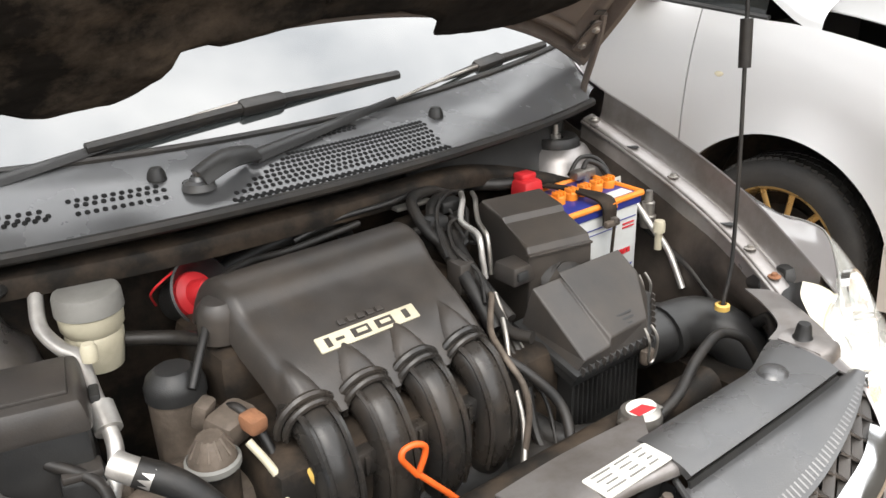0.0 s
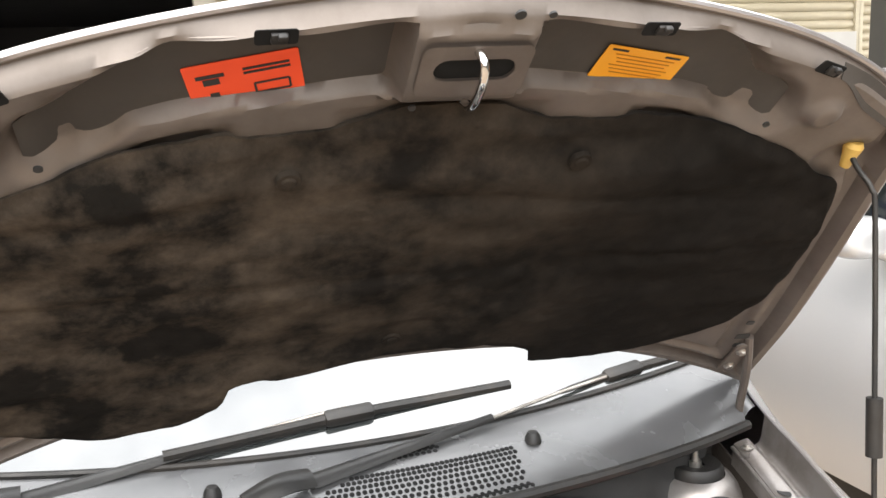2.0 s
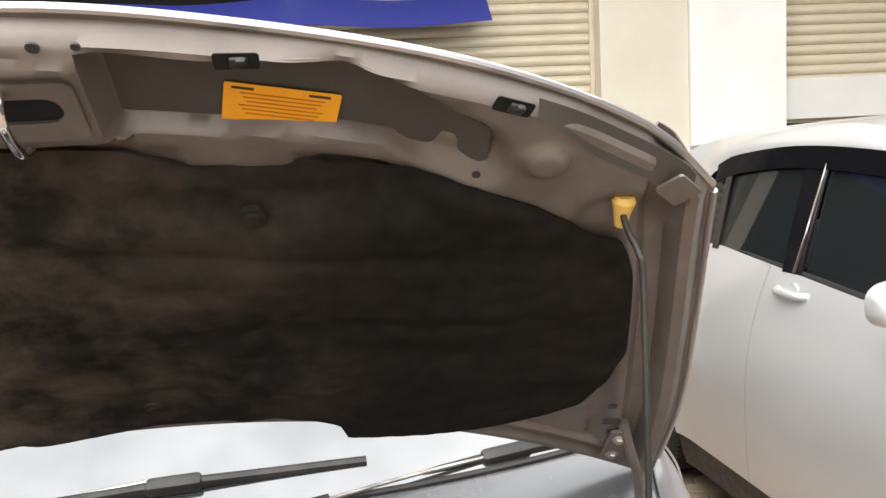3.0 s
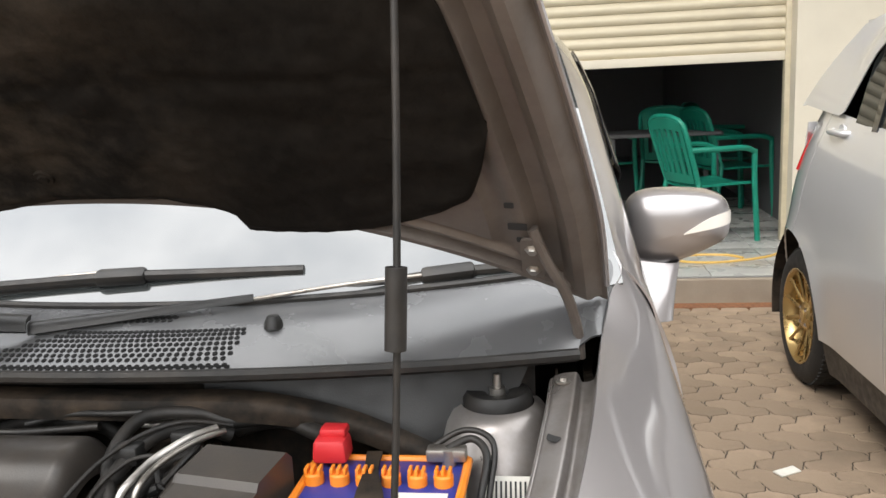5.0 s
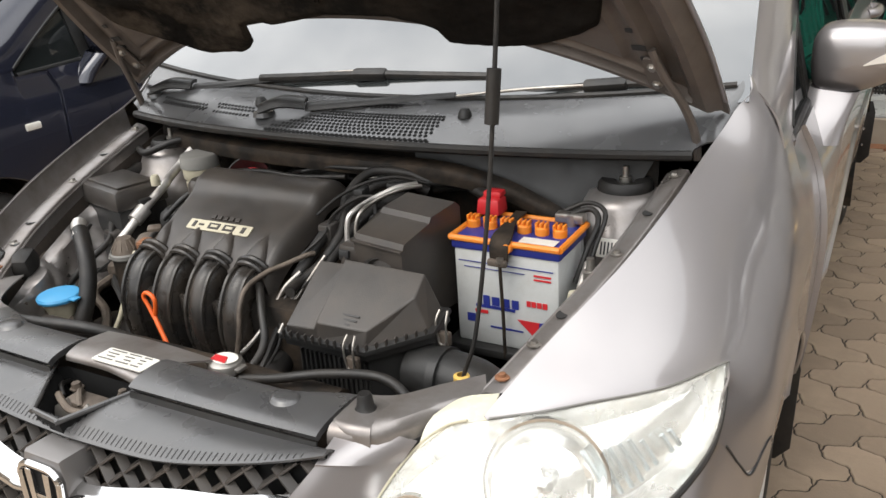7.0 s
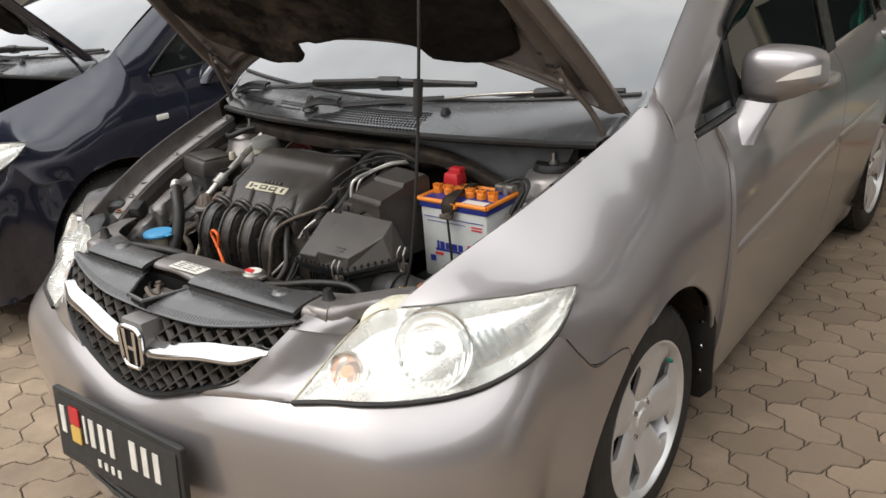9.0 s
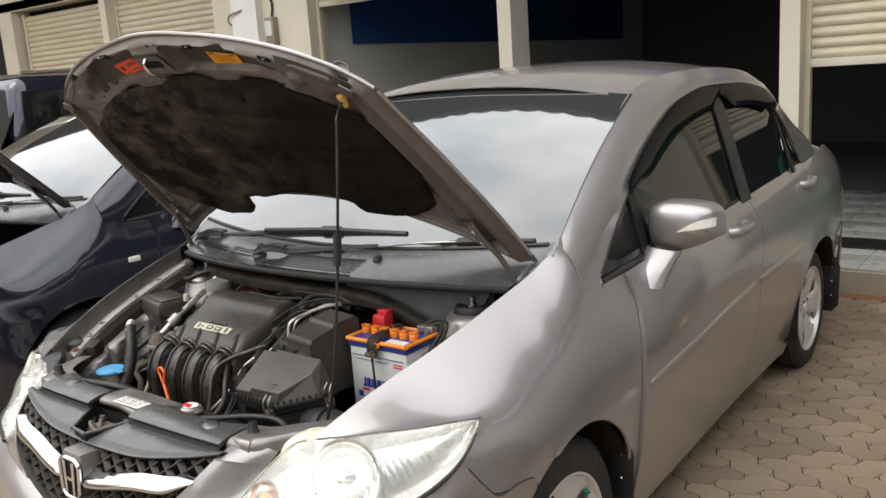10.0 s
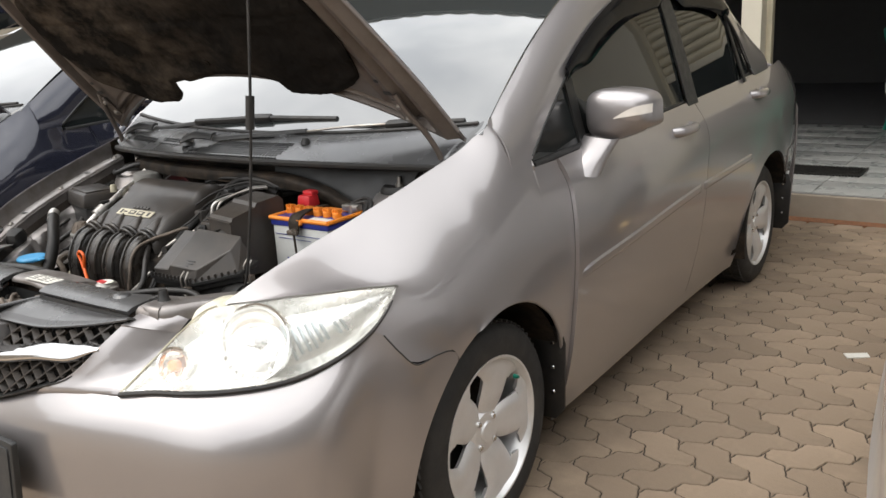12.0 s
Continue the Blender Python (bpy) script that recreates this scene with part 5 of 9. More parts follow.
def build_mirror(car, paint, sx):
    m = thing_part("wing_mirror", car)

    def placed(x, y, z):
        """A point of the head: boxy at the door, tapering outwards, with a tucked-in underside."""
        t = 1 - (0.45 if z < 0 else 0.14) * smooth01(-0.03, 0.104, x)
        return sx * (0.872 + x), y + 0.35 * max(0.0, x) ** 1.4 + 0.34 * max(0.0, -z - 0.012), 1.030 + z * t + 0.03 * x

    def head(u, v):
        a, b = 2 * math.pi * u, math.pi / 2 * v
        ca, sa = math.cos(a), math.sin(a)
        k = math.sin(b) ** 0.5
        return placed(math.copysign(abs(ca) ** 0.50, ca) * 0.104 * k, 0.672 - 0.100 * math.cos(b) ** 0.5, math.copysign(abs(sa) ** 0.50, sa) * 0.078 * k)

    def on_head(x, z):
        k = min(0.995, ((x / 0.104) ** 4 + (z / 0.078) ** 4) ** 0.25)
        return placed(x, 0.672 - 0.100 * math.cos(math.asin(k * k)) ** 0.5 - 0.002, z)
    bm = shell(head, 48, 16, 0.0)
    bmesh.ops.remove_doubles(bm, verts=bm.verts, dist=0.0006)
    part("mirror_shell", bm, paint, m)
    part("mirror_glass", lathe([(0.0, 0.0), (0.9, 0.0), (1.0, -0.02)], 40, Matrix.Translation((sx * 0.872, 0.664, 1.030)) @ Matrix.Rotation(radians(-90), 4, "X") @ Matrix.Diagonal((0.100, 0.060, 0.01, 1))), GLASS, m)
    part("side_repeater", shell(lambda u, v: on_head(lerp(0.004, 0.0985, u), lerp(-0.004 + 0.040 * math.sin(math.pi / 2 * u), -0.006 + 0.014 * u, v)), 20, 5, 0.002), REPEATER, m)
    foot = [(0.772, 0.505, 0.905), (0.806, 0.488, 0.876), (0.846, 0.510, 0.868), (0.846, 0.545, 0.870), (0.806, 0.556, 0.884), (0.772, 0.548, 0.905), (0.772, 0.505, 0.905)]
    mid = [(0.772, 0.540, 0.930), (0.800, 0.520, 0.922), (0.850, 0.535, 0.915), (0.856, 0.580, 0.915), (0.806, 0.600, 0.922), (0.772, 0.590, 0.930), (0.772, 0.540, 0.930)]
    head_ = [(0.775, 0.590, 0.975), (0.800, 0.575, 0.972), (0.862, 0.585, 0.965), (0.870, 0.630, 0.965), (0.810, 0.650, 0.972), (0.775, 0.640, 0.975), (0.775, 0.590, 0.975)]
    part("mirror_stalk", loft([[(sx * x, y, z) for x, y, z in r] for r in (foot, mid, head_)], 28, 12, 0.002), paint, m)
    return m


def build_car(label, paint, inner, group=""):
    car = thing("car", label, "car", group)
    # one side at a time
    for sx in (1, -1):
        mir = (lambda b: b) if sx > 0 else flipx
        gap = curve1([(0.20, 0.385), (0.70, 0.388), (0.80, 0.400), (0.86, 0.412), (0.90, 0.406), (0.94, 0.394)])

        def ftop(y):
            if y < 0.185:
                return crest_z(y)
            return lerp(crest_z(0.185) - 0.5 * (y - 0.185), belt_z(0.372) - 0.01, smooth01(0.254, 0.261, y))
        low_front = curve1([(-0.338, 0.713), (-0.31, 0.660), (-0.285, 0.622), (-0.25, 0.616), (-0.215, 0.611), (-0.20, 0.5797)])
        shear = curve1([(-0.338, -0.100), (-0.31, -0.076), (-0.285, -0.060), (-0.24, -0.026), (-0.20, 0.0)])

        def wing_upper(u, v):
            z = lerp(ftop(u), min(ftop(u) - 0.003, top_z(u)) if u < -0.338 else 0.786, v)
            return wing_x(u, z), u, z

        def wing_lower(u, v):
            zl = low_front(u) if u < -0.20 else arch_cut(u, AXLE_F, 0.20)
            z = lerp(0.786, zl, v)
            y = u + (shear(u) * v if u < -0.20 else 0.0)
            x = wing_x(y, z)
            if u < -0.20:
                ye = u + shear(u)
                x += v ** 1.2 * (seam_x(ye) - wing_x(ye, zl))
            return x, y, z
        seam_x = curve1([(-0.44, 0.802), (-0.418, 0.810), (-0.389, 0.824), (-0.359, 0.835), (-0.33, 0.842), (-0.30, 0.846), (-0.25, 0.849), (-0.205, 0.853)])
        rear_ys = [-0.338] + [y for y in spaced(-0.330, 0.372, 56, (ARCH_R, -0.2, 0.254, 0.261))]
        fb = shell(wing_upper, 0, 0, 0.0, us=[-0.594 + 0.256 * i / 20 for i in range(20)] + rear_ys, vs=[j / 18 for j in range(19)])
        shell(wing_lower, 0, 0, 0.0, us=rear_ys, vs=[j / 26 for j in range(27)], bm=fb)
        bmesh.ops.remove_doubles(fb, verts=fb.verts, dist=0.0004)
        eased(fb, 25)
        eased(fb, 120, lambda c: c.y < -0.47 or c.y > -0.04)
        eased(fb, 12, lambda c: c.y < -0.50 or c.y > 0.05)
        bmesh.ops.recalc_face_normals(fb, faces=fb.faces)
        bmesh.ops.solidify(fb, geom=list(fb.faces), thickness=0.003)
        for v in fb.verts:
            if v.co.y > 0.30:
                v.co.y += (gap(v.co.z) - 0.375) * (v.co.y - 0.30) / 0.072
        fender = part("fender", mir(fb), paint, car)
        lip = []
        for i in range(25):
            a = radians(-12 + 204 * i / 24)
            y, z = -ARCH_R * math.cos(a), 0.29 + ARCH_R * math.sin(a)
            if y > -0.13:
                lip.append(Vector((sx * ((wing_x(y, z) if y < 0.2 else side_x(y, z)) - 0.006), y, z)))
        part("arch_lip", tube(lip, 0.006, 8), paint, fender)
        # inner flange beside the hood opening
        run = (-0.56, -0.40, -0.25, -0.1, 0.0)
        rails = [[(sx * (edge_x(y) - dx), y, crest_z(y) - dz) for y in run] for dx, dz in ((0.001, 0.002), (0.005, 0.030), (0.011, 0.052), (0.026, 0.056), (0.031, 0.046), (0.037, 0.042), (0.060, 0.046), (0.065, 0.054), (0.068, 0.085))]
        fl = part("fender_flange", loft(rails, 24, 32, 0.002), inner, fender)
        part("flange_bead", tube([(sx * (edge_x(y) - 0.066), y, crest_z(y) - 0.054) for y in (-0.55, -0.40, -0.25, -0.1, 0.0)], 0.004, 8), inner, fl)
        for y, mt in ((-0.50, RUST), (-0.44, METAL), (-0.24, METAL), (-0.02, METAL)):
            part("flange_bolt", lathe([(0.0, 0.007), (0.005, 0.007), (0.006, 0.003), (0.011, 0.002), (0.011, 0.0)], 8,
                                      Matrix.Translation((sx * (edge_x(y) - 0.049), y, crest_z(y) - 0.044))), mt, fl)
        # dark discs on the flange for the shade in its holes
        for y in (-0.38, -0.13):
            part("flange_hole", lathe([(0.0, 0.001), (0.011, 0.001), (0.011, 0.0)], 16, Matrix.Translation((sx * (edge_x(y) - 0.050), y, crest_z(y) - 0.0435)) @ Matrix.Diagonal((0.8, 1.3, 1, 1))), INK, fl)
        # doors and rear quarter
        fB = curve1([(0.0, 1.505), (0.15, 1.535), (0.35, 1.515), (1.0, 1.47)])
        fC = curve1([(0.0, 2.34), (0.12, 2.40), (0.30, 2.36), (0.50, 2.14), (0.75, 2.06), (1.0, 2.04)])
        build_door(car, paint, sx, lambda v: gap(lerp(0.935, 0.235, v)) - 0.0005, lambda v: fB(v) - 0.002, "front_door", 1.30, lambda y: 0.235)
        build_door(car, paint, sx, lambda v: fB(v) + 0.002, lambda v: fC(v) - 0.002, "rear_door", 2.26, lambda y: 0.235)
        part("door_jamb", mir(panel(spaced(0.36, 2.42, 20), lambda y: belt_z(y) - 0.05, lambda y: max(0.24, arch_cut(y, AXLE_R, 0.24) + 0.01), lambda y, z: side_x(y, z) - 0.022, 10)), INK, car)
        part("sill", mir(panel(spaced(0.355, 2.10, 20), lambda y: 0.228, lambda y: 0.165, lambda y, z: side_x(y, z) + 0.004, 5)), paint, car)
        quarter = mir(panel(spaced(2.04, 3.20, 50, (AXLE_R - ARCH_R, AXLE_R + ARCH_R)),
                            lambda y: belt_z(y) - 0.012 - 0.10 * smooth01(2.95, 3.30, y) if y > 2.40 else lerp(0.62, belt_z(2.4) - 0.012, smooth01(2.10, 2.40, y)),
                            lambda y: arch_cut(y, AXLE_R, 0.25), lambda y, z: side_x(y, z) - (0.0 if y > 2.40 else 0.002), 24))
        part("rear_quarter", quarter, paint, car)
        part("rear_bumper_side", mir(panel(spaced(AXLE_R + ARCH_R - 0.01, 3.30, 12), lambda y: 0.60, lambda y: 0.22, lambda y, z: side_x(y, z) + 0.006, 10)), paint, car)
        # raised strips on both doors
        strip_hi = curve1([(0.385, 0.606), (0.42, 0.622), (0.47, 0.631), (0.70, 0.642), (1.39, 0.674), (2.05, 0.690)])
        strip_lo = curve1([(0.385, 0.580), (0.42, 0.586), (0.47, 0.590), (0.70, 0.599), (1.39, 0.630), (2.05, 0.652)])
        for a, b in ((0.388, 1.452), (1.462, 2.09)):
            def strip(u, v, a=a, b=b):
                y = lerp(a, b, u)
                z = lerp(strip_hi(y), strip_lo(y), v)
                end = min(1.0, 0.25 + 14 * u, 0.25 + 30 * (1 - u))
                return sx * (side_x(y, z) + 0.002 + 0.015 * end * smooth01(0.0, 0.12, v) * (1 - smooth01(0.55, 1.0, v) * 0.85)), y, z
            part("rub_strip", shell(strip, 40, 12, 0.002), paint, car)
        # pillar and roof rail strip, from the fender over the windows to the tail
        def rail(u, v):
            y = lerp(0.16, 2.62, u)
            zo, zi = roof_z(y), max(min(dlo_z(y), roof_z(y) - 0.02), belt_z(y) - 0.02) if y > 0.25 else 0.95
            zi = max(zi, belt_z(y) - 0.014)
            z = lerp(zo, zi, v)
            xo = glass_x(y, z) + 0.012
            t = max(0.0, 1 - v / 0.75)
            inward = 0.040
            return sx * (xo - inward * t ** 2.0), y, z
        part("roof_rail", shell(rail, 70, 12, 0.004), paint, car)
        # side glass
        def sglass(y0, y1, top=None):
            def f(u, v):
                y = lerp(y0, y1, u)
                t = dlo_z(y) + 0.012
                z = lerp(t, belt_z(y) - 0.02, v)
                return sx * (glass_x(y, z) - 0.004), y, z
            return shell(f, 24, 10, 0.004)
        part("quarter_window", sglass(0.27, 0.565), GLASS, car)
        part("front_window", sglass(0.575, 1.42), GLASS, car)
        part("rear_window", sglass(1.50, 2.12), GLASS, car)
        part("rear_quarter_window", sglass(2.15, 2.30), GLASS, car)
        for y0, y1, w in ((0.555, 0.60, 0.0), (1.41, 1.515, 0.0), (2.115, 2.15, 0.0)):
            part("window_post", shell(lambda u, v, a=y0, b=y1: (sx * (glass_x(lerp(a, b, u), lerp(dlo_z(lerp(a, b, u)) + 0.01, belt_z(1.0) - 0.02, v)) + 0.002), lerp(a, b, u) + 0.06 * (v - 0.5) * (1 if a > 1 else 0.4), lerp(dlo_z(lerp(a, b, u)) + 0.01, belt_z(lerp(a, b, u)) - 0.02, v)), 2, 8, 0.006), BLACK, car)
        part("belt_moulding", tube([(sx * (side_x(y, belt_z(y)) + 0.002), y, belt_z(y) - 0.004) for y in (0.28, 0.6, 1.0, 1.5, 2.0, 2.33)], 0.009, 8, 30), BLACK, car)
        part("window_seal", tube([(sx * (glass_x(y, dlo_z(y)) + 0.010), y, dlo_z(y) + 0.002) for y in (0.27, 0.4, 0.6, 0.85, 1.08, 1.35, 1.7, 1.95, 2.15, 2.30)], 0.008, 8, 50), BLACK, car)
        # smoked rain guards
        for a, b in ((0.54, 1.445), (1.46, 2.08)):
            def guard(u, v, a=a, b=b):
                y = lerp(a, b, u)
                w = 0.088 * (0.45 + 0.55 * smooth01(0.0, 0.22, u) * smooth01(0.0, 0.14, 1 - u))
                z = dlo_z(y) + 0.034 - w * v
                return sx * (glass_x(y, z) + 0.010 + 0.018 * math.sin(math.pi * min(1.0, 0.25 + v * 0.6))), y, z
            part("rain_guard", shell(guard, 40, 8, 0.003), VISOR, car)
        build_mirror(car, paint, sx)
        build_headlamp(car, sx)
        for axle in (AXLE_F, AXLE_R):
            wheel_mesh(ALLOY, car, "five", (sx * (0.722 if axle == AXLE_F else 0.698), axle, WHEEL_R), sx)
            well = shell(lambda u, v, ax=axle: (sx * lerp(0.615, 0.815, v), ax + ARCH_R * 1.01 * math.cos(math.pi * (u * 1.16 - 0.08)), 0.29 + ARCH_R * 1.01 * math.sin(math.pi * (u * 1.16 - 0.08))), 24, 3, 0.003)
            part("wheel_well", well, BAY_DARK, car)
            part("wheel_well_wall", lathe([(0.0, 0.0), (ARCH_R * 1.01, 0.0), (ARCH_R * 1.01, 0.004)], 40, Matrix.Translation((sx * 0.615, axle, 0.29)) @ Matrix.Rotation(radians(90), 4, "Y")), BAY_DARK, car)
            fy = axle + ARCH_R - 0.012
            flap = part("mud_flap", prism([(0.0, 0.0), (0.11, 0.0), (0.125, -0.05), (0.12, -0.25), (0.09, -0.285), (0.02, -0.285), (0.0, -0.25)], 0.006,
                                          Matrix.Translation((sx * 0.715, fy - 0.01, 0.475)) @ Matrix.Diagonal((sx, 1, 1, 1)) @ Matrix.Rotation(radians(90), 4, "X"), bevel=0.001), RUBBER, car)
            for dz in (-0.05, -0.125, -0.20):
                part("flap_screw", lathe([(0.0, 0.004), (0.005, 0.003), (0.007, 0.0)], 10, Matrix.Translation((sx * 0.80, fy - 0.017, 0.475 + dz)) @ Matrix.Rotation(radians(90), 4, "X")), CHROME, flap)
    # roof, screens, tail
    def roof(u, v):
        y = lerp(0.772, 2.16, v)
        e = glass_x(y, roof_z(y)) + 0.012 - 0.040
        t = 2 * u - 1
        z = roof_z(y) + 0.060 * (1 - abs(t) ** 2.4)
        dy = 0.02 * t * t * (1 - v) - 0.08 * t * t * v
        return e * t, y + dy, z
    part("roof", shell(roof, 36, 24, 0.004), paint, car)
    part("windscreen", shell(screen_point, 40, 24, 0.004), SCREEN, car, "windscreen reflecting a bright sky")
    part("rear_screen", shell(lambda u, v: ((2 * u - 1) * lerp(0.56, 0.60, v), lerp(2.14, 2.72, v), lerp(1.40, 1.08, v) + 0.03 * (1 - (2 * u - 1) ** 2)), 16, 8, 0.004), GLASS, car)
    part("boot_lid", shell(lambda u, v: ((2 * u - 1) * lerp(0.72, 0.64, v), lerp(2.60, 3.36, v) - 0.16 * abs(2 * u - 1) ** 3 * v, lerp(1.045, 1.02, v) - (0.02 + 0.06 * v) * abs(2 * u - 1) ** 4 + 0.02 * (1 - (2 * u - 1) ** 2)), 20, 10, 0.01), paint, car)
    part("boot_back", shell(lambda u, v: ((2 * u - 1) * lerp(0.64, 0.74, min(1, v * 4)), 3.37 - 0.17 * abs(2 * u - 1) ** 3 + 0.07 * math.sin(math.pi * v), lerp(1.03 - 0.05 * abs(2 * u - 1) ** 4, 0.22, v)), 20, 10, 0.01), paint, car)
    part("underbody", box((0, 1.35, 0.205), (1.42, 3.7, 0.05), 0.01), BAY_DARK, car)
    part("cabin_floor", box((0, 1.5, 0.33), (1.36, 2.2, 0.04), 0.01), SEAT, car)
    part("dashboard", shell(lambda u, v: ((2 * u - 1) * 0.66, lerp(0.16, 0.62, v), lerp(0.985, 0.95, v) + 0.05 * math.sin(math.pi * v)), 20, 8, 0.02), SEAT, car)
    for x in (-0.35, 0.35):
        bm = box((x, 1.35, 0.80), (0.46, 0.14, 0.62), 0.05)
        box((x, 1.38, 1.18), (0.24, 0.09, 0.16), 0.03, bm=bm)
        part("front_seat", bm, SEAT, car)
    if paint is PAINT:
        part("valve_cap", lathe([(0.0, 0.016), (0.0045, 0.015), (0.006, 0.0)], 12, Matrix.Translation((0.790, 0.129, 0.397)) @ Matrix.Rotation(radians(90), 4, "Y")), GREEN_PL, car, "green tyre valve cap")
    build_bumper(car, paint)
    build_grille(car, paint)
    build_plate(car)
    build_cowl(car)
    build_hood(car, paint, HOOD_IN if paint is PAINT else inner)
    build_wiper(car, (-0.205, -0.055, 1.004), (-0.11, -0.030, 1.020), (0.480, 0.112, 1.062), (0.288, 0.088, 1.032), (0.66, 0.150, 1.060))
    build_wiper(car, (-0.62, 0.045, 1.005), (-0.50, 0.055, 1.028), (-0.028, 0.100, 1.076), (-0.310, 0.073, 1.048), (0.255, 0.113, 1.062))
    return car


silver_car = build_car("silver saloon car with its hood propped open, parked on the pavers", PAINT, PAINT_IN, "parked cars")
navy_car = build_car("dark navy saloon car with its hood open", NAVY_PAINT, NAVY_PAINT, "parked cars")
navy_car.location = (-2.557, 0.20, 0.0)

rp = part("side_repeater", box((0, 0, 0), (0.012, 0.062, 0.026), 0.006), LABEL, navy_car, "white side repeater")
rp.location = (0.840, 0.256, 0.766)

# ---------------------------------------------------------------- engine bay of the silver car: fixed panels
def opened(bm, outline):
    """Cut a hole with the given outline, seen from above, through a sheet."""
    def within(x, y):
        hit = False
        for (x0, y0), (x1, y1) in zip(outline, outline[1:] + outline[:1]):
            if (y0 > y) != (y1 > y) and x < (x1 - x0) * (y - y0) / (y1 - y0) + x0:
                hit = not hit
        return hit
    bmesh.ops.delete(bm, geom=[f for f in bm.faces if within(*f.calc_center_median().xy)], context="FACES")
    return bm


def build_bay(car):
    bay = thing_part("engine_bay", car)
    for sx in (1, -1):
        ys = (-0.60, -0.45, -0.25, -0.05, 0.06)
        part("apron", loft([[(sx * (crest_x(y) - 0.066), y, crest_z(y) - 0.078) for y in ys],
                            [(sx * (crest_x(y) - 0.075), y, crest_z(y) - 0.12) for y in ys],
                            [(sx * 0.56, y, 0.66) for y in ys], [(sx * 0.545, y, 0.36) for y in ys]], 20, 12, 0.004), BAY_PAINT, bay, "grimy inner wing, also coloured dark for the deep bay's shade")
        tw = part("strut_tower", lathe([(0.050, 0.905), (0.062, 0.900), (0.072, 0.885), (0.082, 0.860), (0.105, 0.835), (0.112, 0.80), (0.115, 0.40)], 36, Matrix.Translation((sx * 0.55, 0.0, 0.0))), PAINT_IN, bay, "bare grey strut tower")
        part("strut_mount", lathe([(0.016, 0.918), (0.022, 0.920), (0.042, 0.922), (0.048, 0.914), (0.048, 0.903), (0.040, 0.900), (0.022, 0.906), (0.016, 0.906)], 32, Matrix.Translation((sx * 0.55, 0.0, 0.0))), RUBBER, tw)
        part("strut_stud", lathe([(0.0, 0.945), (0.005, 0.944), (0.006, 0.925), (0.011, 0.925), (0.011, 0.914), (0.016, 0.912), (0.016, 0.90)], 10, Matrix.Translation((sx * 0.55, 0.0, 0.0))), METAL, tw)
        part("chassis_rail", loft([[(sx * 0.50, 0.05, 0.62), (sx * 0.50, -0.3, 0.63), (sx * 0.46, -0.58, 0.66)], [(sx * 0.50, 0.05, 0.52), (sx * 0.50, -0.3, 0.53), (sx * 0.46, -0.58, 0.56)]], 10, 3, 0.06), BAY_DARK, bay)
        part("corner_bracket", loft([[(sx * 0.372, -0.595, 0.776), (sx * 0.42, -0.580, 0.777), (sx * 0.462, -0.530, 0.776), (sx * 0.500, -0.475, 0.770)],
                                     [(sx * 0.376, -0.672, 0.776), (sx * 0.43, -0.655, 0.778), (sx * 0.476, -0.590, 0.778), (sx * 0.522, -0.515, 0.772)],
                                     [(sx * 0.376, -0.680, 0.745), (sx * 0.435, -0.662, 0.748), (sx * 0.482, -0.594, 0.75), (sx * 0.528, -0.518, 0.745)]], 14, 8, 0.003), PAINT_IN, bay, "painted support bracket behind the lamp")
        # bracket holes as dark discs that paint in their shade
        for k, (x, y) in enumerate(((0.41, -0.612), (0.425, -0.606), (0.50, -0.565))):
            part("bracket_hole", lathe([(0.0, 0.0012), (0.004, 0.0012), (0.004, 0.0)], 10, Matrix.Translation((sx * x, y, 0.774))), INK, bay)
        part("hood_stop", lathe([(0.0, 0.030), (0.008, 0.030), (0.010, 0.026), (0.012, 0.010), (0.016, 0.006), (0.016, 0.0)], 18, Matrix.Translation((sx * 0.402, -0.628, 0.776))), RUBBER, bay)
        part("stop_bracket", loft([[(sx * 0.378, -0.605, 0.779), (sx * 0.400, -0.600, 0.781), (sx * 0.424, -0.604, 0.779)], [(sx * 0.380, -0.652, 0.779), (sx * 0.402, -0.655, 0.781), (sx * 0.428, -0.650, 0.779)], [(sx * 0.381, -0.668, 0.776), (sx * 0.405, -0.671, 0.777), (sx * 0.432, -0.664, 0.775)], [(sx * 0.382, -0.672, 0.752), (sx * 0.405, -0.675, 0.752), (sx * 0.433, -0.668, 0.752)]], 8, 12, 0.003), PAINT_IN, bay)
        rear = [(sx * 0.484, -0.594, 0.774), (sx * 0.510, -0.562, 0.788), (sx * 0.553, -0.540, 0.792)]
        part("lamp_back", loft([[(sx * 0.476, -0.628, 0.740), (sx * 0.512, -0.606, 0.770), (sx * 0.560, -0.594, 0.786)], [(sx * 0.480, -0.612, 0.764), (sx * 0.510, -0.584, 0.785), (sx * 0.558, -0.566, 0.792)], rear], 14, 12, 0.004), LENS_BACK if sx > 0 else BLACK, bay, "back of the lamp housing")
        part("lamp_gasket", loft([rear, [(sx * 0.480, -0.588, 0.764), (sx * 0.508, -0.552, 0.776), (sx * 0.556, -0.524, 0.782)], [(sx * 0.474, -0.570, 0.752), (sx * 0.503, -0.528, 0.760), (sx * 0.556, -0.490, 0.772)], [(sx * 0.474, -0.565, 0.66), (sx * 0.503, -0.524, 0.66), (sx * 0.556, -0.486, 0.66)]], 14, 12, 0.004), BLACK, bay, "black gasket behind the lamp")
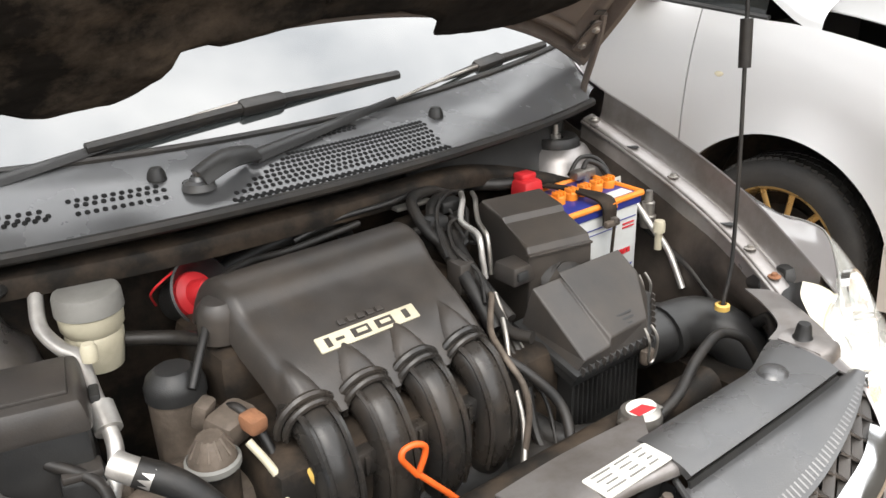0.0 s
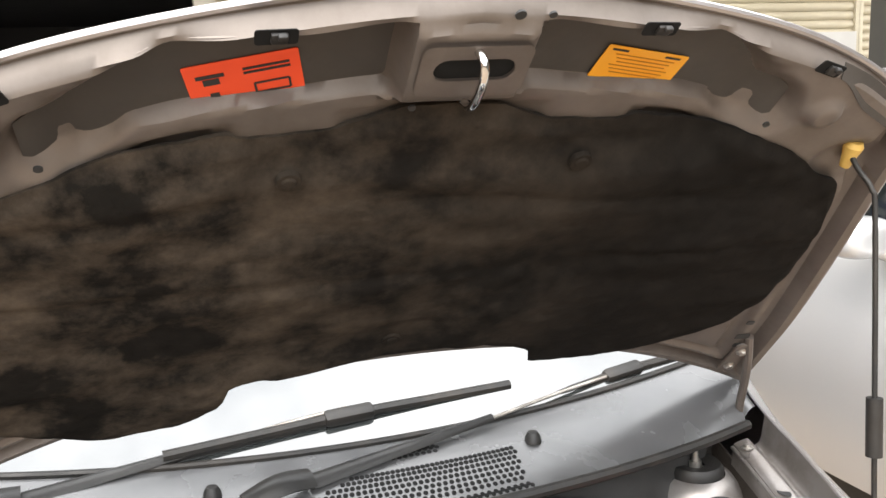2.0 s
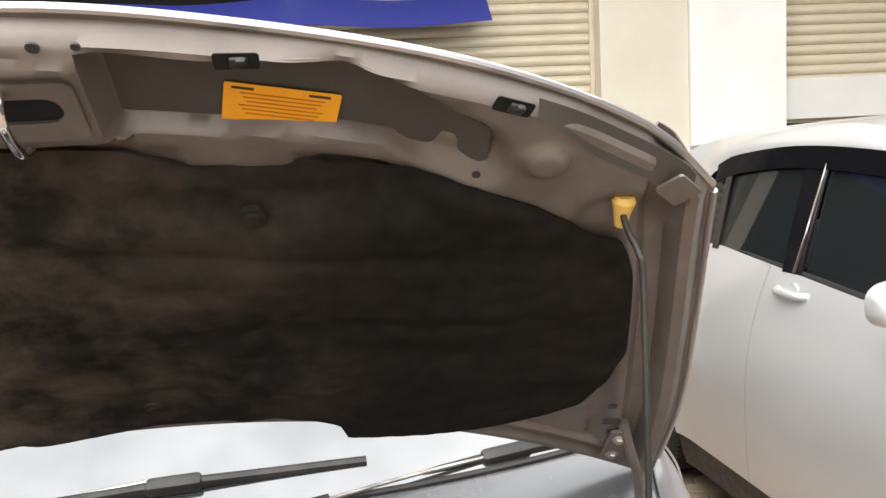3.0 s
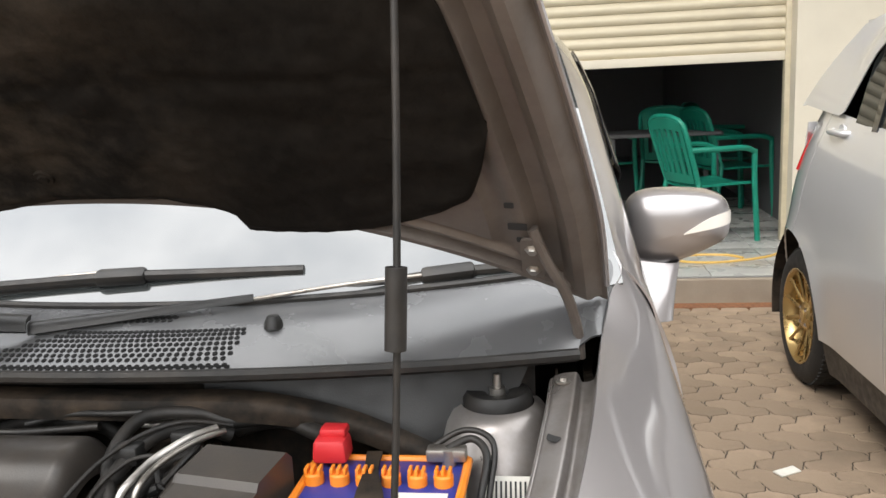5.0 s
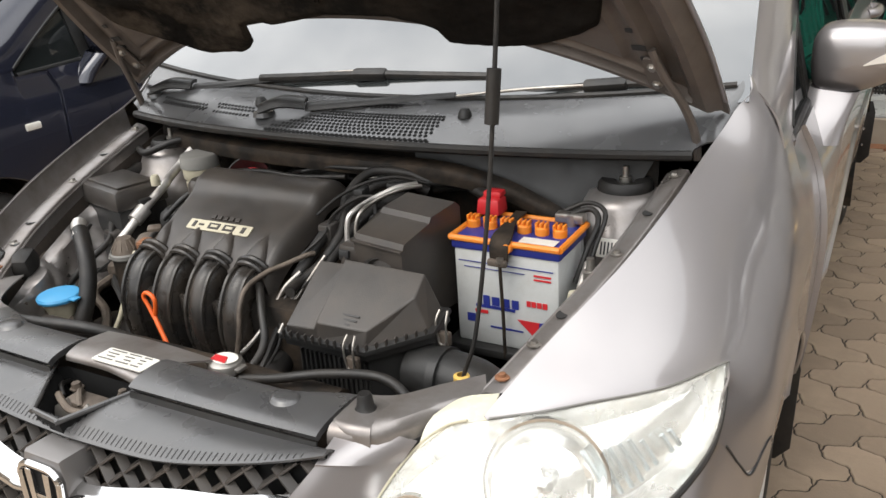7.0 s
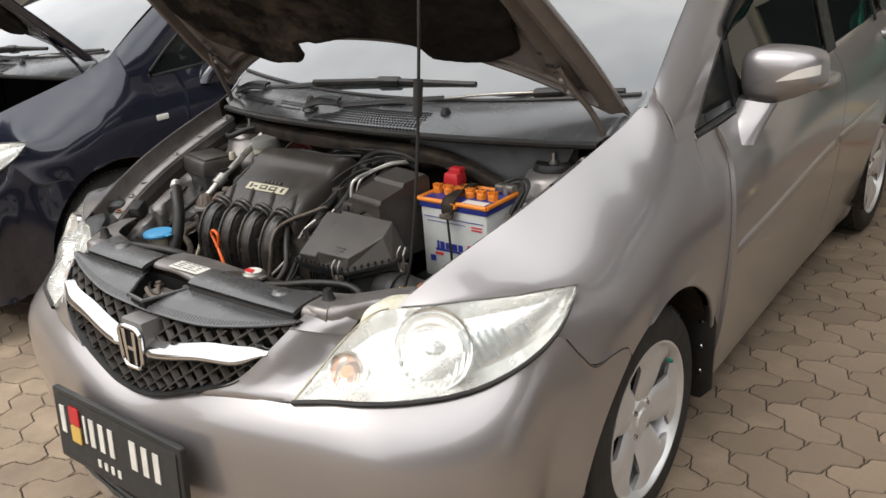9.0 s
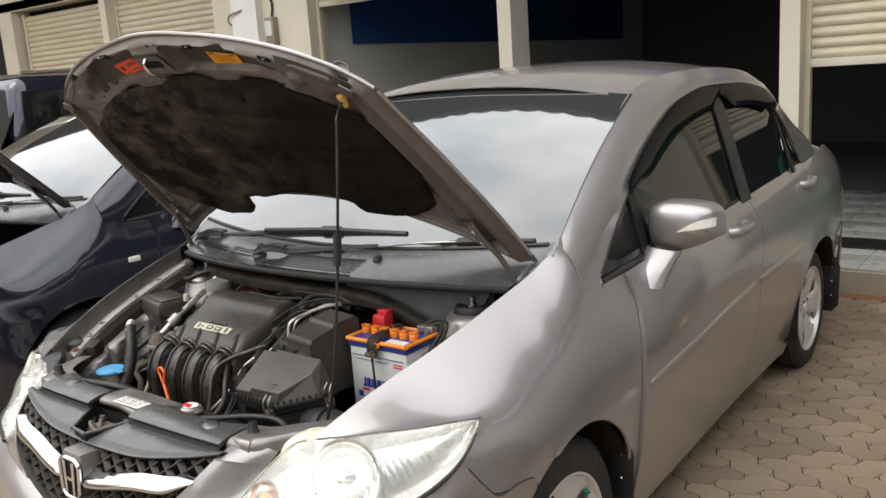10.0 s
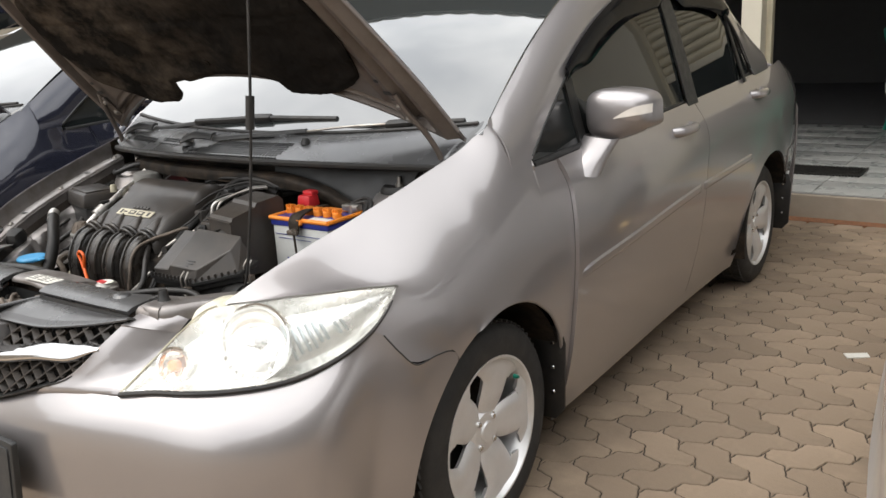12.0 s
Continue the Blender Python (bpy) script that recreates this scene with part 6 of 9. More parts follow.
    part("firewall", loft([[(-0.60, 0.035, 0.965), (-0.3, -0.005, 0.965), (0.0, -0.02, 0.965), (0.3, -0.005, 0.965), (0.60, 0.035, 0.965)],
                           [(-0.60, 0.03, 0.80), (-0.3, 0.0, 0.80), (0.0, 0.0, 0.80), (0.3, 0.0, 0.80), (0.60, 0.03, 0.80)],
                           [(-0.60, 0.06, 0.35), (-0.3, 0.05, 0.35), (0.0, 0.05, 0.35), (0.3, 0.05, 0.35), (0.60, 0.06, 0.35)]], 24, 10, 0.006), BAY_DARK, bay)
    part("firewall_ledge", loft([[(-0.50, -0.01, 0.945), (-0.25, -0.055, 0.945), (0.05, -0.075, 0.945), (0.22, -0.065, 0.94), (0.34, -0.055, 0.915), (0.44, -0.07, 0.885), (0.50, -0.085, 0.862)],
                                 [(-0.50, -0.035, 0.940), (-0.25, -0.085, 0.940), (0.05, -0.100, 0.940), (0.22, -0.090, 0.934), (0.34, -0.075, 0.908), (0.44, -0.085, 0.876), (0.50, -0.10, 0.853)],
                                 [(-0.50, -0.035, 0.915), (-0.25, -0.085, 0.915), (0.05, -0.100, 0.915), (0.22, -0.090, 0.910), (0.34, -0.075, 0.888), (0.44, -0.085, 0.856), (0.50, -0.10, 0.835)]], 40, 8, 0.004), BAY_DARK, bay, "black plastic ledge under the cowl")
    part("plenum_wall", loft([[(0.15, -0.04, 0.965), (0.30, -0.02, 0.965), (0.45, 0.0, 0.965), (0.60, 0.03, 0.965)], [(0.15, -0.05, 0.90), (0.30, -0.045, 0.885), (0.45, -0.04, 0.85), (0.52, -0.02, 0.80)]], 20, 6, 0.004), BLACK, bay)
    part("bay_floor", box((0, -0.28, 0.34), (1.10, 0.68, 0.03)), BAY_DARK, bay)
    part("radiator", box((-0.02, -0.545, 0.53), (0.66, 0.05, 0.36), 0.008), BAY_DARK, bay)
    part("radiator_tank", tube([(-0.36, -0.548, 0.715), (-0.1, -0.55, 0.72), (0.30, -0.55, 0.715)], 0.026, 12), BAY_DARK, bay)
    cap = part("radiator_cap", lathe([(0.0, 0.018), (0.018, 0.018), (0.025, 0.014), (0.028, 0.006), (0.028, 0.0)], 28, Matrix.Translation((0.114, -0.580, 0.752))), METAL, bay, "silver radiator cap with a red label")
    part("cap_ears", box((0.114, -0.580, 0.759), (0.068, 0.020, 0.006), 0.002), METAL, cap)
    part("cap_label", lathe([(0.0, 0.0012), (0.022, 0.0012), (0.022, 0.0)], 24, Matrix.Translation((0.114, -0.580, 0.7702)) @ Matrix.Diagonal((1, 0.75, 1, 1))), LABEL, cap)
    part("cap_label_red", prism([(-0.018, -0.012), (0.012, -0.014), (0.004, 0.002), (-0.020, 0.002)], 0.0012, Matrix.Translation((0.114, -0.580, 0.7716))), RED, cap)
    # covers over the radiator: raised rear pieces and the low front apron down to the grille
    for x0, x1 in ((-0.372, -0.130), (0.045, 0.372)):
        def cov(u, v, a=x0, b=x1):
            x = lerp(a, b, u)
            rear = -0.632 + 0.030 * smooth01(0.26, 0.38, abs(x))
            front = -0.690 - 0.010 * (1 - (x / 0.5) ** 2)
            return x, lerp(rear, front, v), 0.770 - 0.004 * v + 0.006 * math.sin(math.pi * min(1, v * 1.02)) ** 0.4
        c = part("radiator_cover", shell(cov, 24, 10, 0.010), APRON, bay, "black plastic radiator cover panel")
        part("cover_riser", shell(lambda u, v, a=x0, b=x1: (lerp(a, b, u), -0.691 - 0.010 * (1 - (lerp(a, b, u) / 0.5) ** 2) - 0.005 * v, 0.766 - 0.020 * v), 16, 2, 0.003), BLACK, c)
        sg = 1 if x0 > 0 else -1
        for x, y in ((0.117 if sg > 0 else -0.150, -0.655), (sg * 0.363, -0.649)):
            part("push_clip", lathe([(0.0, 0.003), (0.009, 0.003), (0.010, 0.0015), (0.012, 0.0015), (0.015, 0.004), (0.017, 0.002), (0.017, 0.0)], 20, Matrix.Translation((x, y, 0.7745)) @ Matrix.Diagonal((0.85, 0.85, 1.2, 1))), GREYCAP if abs(x) > 0.3 else APRON, c)
            part("clip_centre", lathe([(0.0, 0.004), (0.006, 0.004), (0.0085, 0.003), (0.0085, 0.0)], 16, Matrix.Translation((x, y, 0.7745))), INK, c)
        part("cover_dome", lathe([(0.0, 0.018), (0.017, 0.017), (0.020, 0.015), (0.030, 0.003), (0.034, 0.0)], 24, Matrix.Translation((sg * 0.288, -0.652, 0.772)) @ Matrix.Diagonal((1.0, 0.85, 1, 1))), APRON, c)
        part("cover_eyelet", lathe([(0.007, 0.002), (0.010, 0.005), (0.014, 0.004), (0.015, 0.0)], 20, Matrix.Translation((sg * 0.322, -0.634, 0.773))), CREAM, c)
    gtop = curve1([(0.0, 0.728), (0.15, 0.732), (0.30, 0.750), (0.40, 0.766)])

    def apron(u, v):
        x = lerp(-0.40, 0.40, u)
        z1 = gtop(abs(x))
        y0, y1 = -0.692 - 0.010 * (1 - (x / 0.5) ** 2), nose(x, z1) + 0.004
        return x, lerp(y0, y1, v), lerp(0.754, z1, v) + 0.006 * math.sin(math.pi * v)
    WELL = [(-0.070, -0.781), (-0.008, -0.788), (0.042, -0.690), (0.040, -0.672), (-0.128, -0.672), (-0.146, -0.682)]
    ga = part("grille_apron", opened(shell(apron, 160, 40, 0.004), WELL), APRON, bay, "grey-black plastic apron over the grille")
    ribs = bmesh.new()
    for i in range(84):
        u = 0.03 + 0.94 * (i + 0.5) / 84
        p, q = Vector(apron(u, 0.78)), Vector(apron(u, 0.95))
        tube([p + Vector((0, 0, 0.0025)), q + Vector((0, 0, 0.0025))], 0.0030, 4, 2, bm=ribs)
    tagged(part("apron_ribs", ribs, APRON, ga, smooth=False), kind="stuff")
    rim = [(x, y, 0.7585 - 0.006 * smooth01(-0.70, -0.79, y)) for x, y in WELL[5:] + WELL[:3]]
    part("latch_well_edge", tube(sum(([Vector(p), Vector(p).lerp(Vector(q), 0.04), Vector(p).lerp(Vector(q), 0.96)] for p, q in zip(rim, rim[1:])), []) + [Vector(rim[-1])], 0.0042, 8, 60), APRON, bay)
    # well walls and floor coloured near-black for the shade down inside
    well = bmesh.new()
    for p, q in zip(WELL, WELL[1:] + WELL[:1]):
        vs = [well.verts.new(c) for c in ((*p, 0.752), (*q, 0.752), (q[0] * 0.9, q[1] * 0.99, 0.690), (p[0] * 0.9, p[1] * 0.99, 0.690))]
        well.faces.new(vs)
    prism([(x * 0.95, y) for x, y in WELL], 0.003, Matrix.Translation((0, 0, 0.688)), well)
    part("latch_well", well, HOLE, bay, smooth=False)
    sup = part("latch_support", loft([[(-0.135, -0.585, 0.768), (-0.03, -0.585, 0.771), (0.105, -0.590, 0.768)], [(-0.130, -0.640, 0.777), (-0.03, -0.640, 0.780), (0.060, -0.640, 0.777)],
                                      [(-0.122, -0.672, 0.776), (-0.03, -0.674, 0.779), (0.052, -0.682, 0.776)], [(-0.122, -0.676, 0.768), (-0.03, -0.678, 0.771), (0.052, -0.688, 0.766)]], 12, 12, 0.003), PAINT_IN, bay, "painted lock carrier with a label plate")
    pl = part("label_plate", prism(rounded(0.105, 0.040, 0.003), 0.0012, Matrix.Translation((-0.008, -0.660, 0.7832)) @ Matrix.Rotation(radians(-2), 4, "X")), LABEL, sup)
    for k in range(4):
        for a, b in ((-0.044, -0.012), (-0.006, 0.020), (0.026, 0.042)):
            part("label_print", box((-0.008 + (a + b) / 2 - 0.003 * (k % 2), -0.6455 - 0.0085 * k, 0.7850 + 0.0003 * k), ((b - a) * (0.95 - 0.2 * (k % 3)), 0.0020, 0.0008), 0), GREYCAP, pl, smooth=False)
    lat = part("hood_latch", box((-0.030, -0.722, 0.722), (0.070, 0.034, 0.050), 0.006), CAST, bay, "greasy hood latch")
    part("latch_plate", prism([(-0.045, -0.030), (0.040, -0.030), (0.046, 0.006), (0.020, 0.030), (0.004, 0.012), (-0.008, 0.012), (-0.022, 0.030), (-0.048, 0.012)], 0.004, Matrix.Translation((-0.030, -0.744, 0.722)) @ Matrix.Rotation(radians(72), 4, "X"), bevel=0.001), METAL, lat)
    part("latch_arm", tube([(-0.092, -0.724, 0.740), (-0.060, -0.742, 0.748), (-0.030, -0.750, 0.742), (0.002, -0.742, 0.744), (0.022, -0.716, 0.752)], 0.0055, 8), CAST, lat)
    part("latch_hook", tube([(-0.052, -0.706, 0.732), (-0.048, -0.716, 0.752), (-0.036, -0.728, 0.756), (-0.026, -0.738, 0.744)], 0.0045, 8), CAST, lat)
    part("latch_spring", tube([(0.006 * math.cos(k * 1.05) - 0.085 + 0.0011 * k, -0.728 + 0.006 * math.sin(k * 1.05), 0.728) for k in range(60)], 0.0011, 5, 200), METAL, lat)
    part("latch_bolt", lathe([(0.0, 0.006), (0.006, 0.006), (0.007, 0.0), (0.009, 0.0), (0.009, -0.003)], 6, Matrix.Translation((0.018, -0.696, 0.752))), CAST, lat)
    part("latch_bolt", lathe([(0.0, 0.008), (0.007, 0.008), (0.008, 0.0), (0.011, 0.0), (0.011, -0.003)], 6, Matrix.Translation((-0.080, -0.700, 0.742))), CAST, lat)
    part("latch_cable", tube([(-0.10, -0.712, 0.728), (-0.118, -0.700, 0.736), (-0.126, -0.685, 0.732), (-0.135, -0.66, 0.72)], 0.004, 8), RUBBER, lat)
    # prop rod
    rod = part("prop_rod", tube([(0.456, -0.465, 0.745), (0.462, -0.463, 0.765), (0.480, -0.458, 0.83), (0.497, -0.440, 1.0), (0.507, -0.420, 1.2), (0.513, -0.402, 1.40), (0.511, -0.397, 1.432), (0.506, -0.380, 1.455), (0.506, -0.366, 1.474)], 0.0033, 10, 60), RUBBER, car, "thin black hood prop rod")
    part("rod_grip", tube([(0.5025, -0.4285, 1.118), (0.506, -0.4215, 1.188)], 0.0095, 14, 6), RUBBER, rod)
    part("rod_clip", lathe([(0.007, 0.0), (0.012, 0.002), (0.012, 0.010), (0.007, 0.012)], 16, Matrix.Translation((0.456, -0.465, 0.745))), YELLOW, rod)
    part("rod_bush", lathe([(0.0, 0.012), (0.009, 0.012), (0.012, 0.006), (0.009, -0.006), (0.006, -0.022), (0.0, -0.022)], 20, Matrix.Translation((0.507, -0.368, 1.476)) @ Matrix.Rotation(radians(28), 4, "X")), YELLOW, rod)
    return bay


build_bay(silver_car)


# ---------------------------------------------------------------- things in the engine bay
def build_engine():
    e = thing("engine", "engine with a black plastic cover and ribbed intake runners", "engine", at=(0, 0, 0))
    part("block", box((-0.08, -0.27, 0.58), (0.46, 0.30, 0.40), 0.03), BAY_DARK, e)
    part("cam_cover", box((-0.09, -0.17, 0.80), (0.40, 0.16, 0.10), 0.02), BAY_DARK, e)
    x0, x1 = -0.272, 0.062
    RUNNERS = (-0.238, -0.159, -0.080, -0.001)

    spine = catmull([(0, -0.128, 0.835), (0, -0.132, 0.875), (0, -0.152, 0.908), (0, -0.186, 0.921), (0, -0.220, 0.914), (0, -0.246, 0.893), (0, -0.272, 0.879), (0, -0.310, 0.862), (0, -0.350, 0.839), (0, -0.388, 0.806)], 61)

    def prof(u, v):
        # from the firewall side over a barrel ridge, then a sloping face to the front edge
        q = spine[round(v * 60)]
        x, y, z = lerp(x0, x1, u), q.y, q.z
        edge = min(u, 1 - u)
        z -= 0.045 * (1 - math.sqrt(max(0.0, 1 - (1 - min(1.0, edge / 0.055)) ** 2)))
        x -= 0.022 * v * (2 * u - 1)
        y += 0.012 * smooth01(0.80, 1.0, v) * (0.5 + 0.5 * math.cos(2 * math.pi * (x + 0.240) / 0.080))
        for cx in RUNNERS:
            w = 0.033 * max(0.0, v - 0.80) / 0.20
            if w > 0 and abs(x - cx) < w:
                z += 0.65 * w * math.sqrt(1 - ((x - cx) / w) ** 2)
        return x, y, z
    cover = part("cover", shell(prof, 130, 60, 0.004), COVER, e, "dusty black engine cover")
    rot = Matrix.Rotation(radians(29), 4, "X")
    m = Matrix.Translation((-0.115, -0.322, 0.8605)) @ rot
    pl = part("name_plate", prism(rounded(0.150, 0.023, 0.002), 0.0022, m), CREAM, cover, "cream raised plate with dark marks")
    for x, w in ((-0.060, 0.007), (-0.043, 0.012), (-0.012, 0.026), (0.024, 0.026), (0.058, 0.008)):
        part("mark", box((x, 0, 0.0028), (w, 0.0135 if w > 0.013 or w < 0.01 else 0.004, 0.0012), 0, m), COVER, pl, smooth=False)
    inner = bmesh.new()
    for x in (-0.012, 0.024):
        box((x + 0.001, 0, 0.0036), (0.015, 0.0055, 0.0012), 0, m, inner)
    tagged(part("mark_fields", inner, CREAM, pl, smooth=False), kind="stuff")
    for i in range(5):
        part("raised_mark", box((-0.028 + 0.0145 * i, 0.0225, 0.001), (0.011, 0.009, 0.003), 0.001, m), COVER, cover, smooth=False)
    # four intake runners
    for i, cx in enumerate(RUNNERS):
        line = [(-0.340, 0.796), (-0.372, 0.803), (-0.404, 0.792), (-0.425, 0.758), (-0.429, 0.715), (-0.417, 0.672), (-0.385, 0.640)]
        r = part("intake_runner", tube([(cx, y, z) for y, z in line], 0.026, 20, 44, radii=lambda t: 0.0265 + 0.004 * smooth01(0.55, 0.9, t)), RUNNER, e, "satin black intake runner with edge ribs")
        for y, rad, h in ((-0.366, 0.0375, 0.006), (-0.378, 0.0335, 0.005)):
            part("runner_collar", tube([(cx + rad * math.cos(a), y - 0.010 * math.sin(a), 0.800 + rad * math.sin(a)) for a in (math.pi * (n / 14 * 1.16 - 0.08) for n in range(15))], h, 8, 40), RUNNER, r)
        for off in (-0.019, 0.019):
            out = math.sqrt(0.030 ** 2 - off ** 2)
            part("runner_rib", tube([(cx + off, -0.380, 0.803 + out), (cx + off, -0.404 - out * 0.55, 0.792 + out * 0.85), (cx + off, -0.425 - out * 0.95, 0.758 + out * 0.3), (cx + off, -0.429 - out, 0.715), (cx + off, -0.417 - out * 1.05, 0.672 - out * 0.3)], 0.0042, 6, 30), RUNNER, r)
        if i < 3:
            w = part("runner_web", box((cx + 0.0395, -0.415, 0.752), (0.034, 0.030, 0.034), 0.005), RUNNER, e)
            part("web_rib", box((cx + 0.0395, -0.4315, 0.752), (0.006, 0.006, 0.026), 0.001), RUNNER, w)
            part("runner_web", box((cx + 0.0395, -0.400, 0.690), (0.030, 0.030, 0.080), 0.006), BAY_DARK, e)
    part("plenum", tube([(-0.275, -0.385, 0.615), (-0.1, -0.388, 0.615), (0.045, -0.385, 0.615)], 0.056, 18), BLACK, e)
    dip = part("dipstick", tube([(-0.155, -0.473, 0.742), (-0.128, -0.484, 0.712), (-0.097, -0.497, 0.676), (-0.070, -0.508, 0.640)], 0.0042, 10), DIP_ORANGE, e, "red-orange dipstick handle")
    part("dipstick_loop", tube([(-0.156, -0.473, 0.741), (-0.170, -0.470, 0.762), (-0.176, -0.470, 0.774), (-0.171, -0.470, 0.783), (-0.158, -0.472, 0.785), (-0.146, -0.474, 0.779), (-0.145, -0.474, 0.767), (-0.154, -0.472, 0.743)], 0.0040, 10, 40), DIP_ORANGE, dip)
    # belts, brackets and lumps round the block
    for c, s in (((-0.33, -0.30, 0.66), (0.10, 0.12, 0.16)), ((-0.36, -0.40, 0.60), (0.12, 0.10, 0.12)), ((0.10, -0.30, 0.62), (0.12, 0.16, 0.18)), ((-0.05, -0.50, 0.52), (0.30, 0.06, 0.12)), ((0.16, -0.15, 0.70), (0.14, 0.12, 0.14)), ((-0.16, -0.47, 0.60), (0.08, 0.05, 0.06))):
        part("casting", box(c, s, 0.018), CAST if c[0] < -0.2 and c[2] > 0.62 else BAY_DARK, e)
    part("alternator", lathe([(0.0, 0.05), (0.03, 0.05), (0.045, 0.04), (0.052, 0.02), (0.052, -0.03), (0.03, -0.05), (0.0, -0.05)], 28, Matrix.Translation((-0.33, -0.47, 0.62)) @ Matrix.Rotation(radians(90), 4, "Y")), CAST, e)
    for r, dx in ((0.036, 0.055), (0.040, 0.065), (0.030, 0.075)):
        part("pulley", lathe([(0.0, 0.004), (r * 0.5, 0.003), (r, 0.006), (r, 0.012), (r * 0.8, 0.013), (0.0, 0.013)], 28, Matrix.Translation((-0.33 - dx, -0.47, 0.62)) @ Matrix.Rotation(radians(-90), 4, "Y")), BAY_DARK, e)
    return e


build_engine()


def build_battery():
    b = thing("battery", "pale grey car battery with orange caps and a blue lid", "battery", at=(0, 0, 0))
    cx, cy, w, d = 0.424, -0.180, 0.194, 0.126
    part("case", box((cx, cy, 0.767), (w - 0.006, d - 0.006, 0.175), 0.006), CASE, b, "translucent pale grey case")
    part("lid", box((cx, cy, 0.862), (w, d, 0.020), 0.004), BLUE, b, "dark blue lid")
    fr = bmesh.new()
    tube([(cx - w / 2, cy - d / 2, 0.872), (cx + w / 2, cy - d / 2, 0.872)], 0.0055, 8, 6, bm=fr)
    tube([(cx - w / 2, cy + d / 2, 0.872), (cx + w / 2, cy + d / 2, 0.872)], 0.0055, 8, 6, bm=fr)
    tube([(cx - w / 2, cy - d / 2, 0.872), (cx - w / 2, cy + d / 2, 0.872)], 0.0055, 8, 6, bm=fr)
    tube([(cx + w / 2, cy - d / 2, 0.872), (cx + w / 2, cy + d / 2, 0.872)], 0.0055, 8, 6, bm=fr)
    part("handle_frame", fr, ORANGE, b, "orange handle frame")
    part("handle_pivot", lathe([(0.0, 0.008), (0.008, 0.008), (0.009, 0.0)], 16, Matrix.Translation((cx + 0.010, cy - d / 2 - 0.004, 0.868)) @ Matrix.Rotation(radians(90), 4, "X")), ORANGE, b)
    for i in range(6):
        x = 0.341 + 0.0315 * i
        c = part("filler_cap", lathe([(0.0, 0.014), (0.010, 0.014), (0.012, 0.012), (0.012, 0.0)], 16, Matrix.Translation((x, -0.183, 0.872))), ORANGE, b)
        for k in range(3):
            part("cap_fin", box((x - 0.008 + 0.008 * k, -0.183, 0.889), (0.004, 0.016, 0.008), 0.001), ORANGE, c)
    part("terminal_cover", box((0.350, -0.128, 0.893), (0.046, 0.042, 0.030), 0.006, taper=0.88), RED, b, "red terminal cover")
    part("terminal_cover_top", box((0.352, -0.120, 0.912), (0.034, 0.026, 0.012), 0.004), RED, b)
    part("terminal_post", lathe([(0.0, 0.022), (0.008, 0.022), (0.009, 0.0)], 16, Matrix.Translation((0.498, -0.130, 0.870))), METAL, b)
    part("terminal_clamp", box((0.495, -0.125, 0.885), (0.05, 0.022, 0.016), 0.003), METAL, b)
    part("lid_label", box((cx + 0.052, cy - 0.040, 0.8735), (0.062, 0.024, 0.001)), LABEL, b, smooth=False)
    # hold-down
    h = part("hold_down", loft([[(0.392, -0.120, 0.884), (0.402, -0.18, 0.888), (0.405, -0.238, 0.886), (0.405, -0.256, 0.872), (0.406, -0.258, 0.842)],
                                [(0.412, -0.118, 0.884), (0.420, -0.18, 0.889), (0.438, -0.238, 0.886), (0.438, -0.256, 0.872), (0.436, -0.258, 0.842)]], 20, 3, 0.004), BAY_DARK, b, "grimy dark hold-down strap")
    part("hold_down_foot", box((0.421, -0.262, 0.845), (0.034, 0.010, 0.012), 0.003), CAST, h)
    part("hold_down_rod", tube([(0.426, -0.264, 0.852), (0.426, -0.258, 0.75), (0.426, -0.256, 0.67)], 0.003, 8), BAY_DARK, h)
    part("hold_down_nut", lathe([(0.0, 0.008), (0.007, 0.008), (0.007, 0.0)], 6, Matrix.Translation((0.426, -0.262, 0.846))), METAL, h)
    # print on the front as plain shapes
    f = cy - d / 2 + 0.003 - 0.0008
    def bars(name, mat, rows):
        bm = bmesh.new()
        for x, z, ww, hh in rows:
            box((cx + x, f - 0.0005, z), (ww, 0.001, hh), 0, bm=bm)
        part(name, bm, mat, b, smooth=False)
    for row in [(-0.048, 0.764, 0.006, 0.020), (-0.036, 0.764, 0.012, 0.018), (-0.019, 0.764, 0.014, 0.016), (-0.001, 0.764, 0.015, 0.016), (0.017, 0.764, 0.012, 0.016), (-0.020, 0.7525, 0.072, 0.005), (-0.066, 0.728, 0.015, 0.015), (0.0, 0.832, 0.170, 0.0015), (-0.02, 0.822, 0.11, 0.0012), (0.0, 0.716, 0.06, 0.003)]:
        bars("blue_print", BLUE, [row])
    for row in ((0.050, 0.770, 0.008, 0.010), (0.060, 0.770, 0.008, 0.010), (0.070, 0.770, 0.008, 0.010), (0.041, 0.770, 0.007, 0.010), (-0.046, 0.742, 0.024, 0.006), (0.066, 0.822, 0.03, 0.003), (0.066, 0.815, 0.03, 0.003)):
        bars("red_print", RED, [row])
    tri = prism([(0.020, 0.738), (0.074, 0.738), (0.052, 0.708)], 0.001, Matrix.Translation((cx, f, 0)) @ Matrix.Rotation(radians(90), 4, "X"))
    part("red_wedge", tri, RED, b, smooth=False)
    part("blue_wedge", prism([(0.060, 0.738), (0.082, 0.742), (0.054, 0.706)], 0.0016, Matrix.Translation((cx, f, 0)) @ Matrix.Rotation(radians(90), 4, "X")), BLUE, b, smooth=False)
    part("tray", box((cx, cy, 0.672), (w + 0.03, d + 0.03, 0.016), 0.004), BLACK, b)
    return b


build_battery()


